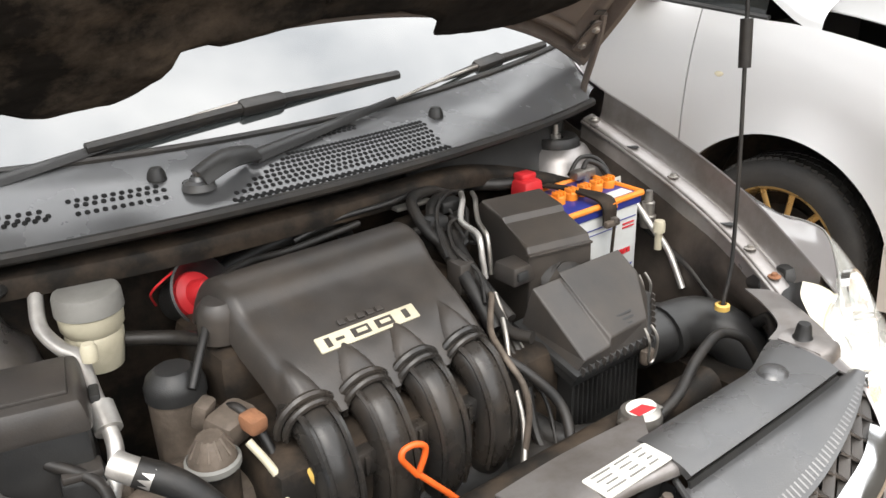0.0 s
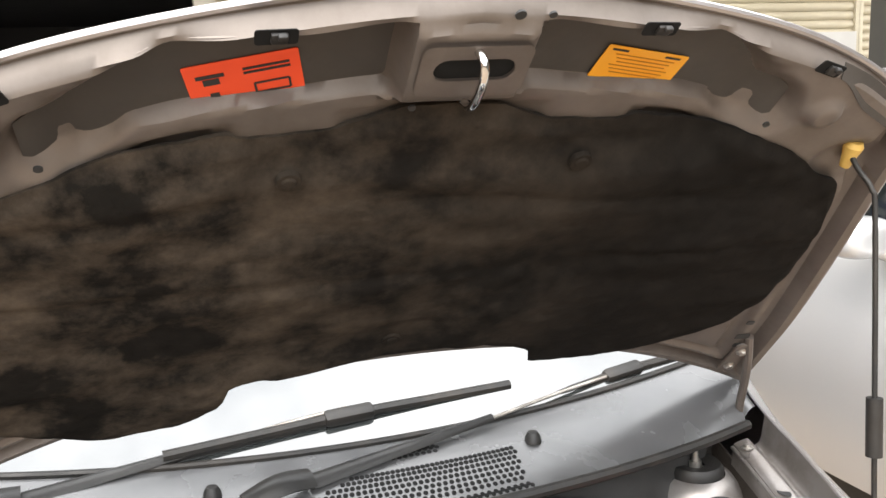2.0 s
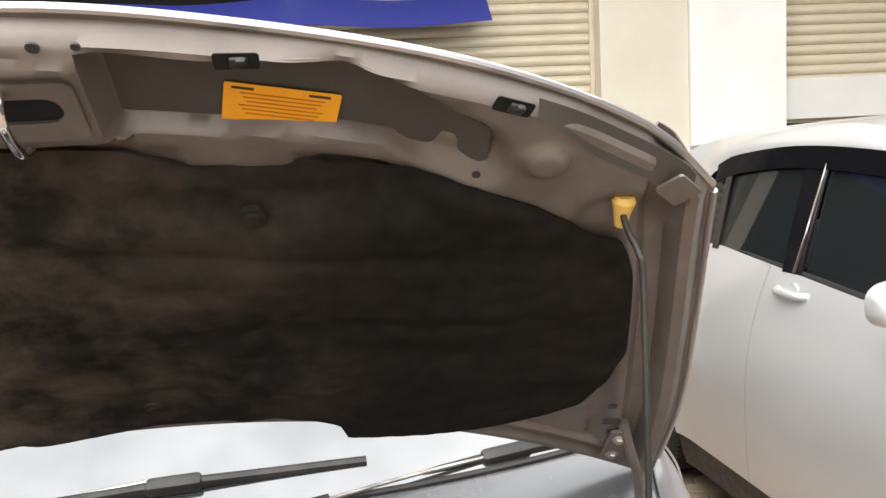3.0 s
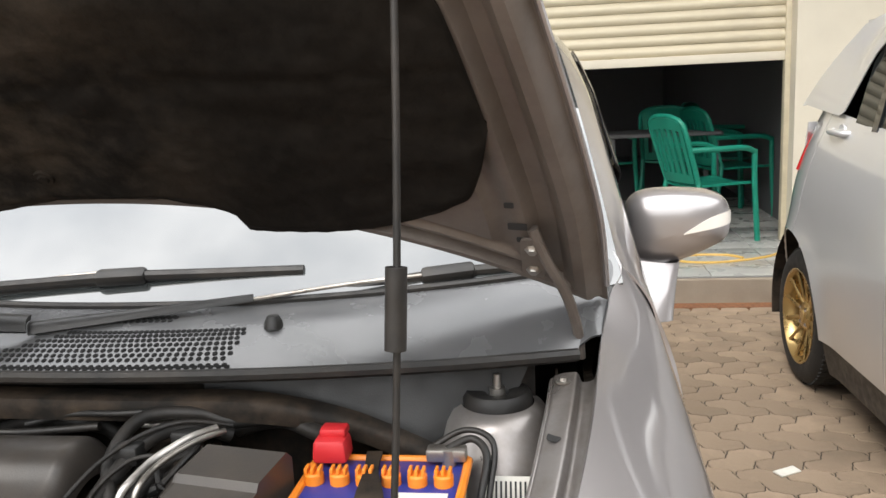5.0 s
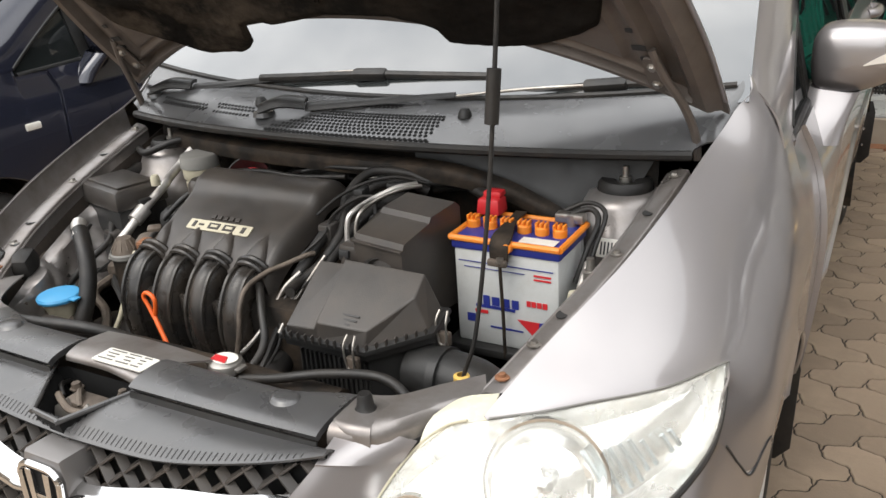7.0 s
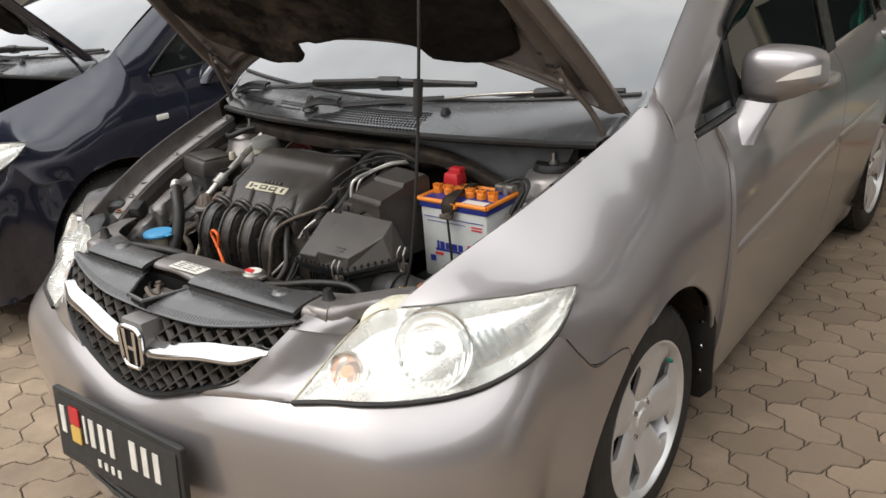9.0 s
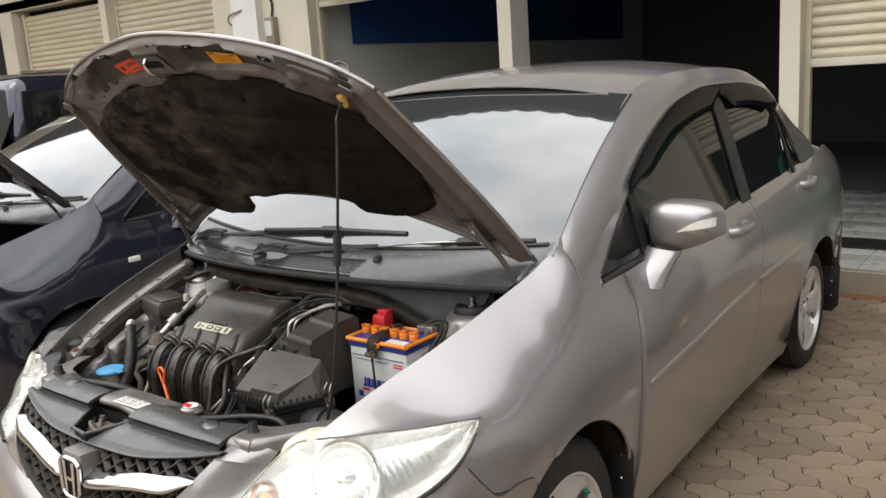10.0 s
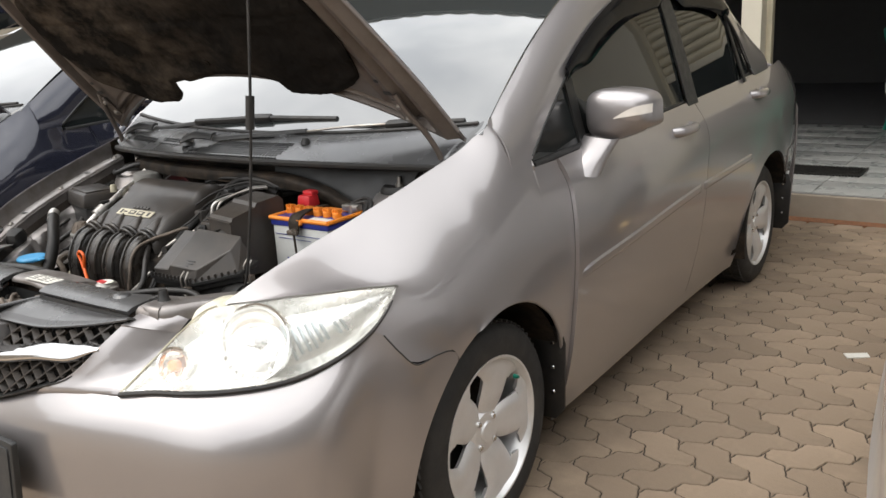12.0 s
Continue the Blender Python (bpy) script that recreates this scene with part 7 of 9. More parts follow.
def build_airbox():
    a = thing("air_filter_box", "black plastic air filter box with a clipped lid", "air filter", at=(0, 0, 0))
    tilt = Matrix.Translation((0, -0.462, 0.760)) @ Matrix.Rotation(radians(13), 4, "X")
    rim = [(0.126, 0.0), (0.284, 0.0), (0.368, 0.072), (0.366, 0.128), (0.130, 0.128)]
    part("base", prism([(0.140, -0.440), (0.280, -0.444), (0.350, -0.380), (0.348, -0.340), (0.140, -0.335)], 0.175, Matrix.Translation((0, 0, 0.585)), bevel=0.004), BLACK, a)
    part("flange", prism([(x + (0.004 if x > 0.2 else -0.004), y + (0.004 if y > 0.1 else -0.004)) for x, y in rim], 0.009, tilt @ Matrix.Translation((0, 0, -0.010)), bevel=0.002), BLACK, a)
    part("lower_flange", prism([(x, y) for x, y in rim], 0.012, tilt @ Matrix.Translation((0, 0.002, -0.026)), bevel=0.002), BLACK, a)
    lo = [tilt @ Vector((x, y, -0.001)) for x, y in [(0.132, 0.004), (0.199, 0.004)] + [(0.282, 0.005), (0.361, 0.073), (0.360, 0.124), (0.199, 0.124), (0.136, 0.124)]]
    hi = [Vector(p) for p in ((0.139, -0.464, 0.776), (0.197, -0.459, 0.789), (0.286, -0.450, 0.786), (0.337, -0.386, 0.824), (0.336, -0.348, 0.849), (0.191, -0.358, 0.857), (0.140, -0.358, 0.848))]
    bm = bmesh.new()
    L, H = [bm.verts.new(p) for p in lo], [bm.verts.new(p) for p in hi]
    S0, S1 = bm.verts.new((0.192, -0.461, 0.779)), bm.verts.new((0.195, -0.361, 0.850))
    for i in range(1, 7):
        j = (i + 1) % 7
        if i == 5:
            bm.faces.new((L[5], L[6], H[6], S1, H[5]))
        else:
            bm.faces.new((L[i], L[j], H[j], H[i]))
    bm.faces.new((L[0], L[1], H[1], S0, H[0]))
    bm.faces.new((H[0], S0, S1, H[6]))
    bm.faces.new((S0, H[1], H[5], S1))
    bm.faces.new(H[1:6])
    bmesh.ops.recalc_face_normals(bm, faces=bm.faces)
    bmesh.ops.bevel(bm, geom=list(bm.edges), offset=0.0022, segments=2, profile=0.5, affect="EDGES")
    lid = part("lid", bm, COVER, a, "matt black lid", smooth=False)
    top = Matrix.Translation((0.236, -0.440, 0.7955)) @ Matrix.Rotation(radians(37), 4, "X")
    for k in range(3):
        part("moulded_print", box((0.004 * (k % 2), 0.006 - 0.008 * k, 0.0012), (0.058 - 0.012 * k, 0.0030, 0.0010), 0, top), BLACK, lid, smooth=False)
    for p, q, n in ((rim[0], rim[1], 11), (rim[1], rim[2], 7)):
        for i in range(n):
            t = (i + 0.5) / n
            part("rib", box((lerp(p[0], q[0], t), lerp(p[1], q[1], t) - 0.003, 0.002), (0.0022, 0.007, 0.013), 0.0005, tilt), COVER, a, smooth=False)
    for i in range(14):
        t = (i + 0.5) / 14
        part("base_rib", box((lerp(0.142, 0.278, t), -0.442, 0.690), (0.003, 0.010, 0.07), 0.0008), BLACK, a, smooth=False)
    for x, y in ((0.268, -0.472), (0.376, -0.372)):
        z = 0.762 if x < 0.3 else 0.778
        cl = part("clip", tube([(x - 0.007, y + 0.006, z + 0.022), (x - 0.009, y - 0.006, z + 0.004), (x - 0.006, y - 0.004, z - 0.030), (x + 0.006, y - 0.004, z - 0.030), (x + 0.009, y - 0.006, z + 0.004), (x + 0.007, y + 0.006, z + 0.022)], 0.0020, 6, 40), METAL, a)
        part("clip_foot", box((x, y + 0.003, z - 0.026), (0.022, 0.014, 0.024), 0.004), CAST, cl)
    # two-level resonator behind, with the ribbed throat
    m = Matrix.Translation((0.246, -0.250, 0.0)) @ Matrix.Rotation(radians(-11), 4, "Z")
    side = [(-0.078, 0.730), (-0.076, 0.868), (-0.068, 0.883), (-0.004, 0.899), (0.002, 0.908), (0.066, 0.916), (0.078, 0.905), (0.080, 0.730)]
    part("resonator", prism([(y, z) for y, z in side], 0.112, m @ Matrix.Translation((0.056, 0, 0)) @ Matrix(((0, 0, -1, 0), (1, 0, 0, 0), (0, 1, 0, 0), (0, 0, 0, 1))), bevel=0.004), COVER, a, smooth=False)
    part("resonator_seam", box((0, -0.074, 0.872), (0.114, 0.012, 0.004), 0.001, m), COVER, a)
    for k in range(4):
        part("throat_ring", lathe([(0.047, 0.0), (0.050, 0.0035), (0.047, 0.007), (0.043, 0.0035), (0.047, 0.0)], 32, Matrix.Translation((0.244, -0.322 - 0.005 * k, 0.815 - 0.003 * k)) @ Matrix.Rotation(radians(68), 4, "X")), RUBBER, a)
    part("throat_wall", tube([(0.246, -0.30, 0.816), (0.243, -0.340, 0.794)], 0.0415, 24, 4), RUBBER, a)
    ear = part("resonator_ear", box((0.168, -0.292, 0.845), (0.048, 0.050, 0.030), 0.005, taper=0.9), COVER, a)
    # dark block paints the shade inside the socket
    part("ear_socket", box((0.160, -0.318, 0.846), (0.020, 0.006, 0.014), 0.002), INK, ear)
    # cold air duct towards the lamp
    part("inlet_duct", tube([(0.335, -0.39, 0.70), (0.42, -0.405, 0.705), (0.47, -0.42, 0.70), (0.50, -0.46, 0.68), (0.51, -0.50, 0.64)], 0.044, 20, 30), BLACK, a)
    part("duct_mouth", tube([(0.385, -0.402, 0.702), (0.400, -0.403, 0.703)], 0.050, 20, 4), BLACK, a)
    return a


build_airbox()


def turned(name, label, category, at, pieces):
    t = thing(name, label, category, at=at)
    for nm, prof, mat, m in pieces:
        part(nm, lathe(prof, 32, m), mat, t)
    return t


I = Matrix()
turned("brake_fluid_reservoir", "cream plastic brake fluid reservoir with a grey cap", "reservoir", (-0.384, -0.082, 0.838), [
    ("tank", [(0.0, -0.03), (0.030, -0.03), (0.036, 0.002), (0.037, 0.018), (0.035, 0.022), (0.040, 0.030), (0.041, 0.050), (0.0, 0.056)], CREAM, I),
    ("cap", [(0.0, 0.080), (0.036, 0.080), (0.0405, 0.078), (0.0425, 0.074), (0.0435, 0.052), (0.040, 0.050)], GREYCAP, I)])
tilt = Matrix.Rotation(radians(62), 4, "X") @ Matrix.Rotation(radians(18), 4, "Y")
turned("siren_horn", "black horn with a bright red centre", "horn", (-0.241, -0.086, 0.866), [
    ("bell", [(0.018, -0.06), (0.028, -0.055), (0.034, -0.02), (0.050, 0.012), (0.053, 0.014), (0.050, 0.016), (0.030, -0.015), (0.0, -0.02)], BLACK, tilt),
    ("red_centre", [(0.0, 0.026), (0.014, 0.024), (0.018, 0.015), (0.020, 0.0), (0.032, -0.004), (0.034, -0.010)], RED, tilt)])
c = tagged(part("red_wire", tube([(-0.29, -0.05, 0.85), (-0.302, -0.075, 0.88), (-0.288, -0.085, 0.898), (-0.262, -0.075, 0.905)], 0.0018, 8), RED), "thin red wire over the horn", "wire")


def build_fuse_box():
    f = thing("fuse_box", "black under-hood fuse box with a stepped lid", "fuse box", at=(-0.518, -0.192, 0.735))
    m = Matrix.Rotation(radians(-14), 4, "Z")
    part("body", box((0, 0, 0.02), (0.165, 0.115, 0.16), 0.010, m), BLACK, f)
    part("lid", box((0, 0, 0.118), (0.178, 0.128, 0.044), 0.010, m, taper=0.90), COVER, f)
    part("lid_panel", box((0.0, 0.0, 0.142), (0.135, 0.085, 0.006), 0.002, m), COVER, f)
    part("side_latch", box((0.092, 0.0, 0.09), (0.012, 0.03, 0.05), 0.003, m), BLACK, f)
    return f


build_fuse_box()
w = turned("washer_reservoir", "cream washer neck with a pale blue flip cap", "reservoir", (-0.410, -0.474, 0.70), [
    ("neck", [(0.0, 0.036), (0.034, 0.036), (0.032, 0.028), (0.022, 0.0), (0.020, -0.05), (0.06, -0.10), (0.06, -0.16), (0.0, -0.16)], CREAM, I),
    ("cap", [(0.0, 0.046), (0.020, 0.047), (0.038, 0.044), (0.041, 0.040), (0.040, 0.035), (0.0, 0.034)], SKYBLUE, I)])
part("cap_tab", box((0.045, 0.0, 0.041), (0.018, 0.016, 0.004), 0.001), SKYBLUE, w)
part("neck_arm", tube([(-0.02, 0.01, 0.015), (-0.06, 0.02, 0.02), (-0.085, 0.03, 0.03)], 0.010, 10), CREAM, w)
f = turned("fuel_filter", "round metal canister with a ribbed cap and clamp ring", "filter", (-0.350, -0.349, 0.735), [
    ("canister", [(0.0, -0.06), (0.026, -0.06), (0.028, 0.04), (0.027, 0.046), (0.0, 0.046)], BAY_DARK, I),
    ("clamp_ring", [(0.029, 0.045), (0.032, 0.048), (0.032, 0.055), (0.029, 0.058), (0.026, 0.052), (0.029, 0.045)], GREYCAP, I),
    ("ribbed_cap", [(0.0, 0.086), (0.015, 0.085), (0.025, 0.066), (0.028, 0.055), (0.0, 0.055)], CAST, I)])
for k in range(12):
    a = 2 * math.pi * k / 12
    part("cap_rib", tube([(0.013 * math.cos(a), 0.013 * math.sin(a), 0.0855), (0.0255 * math.cos(a), 0.0255 * math.sin(a), 0.066)], 0.0018, 5, 3), CAST, f)
turned("oil_canister", "grimy dark canister beside the engine cover", "canister", (-0.335, -0.215, 0.78), [
    ("body", [(0.0, -0.10), (0.034, -0.10), (0.036, 0.03), (0.0, 0.03)], CAST, I),
    ("top", [(0.0, 0.062), (0.022, 0.062), (0.034, 0.052), (0.038, 0.040), (0.038, 0.026), (0.0, 0.026)], BLACK, I)])
turned("filler_plug", "black filler plug on the engine cover corner", "cap", (-0.262, -0.205, 0.885), [
    ("plug", [(0.0, 0.024), (0.020, 0.022), (0.027, 0.014), (0.029, 0.0), (0.029, -0.03)], COVER, I)])

# pipes, hoses and wires
PIPES = [
    ("aluminium_pipe", "thick silver air conditioning pipe", "pipe", ALU, 0.0095, [(-0.432, -0.025, 0.922), (-0.436, -0.045, 0.915), (-0.446, -0.085, 0.885), (-0.436, -0.130, 0.870), (-0.424, -0.155, 0.864), (-0.426, -0.195, 0.842), (-0.428, -0.235, 0.821), (-0.430, -0.266, 0.799), (-0.442, -0.290, 0.775), (-0.46, -0.30, 0.74)]),
    ("pipe_union", "silver union nut on the cooling pipe", "pipe fitting", ALU, 0.0165, [(-0.427, -0.220, 0.829), (-0.429, -0.250, 0.812)]),
    ("hose_end", "silver crimped hose end", "hose fitting", ALU, 0.0150, [(-0.456, -0.360, 0.842), (-0.448, -0.370, 0.838), (-0.426, -0.388, 0.826)]),
    ("cooling_hose", "black rubber hose down to the radiator", "hose", RUBBER, 0.0165, [(-0.440, -0.376, 0.834), (-0.405, -0.400, 0.812), (-0.376, -0.425, 0.772), (-0.362, -0.455, 0.720), (-0.368, -0.490, 0.655), (-0.385, -0.51, 0.57)]),
    ("bonnet_hose", "long black hose along the inner wing", "hose", RUBBER, 0.017, [(-0.60, -0.06, 0.86), (-0.605, -0.16, 0.83), (-0.585, -0.28, 0.79), (-0.55, -0.42, 0.74), (-0.51, -0.53, 0.70)]),
    ("radiator_hose", "thick black radiator hose", "hose", RUBBER, 0.020, [(0.03, -0.33, 0.70), (0.075, -0.40, 0.68), (0.10, -0.47, 0.67), (0.17, -0.52, 0.68), (0.20, -0.545, 0.70)]),
    ("lower_hose", "thick black lower hose beside the air filter box", "hose", RUBBER, 0.026, [(0.03, -0.40, 0.62), (0.065, -0.46, 0.65), (0.075, -0.52, 0.62), (0.06, -0.55, 0.54)]),
    ("overflow_hose", "thin black overflow hose along the front", "hose", RUBBER, 0.0075, [(0.145, -0.585, 0.745), (0.20, -0.575, 0.752), (0.28, -0.545, 0.762), (0.36, -0.525, 0.762), (0.41, -0.535, 0.74), (0.43, -0.55, 0.70)]),
    ("front_hose", "black hose behind the radiator cover", "hose", RUBBER, 0.011, [(-0.46, -0.60, 0.752), (-0.33, -0.595, 0.757), (-0.22, -0.575, 0.757), (-0.15, -0.545, 0.735), (-0.08, -0.53, 0.70)]),
    ("vacuum_hose", "thin black vacuum hose over the engine", "hose", RUBBER, 0.0055, [(-0.33, -0.26, 0.83), (-0.29, -0.22, 0.875), (-0.24, -0.16, 0.905), (-0.18, -0.12, 0.905), (-0.10, -0.10, 0.895), (0.02, -0.10, 0.905)]),
    ("heater_hose", "black heater hose behind the engine", "hose", RUBBER, 0.012, [(-0.20, -0.03, 0.86), (-0.10, -0.06, 0.895), (0.0, -0.06, 0.89), (0.03, -0.05, 0.85), (0.03, -0.02, 0.80)]),
    ("throttle_hose", "black hose over the throttle body", "hose", RUBBER, 0.011, [(0.075, -0.35, 0.80), (0.085, -0.28, 0.85), (0.095, -0.21, 0.885), (0.125, -0.15, 0.915), (0.17, -0.12, 0.915), (0.205, -0.10, 0.895)]),
    ("breather_hose", "black breather hose beside the engine cover", "hose", RUBBER, 0.010, [(0.115, -0.34, 0.80), (0.118, -0.27, 0.835), (0.128, -0.21, 0.868), (0.150, -0.165, 0.888), (0.19, -0.15, 0.895)]),
    ("metal_pipe", "bright bent metal coolant pipe", "pipe", ALU, 0.0048, [(0.131, -0.268, 0.835), (0.130, -0.262, 0.868), (0.132, -0.256, 0.888), (0.138, -0.240, 0.898), (0.143, -0.200, 0.903), (0.158, -0.180, 0.910), (0.178, -0.160, 0.918), (0.200, -0.130, 0.918)]),
    ("metal_pipe", "bright bent metal coolant pipe", "pipe", METAL, 0.0040, [(0.147, -0.262, 0.835), (0.147, -0.258, 0.872), (0.151, -0.248, 0.894), (0.158, -0.222, 0.905), (0.176, -0.195, 0.915), (0.196, -0.170, 0.920), (0.215, -0.140, 0.918)]),
    ("earth_pipe", "dull metal pipe in front of the intake", "pipe", CAST, 0.0046, [(0.096, -0.318, 0.838), (0.088, -0.330, 0.838), (0.062, -0.356, 0.828), (0.040, -0.384, 0.820), (0.028, -0.425, 0.806), (0.032, -0.452, 0.780), (0.034, -0.463, 0.745), (0.026, -0.468, 0.705), (0.014, -0.476, 0.665), (0.020, -0.500, 0.640)]),
    ("earth_pipe", "thin metal pipe in front of the intake", "pipe", METAL, 0.0040, [(0.088, -0.352, 0.815), (0.074, -0.376, 0.798), (0.064, -0.392, 0.776), (0.058, -0.408, 0.752), (0.040, -0.445, 0.715), (0.012, -0.478, 0.683), (-0.012, -0.494, 0.672)]),
    ("wiring_loom", "taped black wiring loom", "wiring", RUBBER, 0.009, [(0.10, -0.40, 0.80), (0.09, -0.36, 0.80), (0.105, -0.31, 0.82), (0.11, -0.25, 0.86), (0.085, -0.19, 0.90), (0.10, -0.13, 0.93), (0.16, -0.10, 0.925), (0.20, -0.09, 0.91), (0.25, -0.07, 0.905)]),
    ("wiring_loom", "taped black wiring loom", "wiring", RUBBER, 0.011, [(0.20, -0.07, 0.89), (0.26, -0.06, 0.90), (0.32, -0.09, 0.895), (0.345, -0.11, 0.90)]),
    ("battery_cable", "black battery earth cable", "cable", RUBBER, 0.005, [(0.495, -0.125, 0.89), (0.525, -0.11, 0.898), (0.545, -0.13, 0.885), (0.54, -0.17, 0.85), (0.53, -0.20, 0.80)]),
    ("battery_cable", "black battery earth cable", "cable", RUBBER, 0.004, [(0.47, -0.115, 0.885), (0.515, -0.10, 0.905), (0.552, -0.115, 0.895), (0.55, -0.16, 0.85), (0.54, -0.21, 0.78)]),
    ("brake_pipe", "pale valve pipe beside the battery", "pipe", ALU, 0.006, [(0.552, -0.20, 0.84), (0.552, -0.245, 0.80), (0.56, -0.28, 0.76), (0.555, -0.32, 0.70)]),
    ("wing_cable", "black cable along the inner wing", "cable", RUBBER, 0.006, [(0.575, -0.17, 0.80), (0.575, -0.25, 0.765), (0.565, -0.32, 0.74), (0.56, -0.38, 0.70)]),
    ("horn_hose", "black hose by the lamp", "hose", RUBBER, 0.010, [(0.44, -0.575, 0.70), (0.47, -0.555, 0.725), (0.505, -0.52, 0.735), (0.52, -0.48, 0.70)]),
    ("reservoir_hose", "grey hose under the brake reservoir", "hose", RUBBER, 0.010, [(-0.35, -0.10, 0.84), (-0.30, -0.14, 0.84), (-0.28, -0.19, 0.85)]),
    ("fuse_box_loom", "black wiring by the fuse box", "wiring", RUBBER, 0.008, [(-0.62, -0.04, 0.90), (-0.55, -0.08, 0.905), (-0.48, -0.05, 0.93), (-0.43, 0.0, 0.93)]),
    ("filter_wire", "tan wire by the fuel filter", "wire", CREAM, 0.005, [(-0.31, -0.36, 0.80), (-0.295, -0.40, 0.76), (-0.30, -0.43, 0.70), (-0.32, -0.44, 0.66)]),
    ("fuse_box_cable", "black cable by the fuse box", "cable", RUBBER, 0.007, [(-0.50, -0.25, 0.80), (-0.46, -0.30, 0.78), (-0.47, -0.36, 0.75), (-0.50, -0.40, 0.70)]),
    ("canister_cable", "black cable beside the canister", "cable", RUBBER, 0.006, [(-0.31, -0.28, 0.80), (-0.30, -0.32, 0.82), (-0.285, -0.36, 0.78), (-0.29, -0.40, 0.72)]),
    ("injector_loom", "ribbed black injector loom beside the intake runners", "wiring", RUBBER, 0.0075, [(0.030, -0.395, 0.800), (0.060, -0.430, 0.775), (0.088, -0.468, 0.730), (0.070, -0.505, 0.690), (0.025, -0.525, 0.660)]),
    ("fuel_line", "thin grey fuel line beside the air filter box", "pipe", METAL, 0.0034, [(0.090, -0.430, 0.735), (0.096, -0.392, 0.772), (0.100, -0.350, 0.800), (0.112, -0.310, 0.832)]),
    ("sensor_wire", "thin dusty sensor wire over the loom", "wire", RUBBER, 0.0028, [(0.075, -0.330, 0.835), (0.098, -0.290, 0.862), (0.092, -0.245, 0.885), (0.118, -0.200, 0.905), (0.160, -0.185, 0.905)]),
    ("sensor_wire", "thin black sensor wire over the loom", "wire", RUBBER, 0.0030, [(0.065, -0.260, 0.885), (0.085, -0.215, 0.908), (0.120, -0.170, 0.925), (0.165, -0.140, 0.930), (0.215, -0.115, 0.915)]),
    ("throttle_cable", "thin black throttle cable behind the engine cover", "cable", RUBBER, 0.0042, [(-0.090, -0.095, 0.905), (-0.020, -0.100, 0.922), (0.060, -0.115, 0.930), (0.130, -0.100, 0.928), (0.200, -0.075, 0.912)]),
    ("drain_hose", "thin black drain hose below the intake runners", "hose", RUBBER, 0.0060, [(-0.240, -0.500, 0.640), (-0.170, -0.515, 0.655), (-0.090, -0.520, 0.650), (-0.020, -0.535, 0.640), (0.030, -0.545, 0.610)]),
    ("coolant_hose", "dusty black coolant hose below the intake runners", "hose", CAST, 0.0110, [(-0.020, -0.505, 0.630), (0.030, -0.520, 0.650), (0.085, -0.535, 0.655), (0.150, -0.548, 0.640)]),
    ("wing_wire", "thin tan wire along the grimy inner wing", "wire", CAST, 0.0035, [(-0.585, -0.300, 0.800), (-0.560, -0.370, 0.785), (-0.520, -0.440, 0.755), (-0.480, -0.500, 0.720)]),
    ("wing_wire", "thin black wire along the grimy inner wing", "wire", RUBBER, 0.0040, [(-0.560, -0.260, 0.790), (-0.530, -0.330, 0.775), (-0.540, -0.400, 0.740), (-0.500, -0.470, 0.690)]),
]
for nm, lb, cat, mat, rad, pts in PIPES:
    tagged(part(nm, tube(pts, rad, 12, 8 * len(pts)), mat), lb, cat)

turned("charge_port", "pale green cap on a pipe valve", "valve", (-0.418, -0.185, 0.872), [
    ("cap", [(0.0, 0.022), (0.007, 0.022), (0.010, 0.016), (0.010, 0.0)], CREAM, I)])
turned("charge_port", "cream capped valve beside the battery", "valve", (0.552, -0.262, 0.79), [
    ("cap", [(0.0, 0.026), (0.009, 0.025), (0.011, 0.018), (0.011, 0.004), (0.007, 0.002), (0.007, -0.03)], CREAM, I)])
turned("pressure_switch", "grey pressure switch beside the battery", "sensor", (0.565, -0.225, 0.81), [
    ("switch", [(0.0, 0.050), (0.006, 0.050), (0.008, 0.030), (0.012, 0.028), (0.012, 0.005), (0.015, 0.003), (0.013, -0.02)], METAL, I)])
s = thing("carburettor", "grimy throttle housing with brackets and plugs", "carburettor", at=(0.135, -0.16, 0.86))
part("body", box((0.0, 0.03, 0.0), (0.11, 0.09, 0.07), 0.016), BAY_DARK, s)
part("plug", box((-0.03, -0.02, 0.045), (0.035, 0.03, 0.025), 0.005), BLACK, s)
part("plug", box((0.03, 0.02, 0.05), (0.04, 0.025, 0.02), 0.005), BLACK, s)
part("bracket", box((-0.02, 0.05, 0.055), (0.07, 0.02, 0.006), 0.002), METAL, s)
part("plug", box((-0.045, -0.10, -0.01), (0.03, 0.035, 0.05), 0.006), COVER, s)
lb = thing("data_plate", "white printed plate on the strut tower", "label", at=(0.575, -0.125, 0.838))
mm = Matrix.Rotation(radians(70), 4, "X")
part("plate", prism(rounded(0.07, 0.032, 0.002), 0.002, mm), LABEL, lb)
bm = bmesh.new()
for k in range(9):
    box((-0.026 + 0.006 * k, -0.001, 0.0026), (0.0025, 0.022, 0.0008), 0, mm, bm)
part("print", bm, INK, lb, smooth=False)


def lump(name, label, category, at, pieces):
    t = thing(name, label, category, at=at)
    for nm, c, s, bv, mat, rz in pieces:
        part(nm, box((0, 0, 0), s, bv, Matrix.Translation(c) @ Matrix.Rotation(radians(rz), 4, "Z") @ Matrix.Rotation(radians(rz * 0.4), 4, "X")), mat, t)
    return t


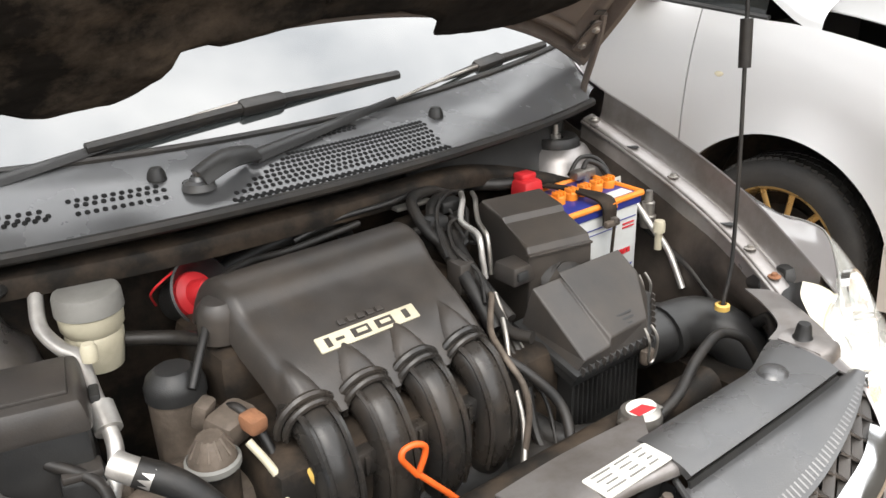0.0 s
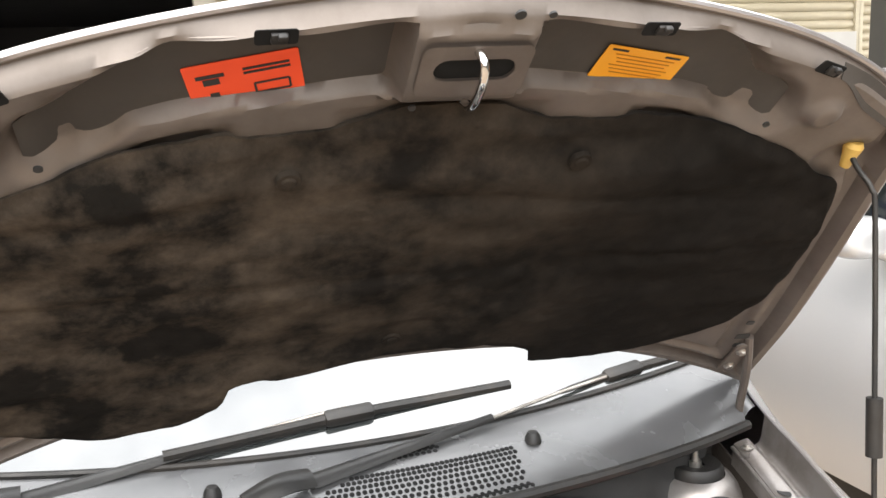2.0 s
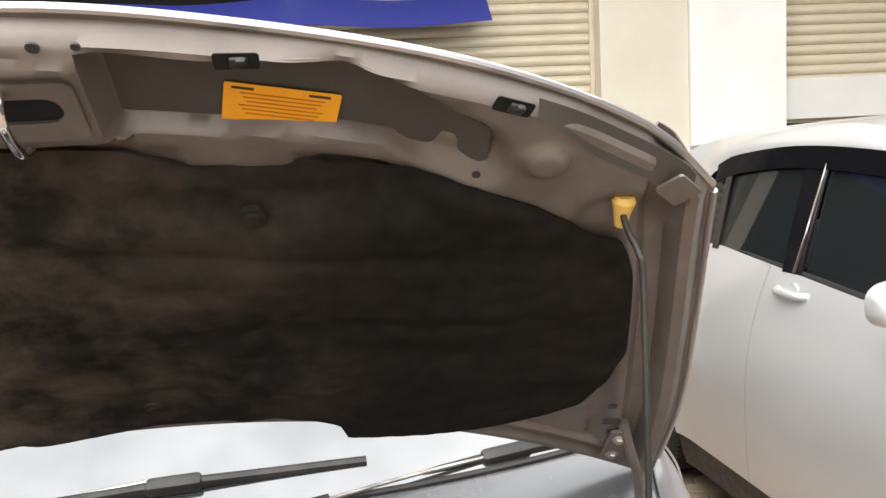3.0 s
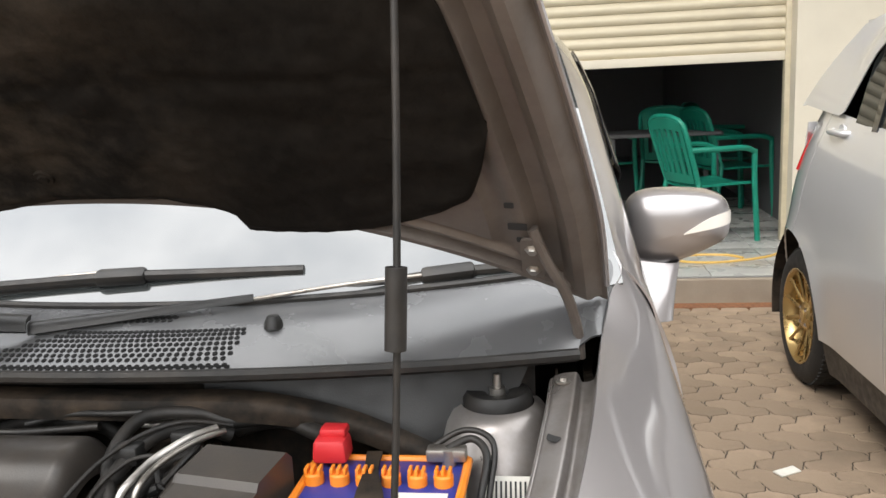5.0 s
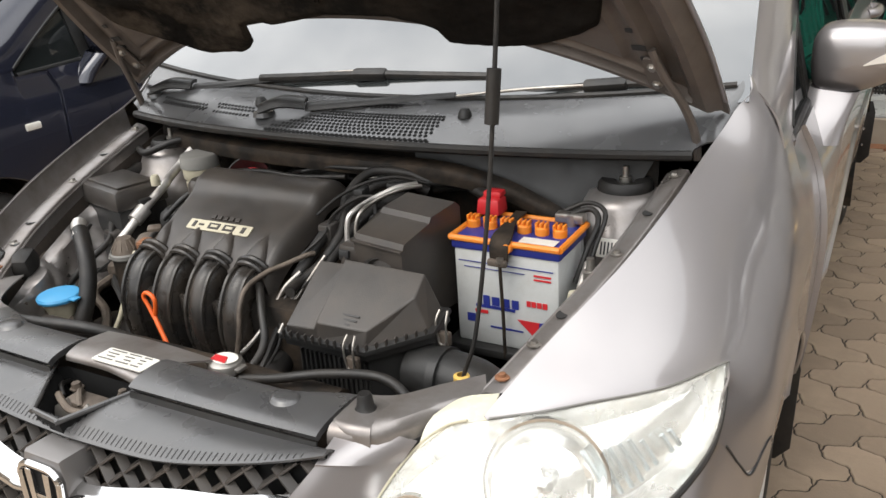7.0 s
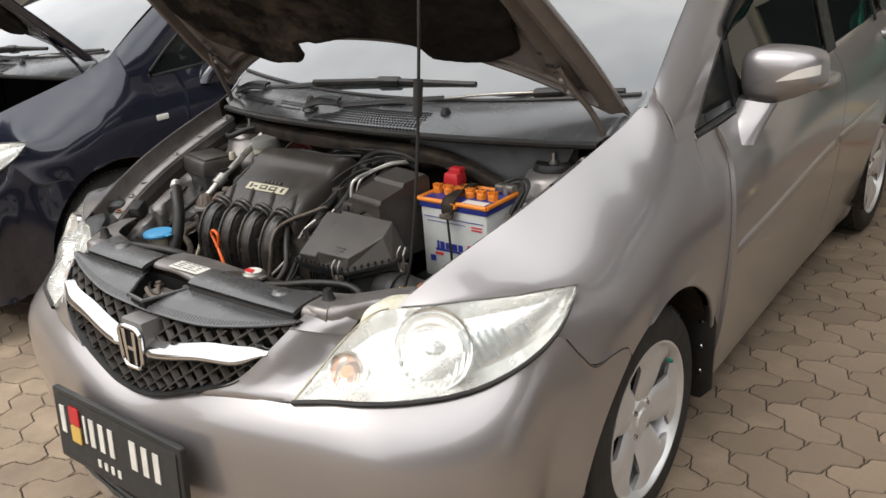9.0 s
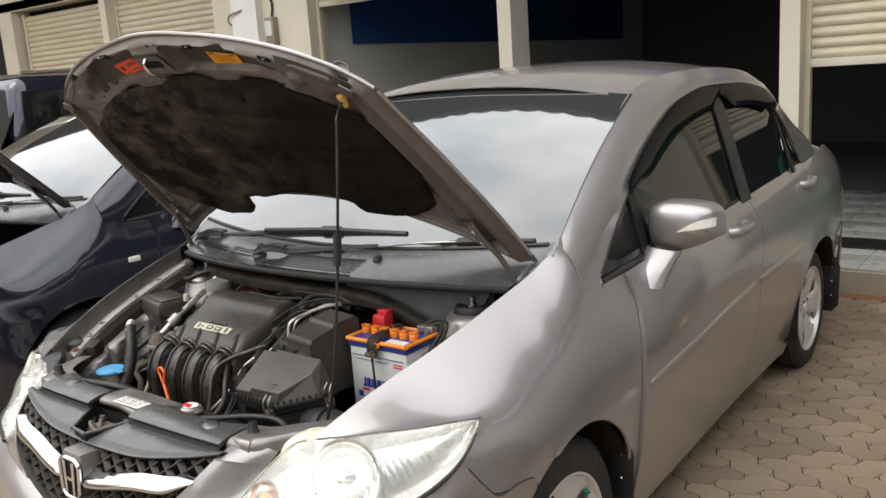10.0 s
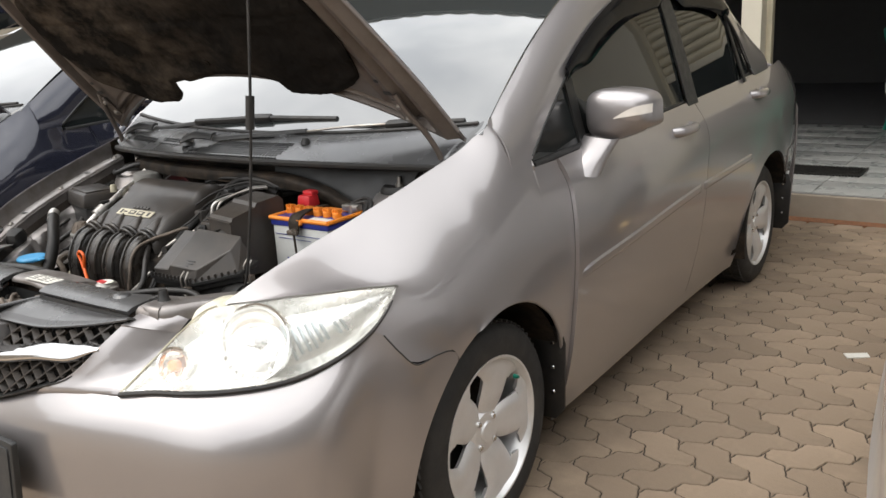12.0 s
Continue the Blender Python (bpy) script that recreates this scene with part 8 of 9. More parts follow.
lump("engine_mount", "grimy cast engine mount bracket", "bracket", (-0.40, -0.30, 0.70), [
    ("arm", (0.0, 0.0, 0.03), (0.10, 0.05, 0.035), 0.012, CAST, 18), ("lug", (-0.04, 0.03, 0.05), (0.04, 0.04, 0.03), 0.010, CAST, -20), ("lug", (0.03, -0.03, 0.05), (0.035, 0.03, 0.035), 0.010, CAST, 35)])
lump("idle_valve", "brown stained valve housing beside the cover", "valve", (-0.31, -0.315, 0.80), [
    ("body", (0.0, 0.0, 0.0), (0.06, 0.045, 0.04), 0.012, CAST, 25), ("plug", (0.015, -0.03, 0.012), (0.025, 0.03, 0.022), 0.006, RUST, 10), ("flange", (-0.02, 0.03, 0.01), (0.03, 0.02, 0.035), 0.006, CAST, 40)])
lump("wiring_plug", "amber wiring plug beside the intake", "plug", (-0.262, -0.405, 0.762), [
    ("body", (0.0, 0.0, 0.0), (0.016, 0.036, 0.018), 0.004, YELLOW, 20), ("boot", (-0.004, 0.026, 0.006), (0.014, 0.020, 0.014), 0.004, RUBBER, 20)])
lump("relay_block", "black relay block beside the battery tray", "relay", (-0.47, -0.27, 0.76), [
    ("body", (0.0, 0.0, 0.0), (0.05, 0.04, 0.05), 0.006, BLACK, -12), ("lid", (0.0, 0.0, 0.028), (0.044, 0.034, 0.010), 0.003, COVER, -12), ("bracket", (0.04, 0.0, -0.01), (0.04, 0.03, 0.006), 0.002, CAST, -12)])
lump("lamp_adjuster", "dark lamp adjuster behind the headlamp", "adjuster", (-0.545, -0.45, 0.775), [
    ("cap", (0.0, 0.0, 0.0), (0.07, 0.07, 0.06), 0.025, RUBBER, 30), ("collar", (-0.03, -0.03, 0.0), (0.06, 0.05, 0.075), 0.02, BLACK, 30)])
lump("lamp_adjuster", "dark lamp adjuster behind the headlamp", "adjuster", (0.560, -0.47, 0.765), [
    ("cap", (0.0, 0.0, 0.0), (0.06, 0.07, 0.05), 0.022, RUBBER, -30), ("collar", (0.03, -0.03, 0.0), (0.05, 0.05, 0.065), 0.02, BLACK, -30)])
def crumpled(u, v):
    y = lerp(-0.20, -0.53, u)
    p = Vector((-(crest_x(y) - 0.080), y, crest_z(y) - 0.098)).lerp(Vector((-0.500 + 0.03 * u, y + 0.01, 0.69 - 0.03 * u)), v)
    q = Vector((p.y * 8, p.z * 9, 0.3))
    fold = abs(noise.noise(q)) + 0.3 * abs(noise.noise(q * 2.6))
    return p + Vector((0.050, 0, 0.018)) * fold * min(1.0, 6 * v + 0.2)


shield = thing("heat_shield", "crumpled grey sheet over the inner wing", "shield", at=(0, 0, 0))
part("sheet", shell(crumpled, 60, 36, 0.002), PAINT_IN, shield)
random.seed(21)
LEFT = [(-0.52, -0.12, 0.80), (-0.46, -0.20, 0.74), (-0.42, -0.34, 0.72), (-0.50, -0.42, 0.68), (-0.36, -0.45, 0.66), (-0.30, -0.50, 0.62)]
for k in range(14):
    a, c = LEFT[k % 6], LEFT[(k * 2 + 1) % 6]
    if a == c:
        continue
    pts = [Vector(a), Vector(a).lerp(Vector(c), 0.35) + Vector([random.uniform(-0.04, 0.04) for _ in "xyz"]), Vector(a).lerp(Vector(c), 0.7) + Vector([random.uniform(-0.04, 0.04) for _ in "xyz"]), Vector(c)]
    tagged(part("wire", tube(pts, random.choice((0.003, 0.004, 0.006, 0.009)), 8, 24), RUBBER if k % 4 else CAST), "dark wire in the side of the engine bay", "wire", "bay wires")
MID = [(0.08, -0.14, 0.88), (0.15, -0.20, 0.87), (0.11, -0.30, 0.82), (0.17, -0.10, 0.90), (0.08, -0.42, 0.72), (0.06, -0.50, 0.64)]
for k in range(14):
    a, c = MID[k % 6], MID[(k * 2 + 1) % 6]
    if a == c:
        continue
    pts = [Vector(a), Vector(a).lerp(Vector(c), 0.35) + Vector([random.uniform(-0.025, 0.03) for _ in "xyz"]), Vector(a).lerp(Vector(c), 0.7) + Vector([random.uniform(-0.025, 0.03) for _ in "xyz"]), Vector(c)]
    tagged(part("wire", tube(pts, random.choice((0.003, 0.004, 0.005, 0.007)), 8, 24), RUBBER if k % 5 else METAL), "dark wire beside the engine cover", "wire", "bay wires")


# ---------------------------------------------------------------- pale silver hatchback beside it
def build_hatch():
    car = thing("hatchback", "pale silver hatchback with gold wheels, parked on the pavers", "car", "parked cars", at=(2.535, 0.20, 0.0))
    car.rotation_euler = (0, 0, radians(2.2))
    paint, wb, ar, hw = WHITE_PAINT, 2.39, 0.368, 0.845
    roof = curve1([(-0.10, 1.03), (0.20, 1.17), (0.55, 1.37), (0.85, 1.495), (1.3, 1.565), (1.9, 1.555), (2.2, 1.52), (2.42, 1.46), (2.58, 1.40)])
    belt = lambda y: 1.01 + 0.075 * (y - 0.3)
    dlo = curve1([(0.08, 1.02), (0.4, 1.215), (0.7, 1.375), (0.95, 1.46), (1.4, 1.482), (1.8, 1.455), (2.0, 1.39), (2.15, 1.18)])

    def sx_(y, z):
        x = hw - 0.48 * max(0.0, z - 0.62) ** 2 - 0.3 * max(0.0, 0.55 - z) ** 2
        x -= 0.30 * max(0.0, -0.25 - y) ** 1.6 + 0.45 * max(0.0, y - 2.35) ** 1.6
        for c in (0.0, wb):
            x += 0.016 * max(0.0, 1 - abs(math.hypot(y - c, z - 0.30) - ar) / 0.12) ** 2
        return x

    def cutz(y, low):
        for c in (0.0, wb):
            d = abs(y - c)
            if d < ar:
                return 0.30 + math.sqrt(ar * ar - d * d)
        return low

    gx = lambda y, z: 0.765 - 0.26 * (z - 1.02)
    for sg in (-1, 1):
        mir = flipx if sg < 0 else (lambda b: b)
        top = lambda y: belt(y) - 0.012 if y > 0.12 else lerp(0.86, belt(0.12) - 0.012, smooth01(-0.80, 0.12, y))
        spans = [("front_wing", -0.62, 0.345, (-ar,)), ("front_door", 0.350, 1.440, ()), ("rear_door", 1.445, 2.330, (wb - ar,)), ("rear_quarter", 2.335, 2.78, (wb + ar,))]
        for nm, a, b, cuts in spans:
            p = part(nm, mir(panel(spaced(a, b, 36, cuts), top, lambda y: cutz(y, 0.30), sx_, 20, 0.008)), paint, car)
            if "door" in nm:
                hy = b - 0.17
                z = belt(hy) - 0.075
                x = sx_(hy, z)
                part("handle_cup", lathe([(0.0, 0.0), (0.03, 0.0008), (0.038, 0.002), (0.040, -0.003)], 24, Matrix.Translation((sg * x, hy, z)) @ Matrix.Rotation(radians(90 * sg), 4, "Y")), paint, p)
                part("door_handle", tube([(sg * (x - 0.002), hy - 0.09, z + 0.005), (sg * (x + 0.026), hy - 0.06, z + 0.006), (sg * (x + 0.032), hy, z + 0.008), (sg * (x + 0.026), hy + 0.06, z + 0.008), (sg * (x - 0.002), hy + 0.09, z + 0.008)], 0.013, 12, 24), paint, p)
        part("door_jamb", mir(panel(spaced(0.36, 2.3, 20, (wb - ar,)), lambda y: belt(y) - 0.05, lambda y: cutz(y, 0.30) + 0.012, lambda y, z: sx_(y, z) - 0.02, 8)), INK, car)
        part("sill_skirt", mir(panel(spaced(ar, wb - ar, 20), lambda y: 0.295, lambda y: 0.16, lambda y, z: sx_(y, z) - 0.01, 5)), BLACK, car, "black lower sill")
        part("waist_moulding", tube([(sg * (sx_(y, belt(y)) + 0.001), y, belt(y) - 0.004) for y in (0.12, 0.6, 1.1, 1.6, 2.08)], 0.009, 8, 30), BLACK, car)
        def side_rail(u, v):
            y = lerp(-0.05, lerp(2.34, 2.66, v), u)
            zo = roof(min(y, 2.36))
            if y > 2.36:
                zo = lerp(roof(2.36), belt(2.66), (y - 2.36) / 0.30)
            zi = min(max(dlo(y), belt(y) - 0.012), zo - 0.02)
            z = lerp(zo, zi, v) if y < 2.0 else lerp(roof(min(y, 2.36)), zi, v)
            return sg * (gx(0, z) + 0.012 - 0.07 * max(0.0, 1 - v / 0.75) ** 2 * (1 - smooth01(2.1, 2.4, y) * 0.4)), y, z
        part("roof_rail", shell(side_rail, 60, 12, 0.004), paint, car)
        for nm, a, b in (("front_window", 0.14, 1.24), ("rear_window", 1.36, 1.84), ("rear_quarter_window", 1.875, 2.06)):
            part(nm, shell(lambda u, v, a=a, b=b: (sg * (gx(0, lerp(dlo(lerp(a, b, u)) + 0.012, belt(lerp(a, b, u)) - 0.02, v)) - 0.004), lerp(a, b, u), lerp(dlo(lerp(a, b, u)) + 0.012, belt(lerp(a, b, u)) - 0.02, v)), 20, 8, 0.004), GLASS, car)
        part("window_post", shell(lambda u, v: (sg * (gx(0, lerp(1.45, 1.07, v)) + 0.004), lerp(1.235 + 0.02 * v, 1.365, u), lerp(1.47, 1.07, v)), 2, 8, 0.006), GLOSS_BLACK, car)
        part("window_post", shell(lambda u, v: (sg * (gx(0, lerp(1.42, 1.10, v)) + 0.003), lerp(1.835, 1.88, u), lerp(1.46, 1.10, v)), 2, 8, 0.006), GLOSS_BLACK, car)
        part("window_channel", tube([(sg * (gx(0, z) + 0.010), 1.245 + 0.02 * k, z) for k, z in enumerate((1.44, 1.25, 1.08))], 0.005, 8, 12), CHROME, car)
        part("rain_guard", shell(lambda u, v: (sg * (gx(0, dlo(lerp(0.55, 1.95, u)) - 0.05 * v) + 0.016), lerp(0.55, 1.95, u), dlo(lerp(0.55, 1.95, u)) + 0.014 - 0.075 * v), 24, 4, 0.003), VISOR, car)
        for ax in (0.0, wb):
            w = wheel_mesh(GOLD, car, "many", (sg * 0.735, ax, 0.29), sg)
            part("wheel_well", shell(lambda u, v, ax=ax: (sg * lerp(0.56, 0.82, v), ax + ar * 1.01 * math.cos(math.pi * (u * 1.16 - 0.08)), 0.30 + ar * 1.01 * math.sin(math.pi * (u * 1.16 - 0.08))), 24, 3, 0.003), BAY_DARK, car)
            part("wheel_well_wall", lathe([(0.0, 0.0), (ar, 0.0), (ar, 0.004)], 32, Matrix.Translation((sg * 0.56, ax, 0.30)) @ Matrix.Rotation(radians(90), 4, "Y")), BAY_DARK, car)
        m = thing_part("wing_mirror", car)

        def head(u, v):
            a, b = 2 * math.pi * u, math.pi / 2 * v
            k = math.sin(b) ** 0.55
            ca, sa = math.cos(a), math.sin(a)
            return sg * (0.885 + math.copysign(abs(ca) ** 0.75, ca) * 0.10 * k), 0.62 - 0.075 * math.cos(b) ** 0.7, 1.10 + math.copysign(abs(sa) ** 0.75, sa) * 0.062 * k
        bm = shell(head, 40, 12, 0.0)
        bmesh.ops.remove_doubles(bm, verts=bm.verts, dist=0.0006)
        part("mirror_shell", bm, paint, m)
        part("mirror_glass", lathe([(0.0, 0.0), (0.95, 0.0), (1.0, -0.5)], 32, Matrix.Translation((sg * 0.885, 0.622, 1.10)) @ Matrix.Rotation(radians(-90), 4, "X") @ Matrix.Diagonal((0.095, 0.058, 0.01, 1))), GLASS, m)
        part("mirror_stalk", tube([(sg * 0.76, 0.52, 1.03), (sg * 0.80, 0.55, 1.04), (sg * 0.84, 0.58, 1.06)], 0.022, 10), paint, m)
        part("side_repeater", lathe([(0.0, 0.010), (0.016, 0.007), (0.021, 0.0)], 20, Matrix.Translation((sg * sx_(0.24, 0.815), 0.235, 0.815)) @ Matrix.Rotation(radians(90 * sg), 4, "Y") @ Matrix.Diagonal((0.75, 1.2, 1, 1))), CREAM, car)
        bars = bmesh.new()
        for k in range(3):
            box((sg * (sx_(0.24, 0.855) + 0.001), 0.27 - 0.028 * k, 0.855), (0.003, 0.020, 0.012), 0.001, bm=bars)
        part("wing_badge", bars, CHROME, car)
        part("tail_lamp", shell(lambda u, v: (sg * (sx_(lerp(2.52, 2.70, u), lerp(1.05, 0.90, v)) + 0.010), lerp(2.52 + 0.04 * v, 2.70, u), lerp(1.05, 0.90, v)), 8, 8, 0.01), RED_LENS, car)
        part("headlamp", shell(lambda u, v: (sg * lerp(0.50, 0.80 - 0.02 * v, u), lerp(-0.70, -0.38, u ** 1.6) - 0.03 * v, lerp(0.84 - 0.02 * (1 - u), 0.66, v)), 10, 8, 0.01), LENS, car)
        part("bumper_side", mir(panel(spaced(-0.62, -ar + 0.02, 10), lambda y: 0.66, lambda y: 0.20, lambda y, z: sx_(y, z) + 0.004, 10)), paint, car)
        part("rear_bumper_side", mir(panel(spaced(wb + ar - 0.01, 2.80, 6), lambda y: 0.62, lambda y: 0.24, lambda y, z: sx_(y, z) + 0.006, 8)), paint, car)
    rx = lambda y: gx(0, roof(y)) + 0.012 - 0.07
    part("roof", shell(lambda u, v: (rx(lerp(0.85, 2.36, v)) * (2 * u - 1), lerp(0.85, 2.36, v), roof(lerp(0.85, 2.36, v)) + 0.03 * (1 - abs(2 * u - 1) ** 2.4)), 24, 16, 0.004), paint, car)
    part("windscreen", shell(lambda u, v: ((2 * u - 1) * lerp(0.70, 0.60, v), lerp(-0.06, 0.87, v) + 0.08 * (2 * u - 1) ** 2, lerp(1.05, 1.48, v) + 0.02 * math.sin(math.pi * v)), 20, 12, 0.004), SCREEN, car)
    part("hood", shell(lambda u, v: ((2 * u - 1) * lerp(0.74, 0.62, v), lerp(0.06, -0.68, v) + 0.10 * (2 * u - 1) ** 2 * v, lerp(1.03, 0.86, v ** 1.6) + 0.035 * (1 - (2 * u - 1) ** 2)), 24, 16, -0.004), paint, car)
    part("front_bumper", shell(lambda u, v: ((2 * u - 1) * 0.80, -0.80 + 0.28 * abs(2 * u - 1) ** 3, lerp(0.86, 0.18, v)), 30, 12, 0.005), paint, car)
    part("spoiler", shell(lambda u, v: ((2 * u - 1) * 0.56, lerp(2.30, 2.50, v) - 0.06 * (2 * u - 1) ** 2, lerp(1.485, 1.480, v) + 0.03 * (1 - (2 * u - 1) ** 2)), 16, 5, -0.025), paint, car, "roof spoiler")
    part("tailgate_glass", shell(lambda u, v: ((2 * u - 1) * lerp(0.57, 0.66, v), lerp(2.36, 2.68, v), lerp(1.45, 1.10, v)), 10, 5, 0.004), GLASS, car)
    part("tailgate", shell(lambda u, v: ((2 * u - 1) * 0.74, 2.72 + 0.08 * math.sin(math.pi * v) - 0.14 * (2 * u - 1) ** 4, lerp(1.10, 0.25, v)), 14, 8, 0.006), paint, car)
    part("underbody", box((0, 1.15, 0.215), (1.40, 3.4, 0.05)), BAY_DARK, car)
    part("cabin", box((0, 1.45, 0.62), (1.30, 2.0, 0.55), 0.05), SEAT, car)
    return car


build_hatch()


# ---------------------------------------------------------------- shop furniture
def build_chair(m):
    c = thing("plastic_armchair", "green moulded plastic armchair in the shop", "chair", "green chairs")
    part("seat", shell(lambda u, v: ((u - 0.5) * 0.42, (v - 0.5) * 0.42, 0.42 - 0.015 * math.sin(math.pi * u)), 8, 8, 0.018), GREEN_PL, c)
    fr = bmesh.new()

    def bk(u, v):
        w = lerp(0.40, 0.44, v)
        return (u - 0.5) * w, 0.20 + 0.14 * v + 0.02 * (1 - (2 * u - 1) ** 2), 0.42 + 0.44 * v + 0.03 * (1 - (2 * u - 1) ** 2) * v
    back = thing_part("backrest", c)
    part("back_frame", tube([Vector(bk(u, v)) for u, v in ((0, 0), (0, 0.5), (0.03, 0.92), (0.25, 1.0), (0.5, 1.0), (0.75, 1.0), (0.97, 0.92), (1, 0.5), (1, 0))], 0.018, 8, 50), GREEN_PL, back)
    part("top_panel", shell(lambda u, v: bk(0.05 + 0.9 * u, 0.82 + 0.16 * v), 10, 3, 0.014), GREEN_PL, back)
    part("low_panel", shell(lambda u, v: bk(0.05 + 0.9 * u, 0.02 + 0.14 * v), 10, 3, 0.014), GREEN_PL, back)
    for k in range(6):
        u = 0.10 + 0.16 * k
        part("slat", shell(lambda a, v, u=u: bk(u - 0.045 + 0.09 * a, 0.14 + 0.70 * v), 2, 8, 0.012), GREEN_PL, back)
    for sg in (-1, 1):
        part("armrest", tube([(sg * 0.215, 0.27, 0.66), (sg * 0.245, 0.10, 0.66), (sg * 0.25, -0.12, 0.655), (sg * 0.235, -0.22, 0.62)], 0.020, 8, 24), GREEN_PL, c)
        part("front_leg", tube([(sg * 0.235, -0.215, 0.64), (sg * 0.235, -0.22, 0.42), (sg * 0.245, -0.245, 0.0)], 0.020, 8, 18), GREEN_PL, c)
        part("rear_leg", tube([(sg * 0.20, 0.20, 0.44), (sg * 0.215, 0.24, 0.2), (sg * 0.23, 0.28, 0.0)], 0.020, 8, 16), GREEN_PL, c)
    c.matrix_world = m
    return c


ch = build_chair(Matrix.Translation((1.66, 5.06, 0.156)) @ Matrix.Rotation(radians(115), 4, "Z"))
for x, y, a in ((1.0, 6.7, 110), (2.02, 6.1, 110), (1.60, 6.85, 170), (2.12, 6.9, 60)):
    copy_thing(ch, Matrix.Translation((x, y, 0.156)) @ Matrix.Rotation(radians(a), 4, "Z"))
tb = thing("shop_table", "low dark table inside the shop", "table", at=(1.45, 6.05, 0.156))
part("tabletop", box((0, 0, 0.70), (0.9, 0.55, 0.03), 0.008), ROOMDARK, tb)
for x in (-0.4, 0.4):
    for y in (-0.22, 0.22):
        part("leg", box((x, y, 0.345), (0.04, 0.04, 0.69), 0.005), ROOMDARK, tb)
mat_ = thing("door_mat", "black ribbed rubber mat on the shop tiles", "mat", at=(0.62, 4.62, 0.158))
for k in range(26):
    part("mat_strip", box((-0.24 + 0.0195 * k, 0, 0.006), (0.013, 0.32 + 0.02 * (k % 2), 0.012), 0.002), RUBBER, mat_)
for k in range(3):
    part("mat_bar", box((0, -0.12 + 0.12 * k, 0.006), (0.50, 0.012, 0.010), 0.002), RUBBER, mat_)
hs = part("yellow_hose", tube([(1.55 + 0.22 * math.cos(a), 4.35 + 0.12 * math.sin(a), 0.160) for a in (0, 0.9, 1.8, 2.7, 3.6, 4.5, 5.4)] + [(1.95, 4.4, 0.16), (2.15, 4.7, 0.16)], 0.010, 8, 60), YELLOW)
tagged(hs, "coiled yellow hose on the shop step", "hose")
pp = part("paper_scrap", prism([(-0.045, -0.02), (0.04, -0.024), (0.048, 0.018), (-0.04, 0.024)], 0.004, Matrix.Translation((1.371, 1.665, 0.0015)) @ Matrix.Rotation(radians(35), 4, "Z")), LABEL)
tagged(pp, "white scrap of paper on the pavers", "litter")

# dark off-roader further along the yard
su = thing("dark_suv", "black off-road car parked by the shutters", "car", "parked cars", at=(-7.2, 2.4, 0.0))
part("body", box((0, 1.0, 0.72), (1.75, 4.2, 0.75), 0.14, seg=4), NAVY_PAINT, su)
part("cabin", box((0, 1.2, 1.42), (1.60, 2.7, 0.72), 0.16, seg=4, taper=0.90), NAVY_PAINT, su)
for sg in (-1, 1):
    for y0, y1 in ((0.0, 0.85), (0.93, 1.75), (1.83, 2.35)):
        part("side_window", box((sg * 0.775, (y0 + y1) / 2 + 0.0, 1.43), (0.03, y1 - y0, 0.40), 0.01, taper=0.97), GLASS, su)
    part("roof_bar", tube([(sg * 0.66, 0.1, 1.80), (sg * 0.66, 1.2, 1.82), (sg * 0.66, 2.3, 1.80)], 0.02, 8), METAL, su)
    for y in (-0.35, 2.35):
        part("wheel", lathe([(0.0, 0.1), (0.20, 0.1), (0.22, 0.08), (0.34, 0.09), (0.36, 0.06), (0.36, -0.1), (0.2, -0.1)], 32, Matrix.Translation((sg * 0.76, y, 0.36)) @ Matrix.Rotation(radians(90 * sg), 4, "Y")), TYRE, su)
part("windscreen", shell(lambda u, v: ((2 * u - 1) * lerp(0.74, 0.66, v), lerp(-0.25, 0.12, v), lerp(1.10, 1.72, v)), 6, 4, 0.01), GLASS, su)

# ---------------------------------------------------------------- floor tiles, then pavers, nearest first
tile_bm = box((0, 0, 0), (0.396, 0.396, 0.012), 0.002)
floor_ob = bpy.data.objects["floor"]
t0 = part("tile", tile_bm, TILE, floor_ob)
t0.location = (-0.3, 4.09, 0.150)
for i in range(-1, 9):
    for j in range(0, 8):
        if (i, j) != (0, 0):
            ob = new("tile", t0.data)
            ob.parent = floor_ob
            ob.location = (-0.3 + 0.4 * i, 4.09 + 0.4 * j, 0.150)

PW, AMP = 0.1127, -0.0130


def zig(t):
    """A rounded zigzag of period one, zero at whole numbers."""
    t = t % 1.0
    k = (0.0, 0.35, 1.0, 1.0, 0.35, 0.0, -0.35, -1.0, -1.0, -0.35, 0.0)
    i = t * 10
    j = min(int(i), 9)
    return AMP * lerp(k[j], k[j + 1], i - j)


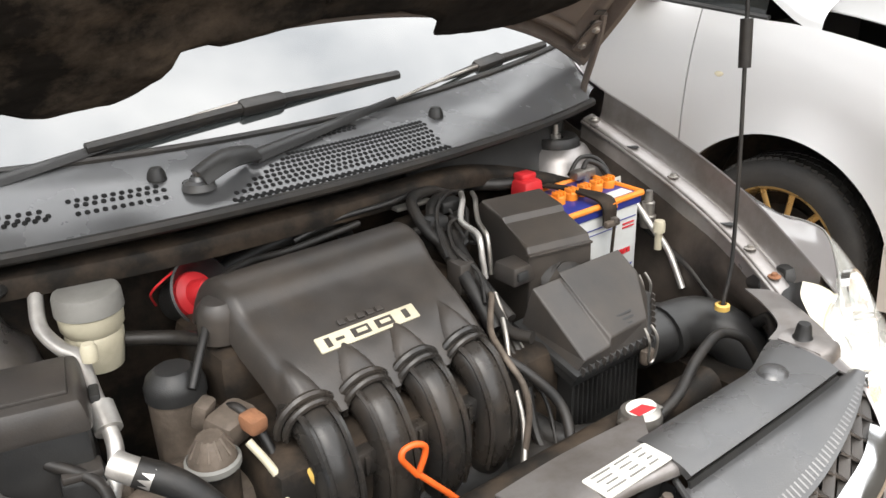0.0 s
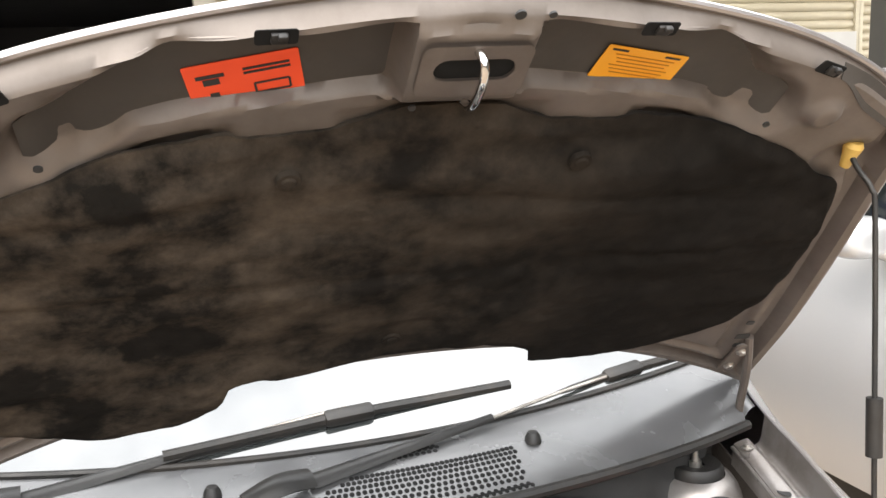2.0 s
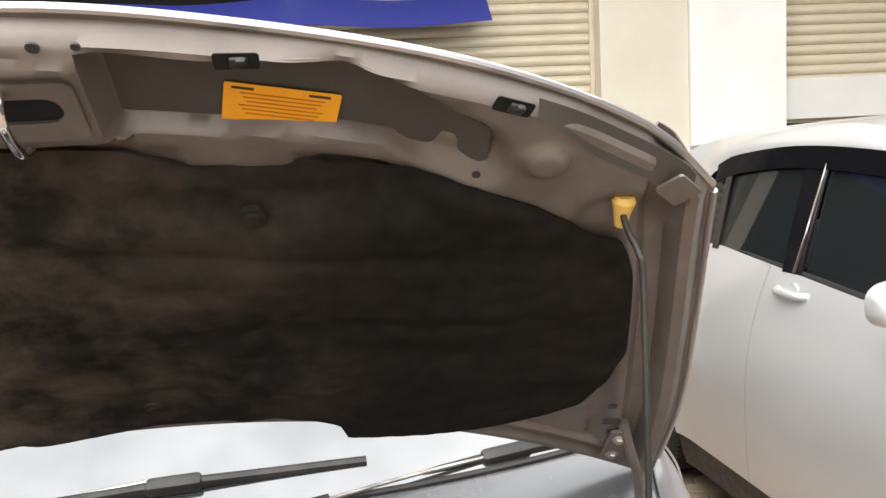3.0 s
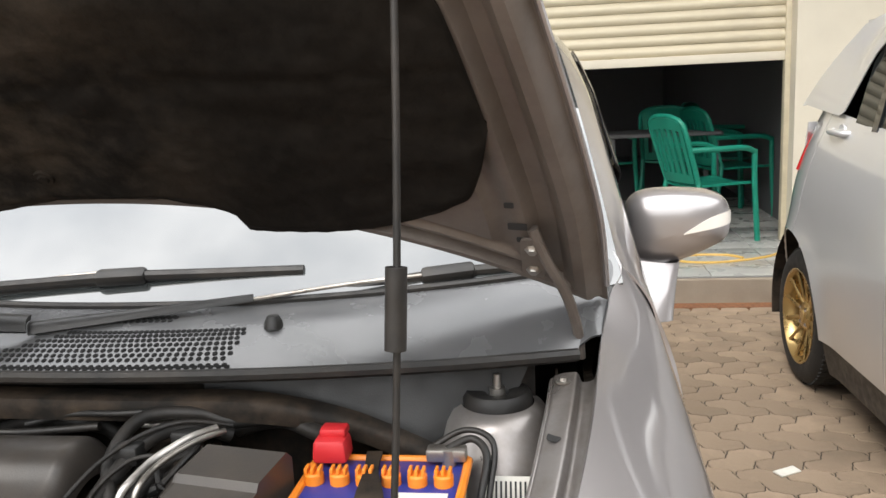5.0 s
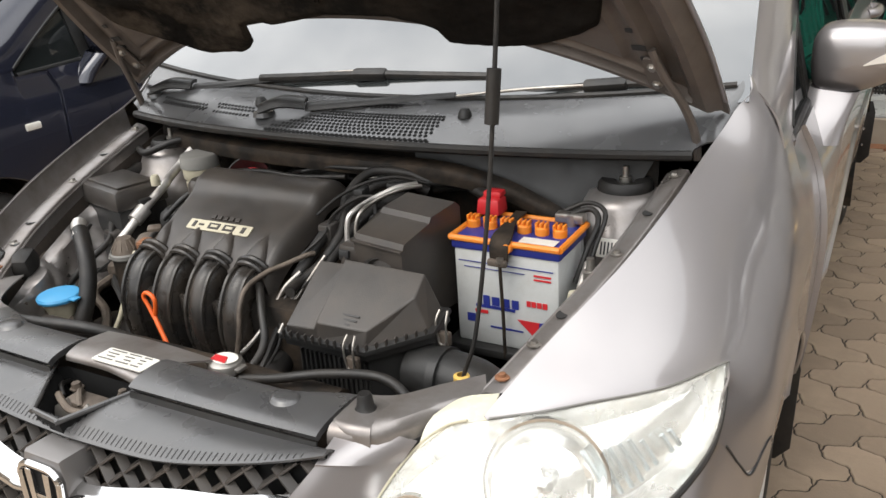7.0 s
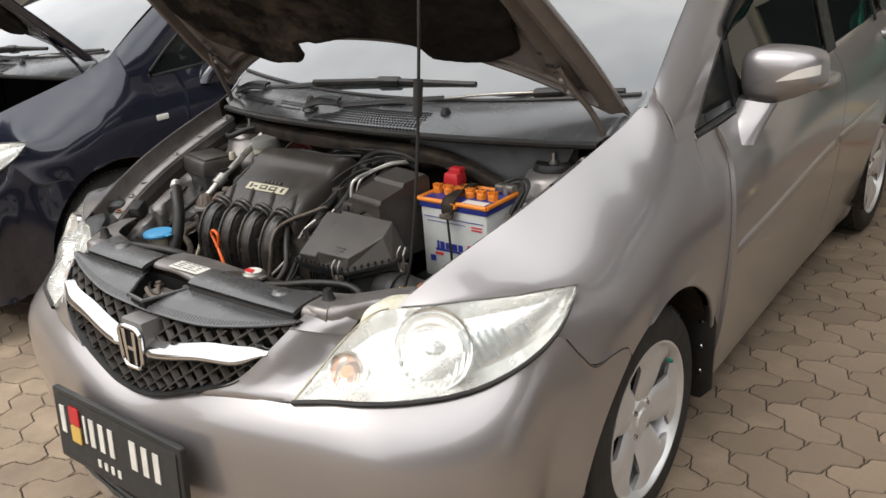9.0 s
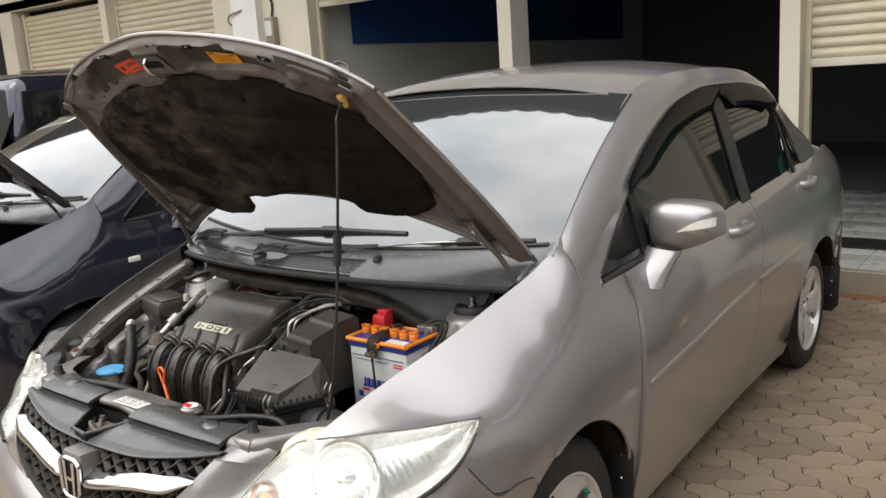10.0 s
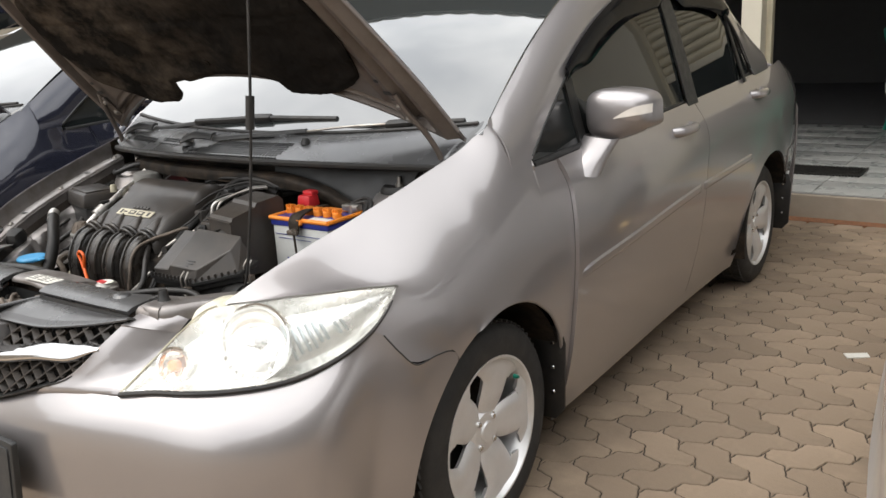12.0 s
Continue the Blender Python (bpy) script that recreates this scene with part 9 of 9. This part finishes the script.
def paver_mesh(turned_):
    """An interlocking paver two units long and one wide; its mirror image when turned."""
    n = 10
    loop = [(i / n, 0.0) for i in range(2 * n)] + [(2.0, j / n) for j in range(n)] + [(2.0 - i / n, 1.0) for i in range(2 * n)] + [(0.0, 1.0 - j / n) for j in range(n)]
    pts = []
    for x, y in loop:
        wx, wy = x * PW - PW, y * PW - PW / 2
        if y in (0.0, 1.0):
            wy += zig(x)
        if x in (0.0, 2.0) and y not in (0.0, 1.0):
            wx += zig(y)
        pts.append((wy, -wx) if turned_ else (wx, -wy))
    bm = bmesh.new()
    rings = []
    cx = [sum(p[0] for p in pts) / len(pts), sum(p[1] for p in pts) / len(pts)]
    for inset, z in ((0.0021, -0.03), (0.0021, -0.0026), (0.0042, 0.0)):
        ring = []
        for i, (x, y) in enumerate(pts):
            a, b = pts[i - 1], pts[(i + 1) % len(pts)]
            d = Vector((b[0] - a[0], b[1] - a[1], 0)).normalized()
            nrm = Vector((-d.y, d.x, 0)) * (1 if turned_ else -1)
            ring.append(bm.verts.new((x + nrm.x * inset, y + nrm.y * inset, z)))
        rings.append(ring)
    for a, b in zip(rings, rings[1:]):
        for i in range(len(pts)):
            j = (i + 1) % len(pts)
            bm.faces.new([a[i], a[j], b[j], b[i]])
    bm.faces.new(rings[-1])
    return bm


paving = thing("pavement", "tan interlocking concrete pavers", "pavement", kind="structure")
kinds = [part("paver", paver_mesh(t), PAVER, paving, smooth=False) for t in (False, True)]
shapes = [([v.co.copy() for v in k.data.vertices], [tuple(p.vertices) for p in k.data.polygons]) for k in kinds]
random.seed(9)
c45, s45 = math.cos(radians(45)), math.sin(radians(45))
placed = []
for a in range(-60, 61):
    for b in range(-60, 61):
        if (a - b) % 4:
            continue
        for x, y, k in (((a + 1) * PW, (b + 0.5) * PW, 0), ((a + 0.5) * PW, (b + 2) * PW, 1)):
            x, y = 0.147 + x, 0.0875 - y
            X, Y = c45 * x - s45 * y + 0.6, s45 * x + c45 * y + 0.6
            if -3.6 < X < 3.4 and -3.2 < Y < 3.72:
                placed.append((X, Y, k))
near = [p for p in placed if 0.86 < p[0] < 1.55 and -0.2 < p[1] < 3.0]
rest = [p for p in placed if not (0.86 < p[0] < 1.55 and -0.2 < p[1] < 3.0)]
used = [False, False]
for X, Y, k in near:
    ob = new("paver", kinds[k].data) if used[k] else kinds[k]
    used[k] = True
    ob.parent = paving
    ob.location = (X, Y, random.uniform(-0.001, 0.0008))
    ob.rotation_euler = (radians(random.uniform(-0.35, 0.35)), radians(random.uniform(-0.35, 0.35)), radians(45))
verts, polys = [], []
for X, Y, k in rest:
    m = Matrix.Translation((X, Y, random.uniform(-0.001, 0.0008))) @ Matrix.Rotation(radians(45), 4, "Z")
    o = len(verts)
    verts += [m @ v for v in shapes[k][0]]
    polys += [tuple(i + o for i in p) for p in shapes[k][1]]
me = bpy.data.meshes.new("pavers")
me.from_pydata(verts, [], polys)
me.materials.append(PAVER_FAR)
ob = new("pavers", me)
ob.parent = paving
tagged(ob, kind="stuff")
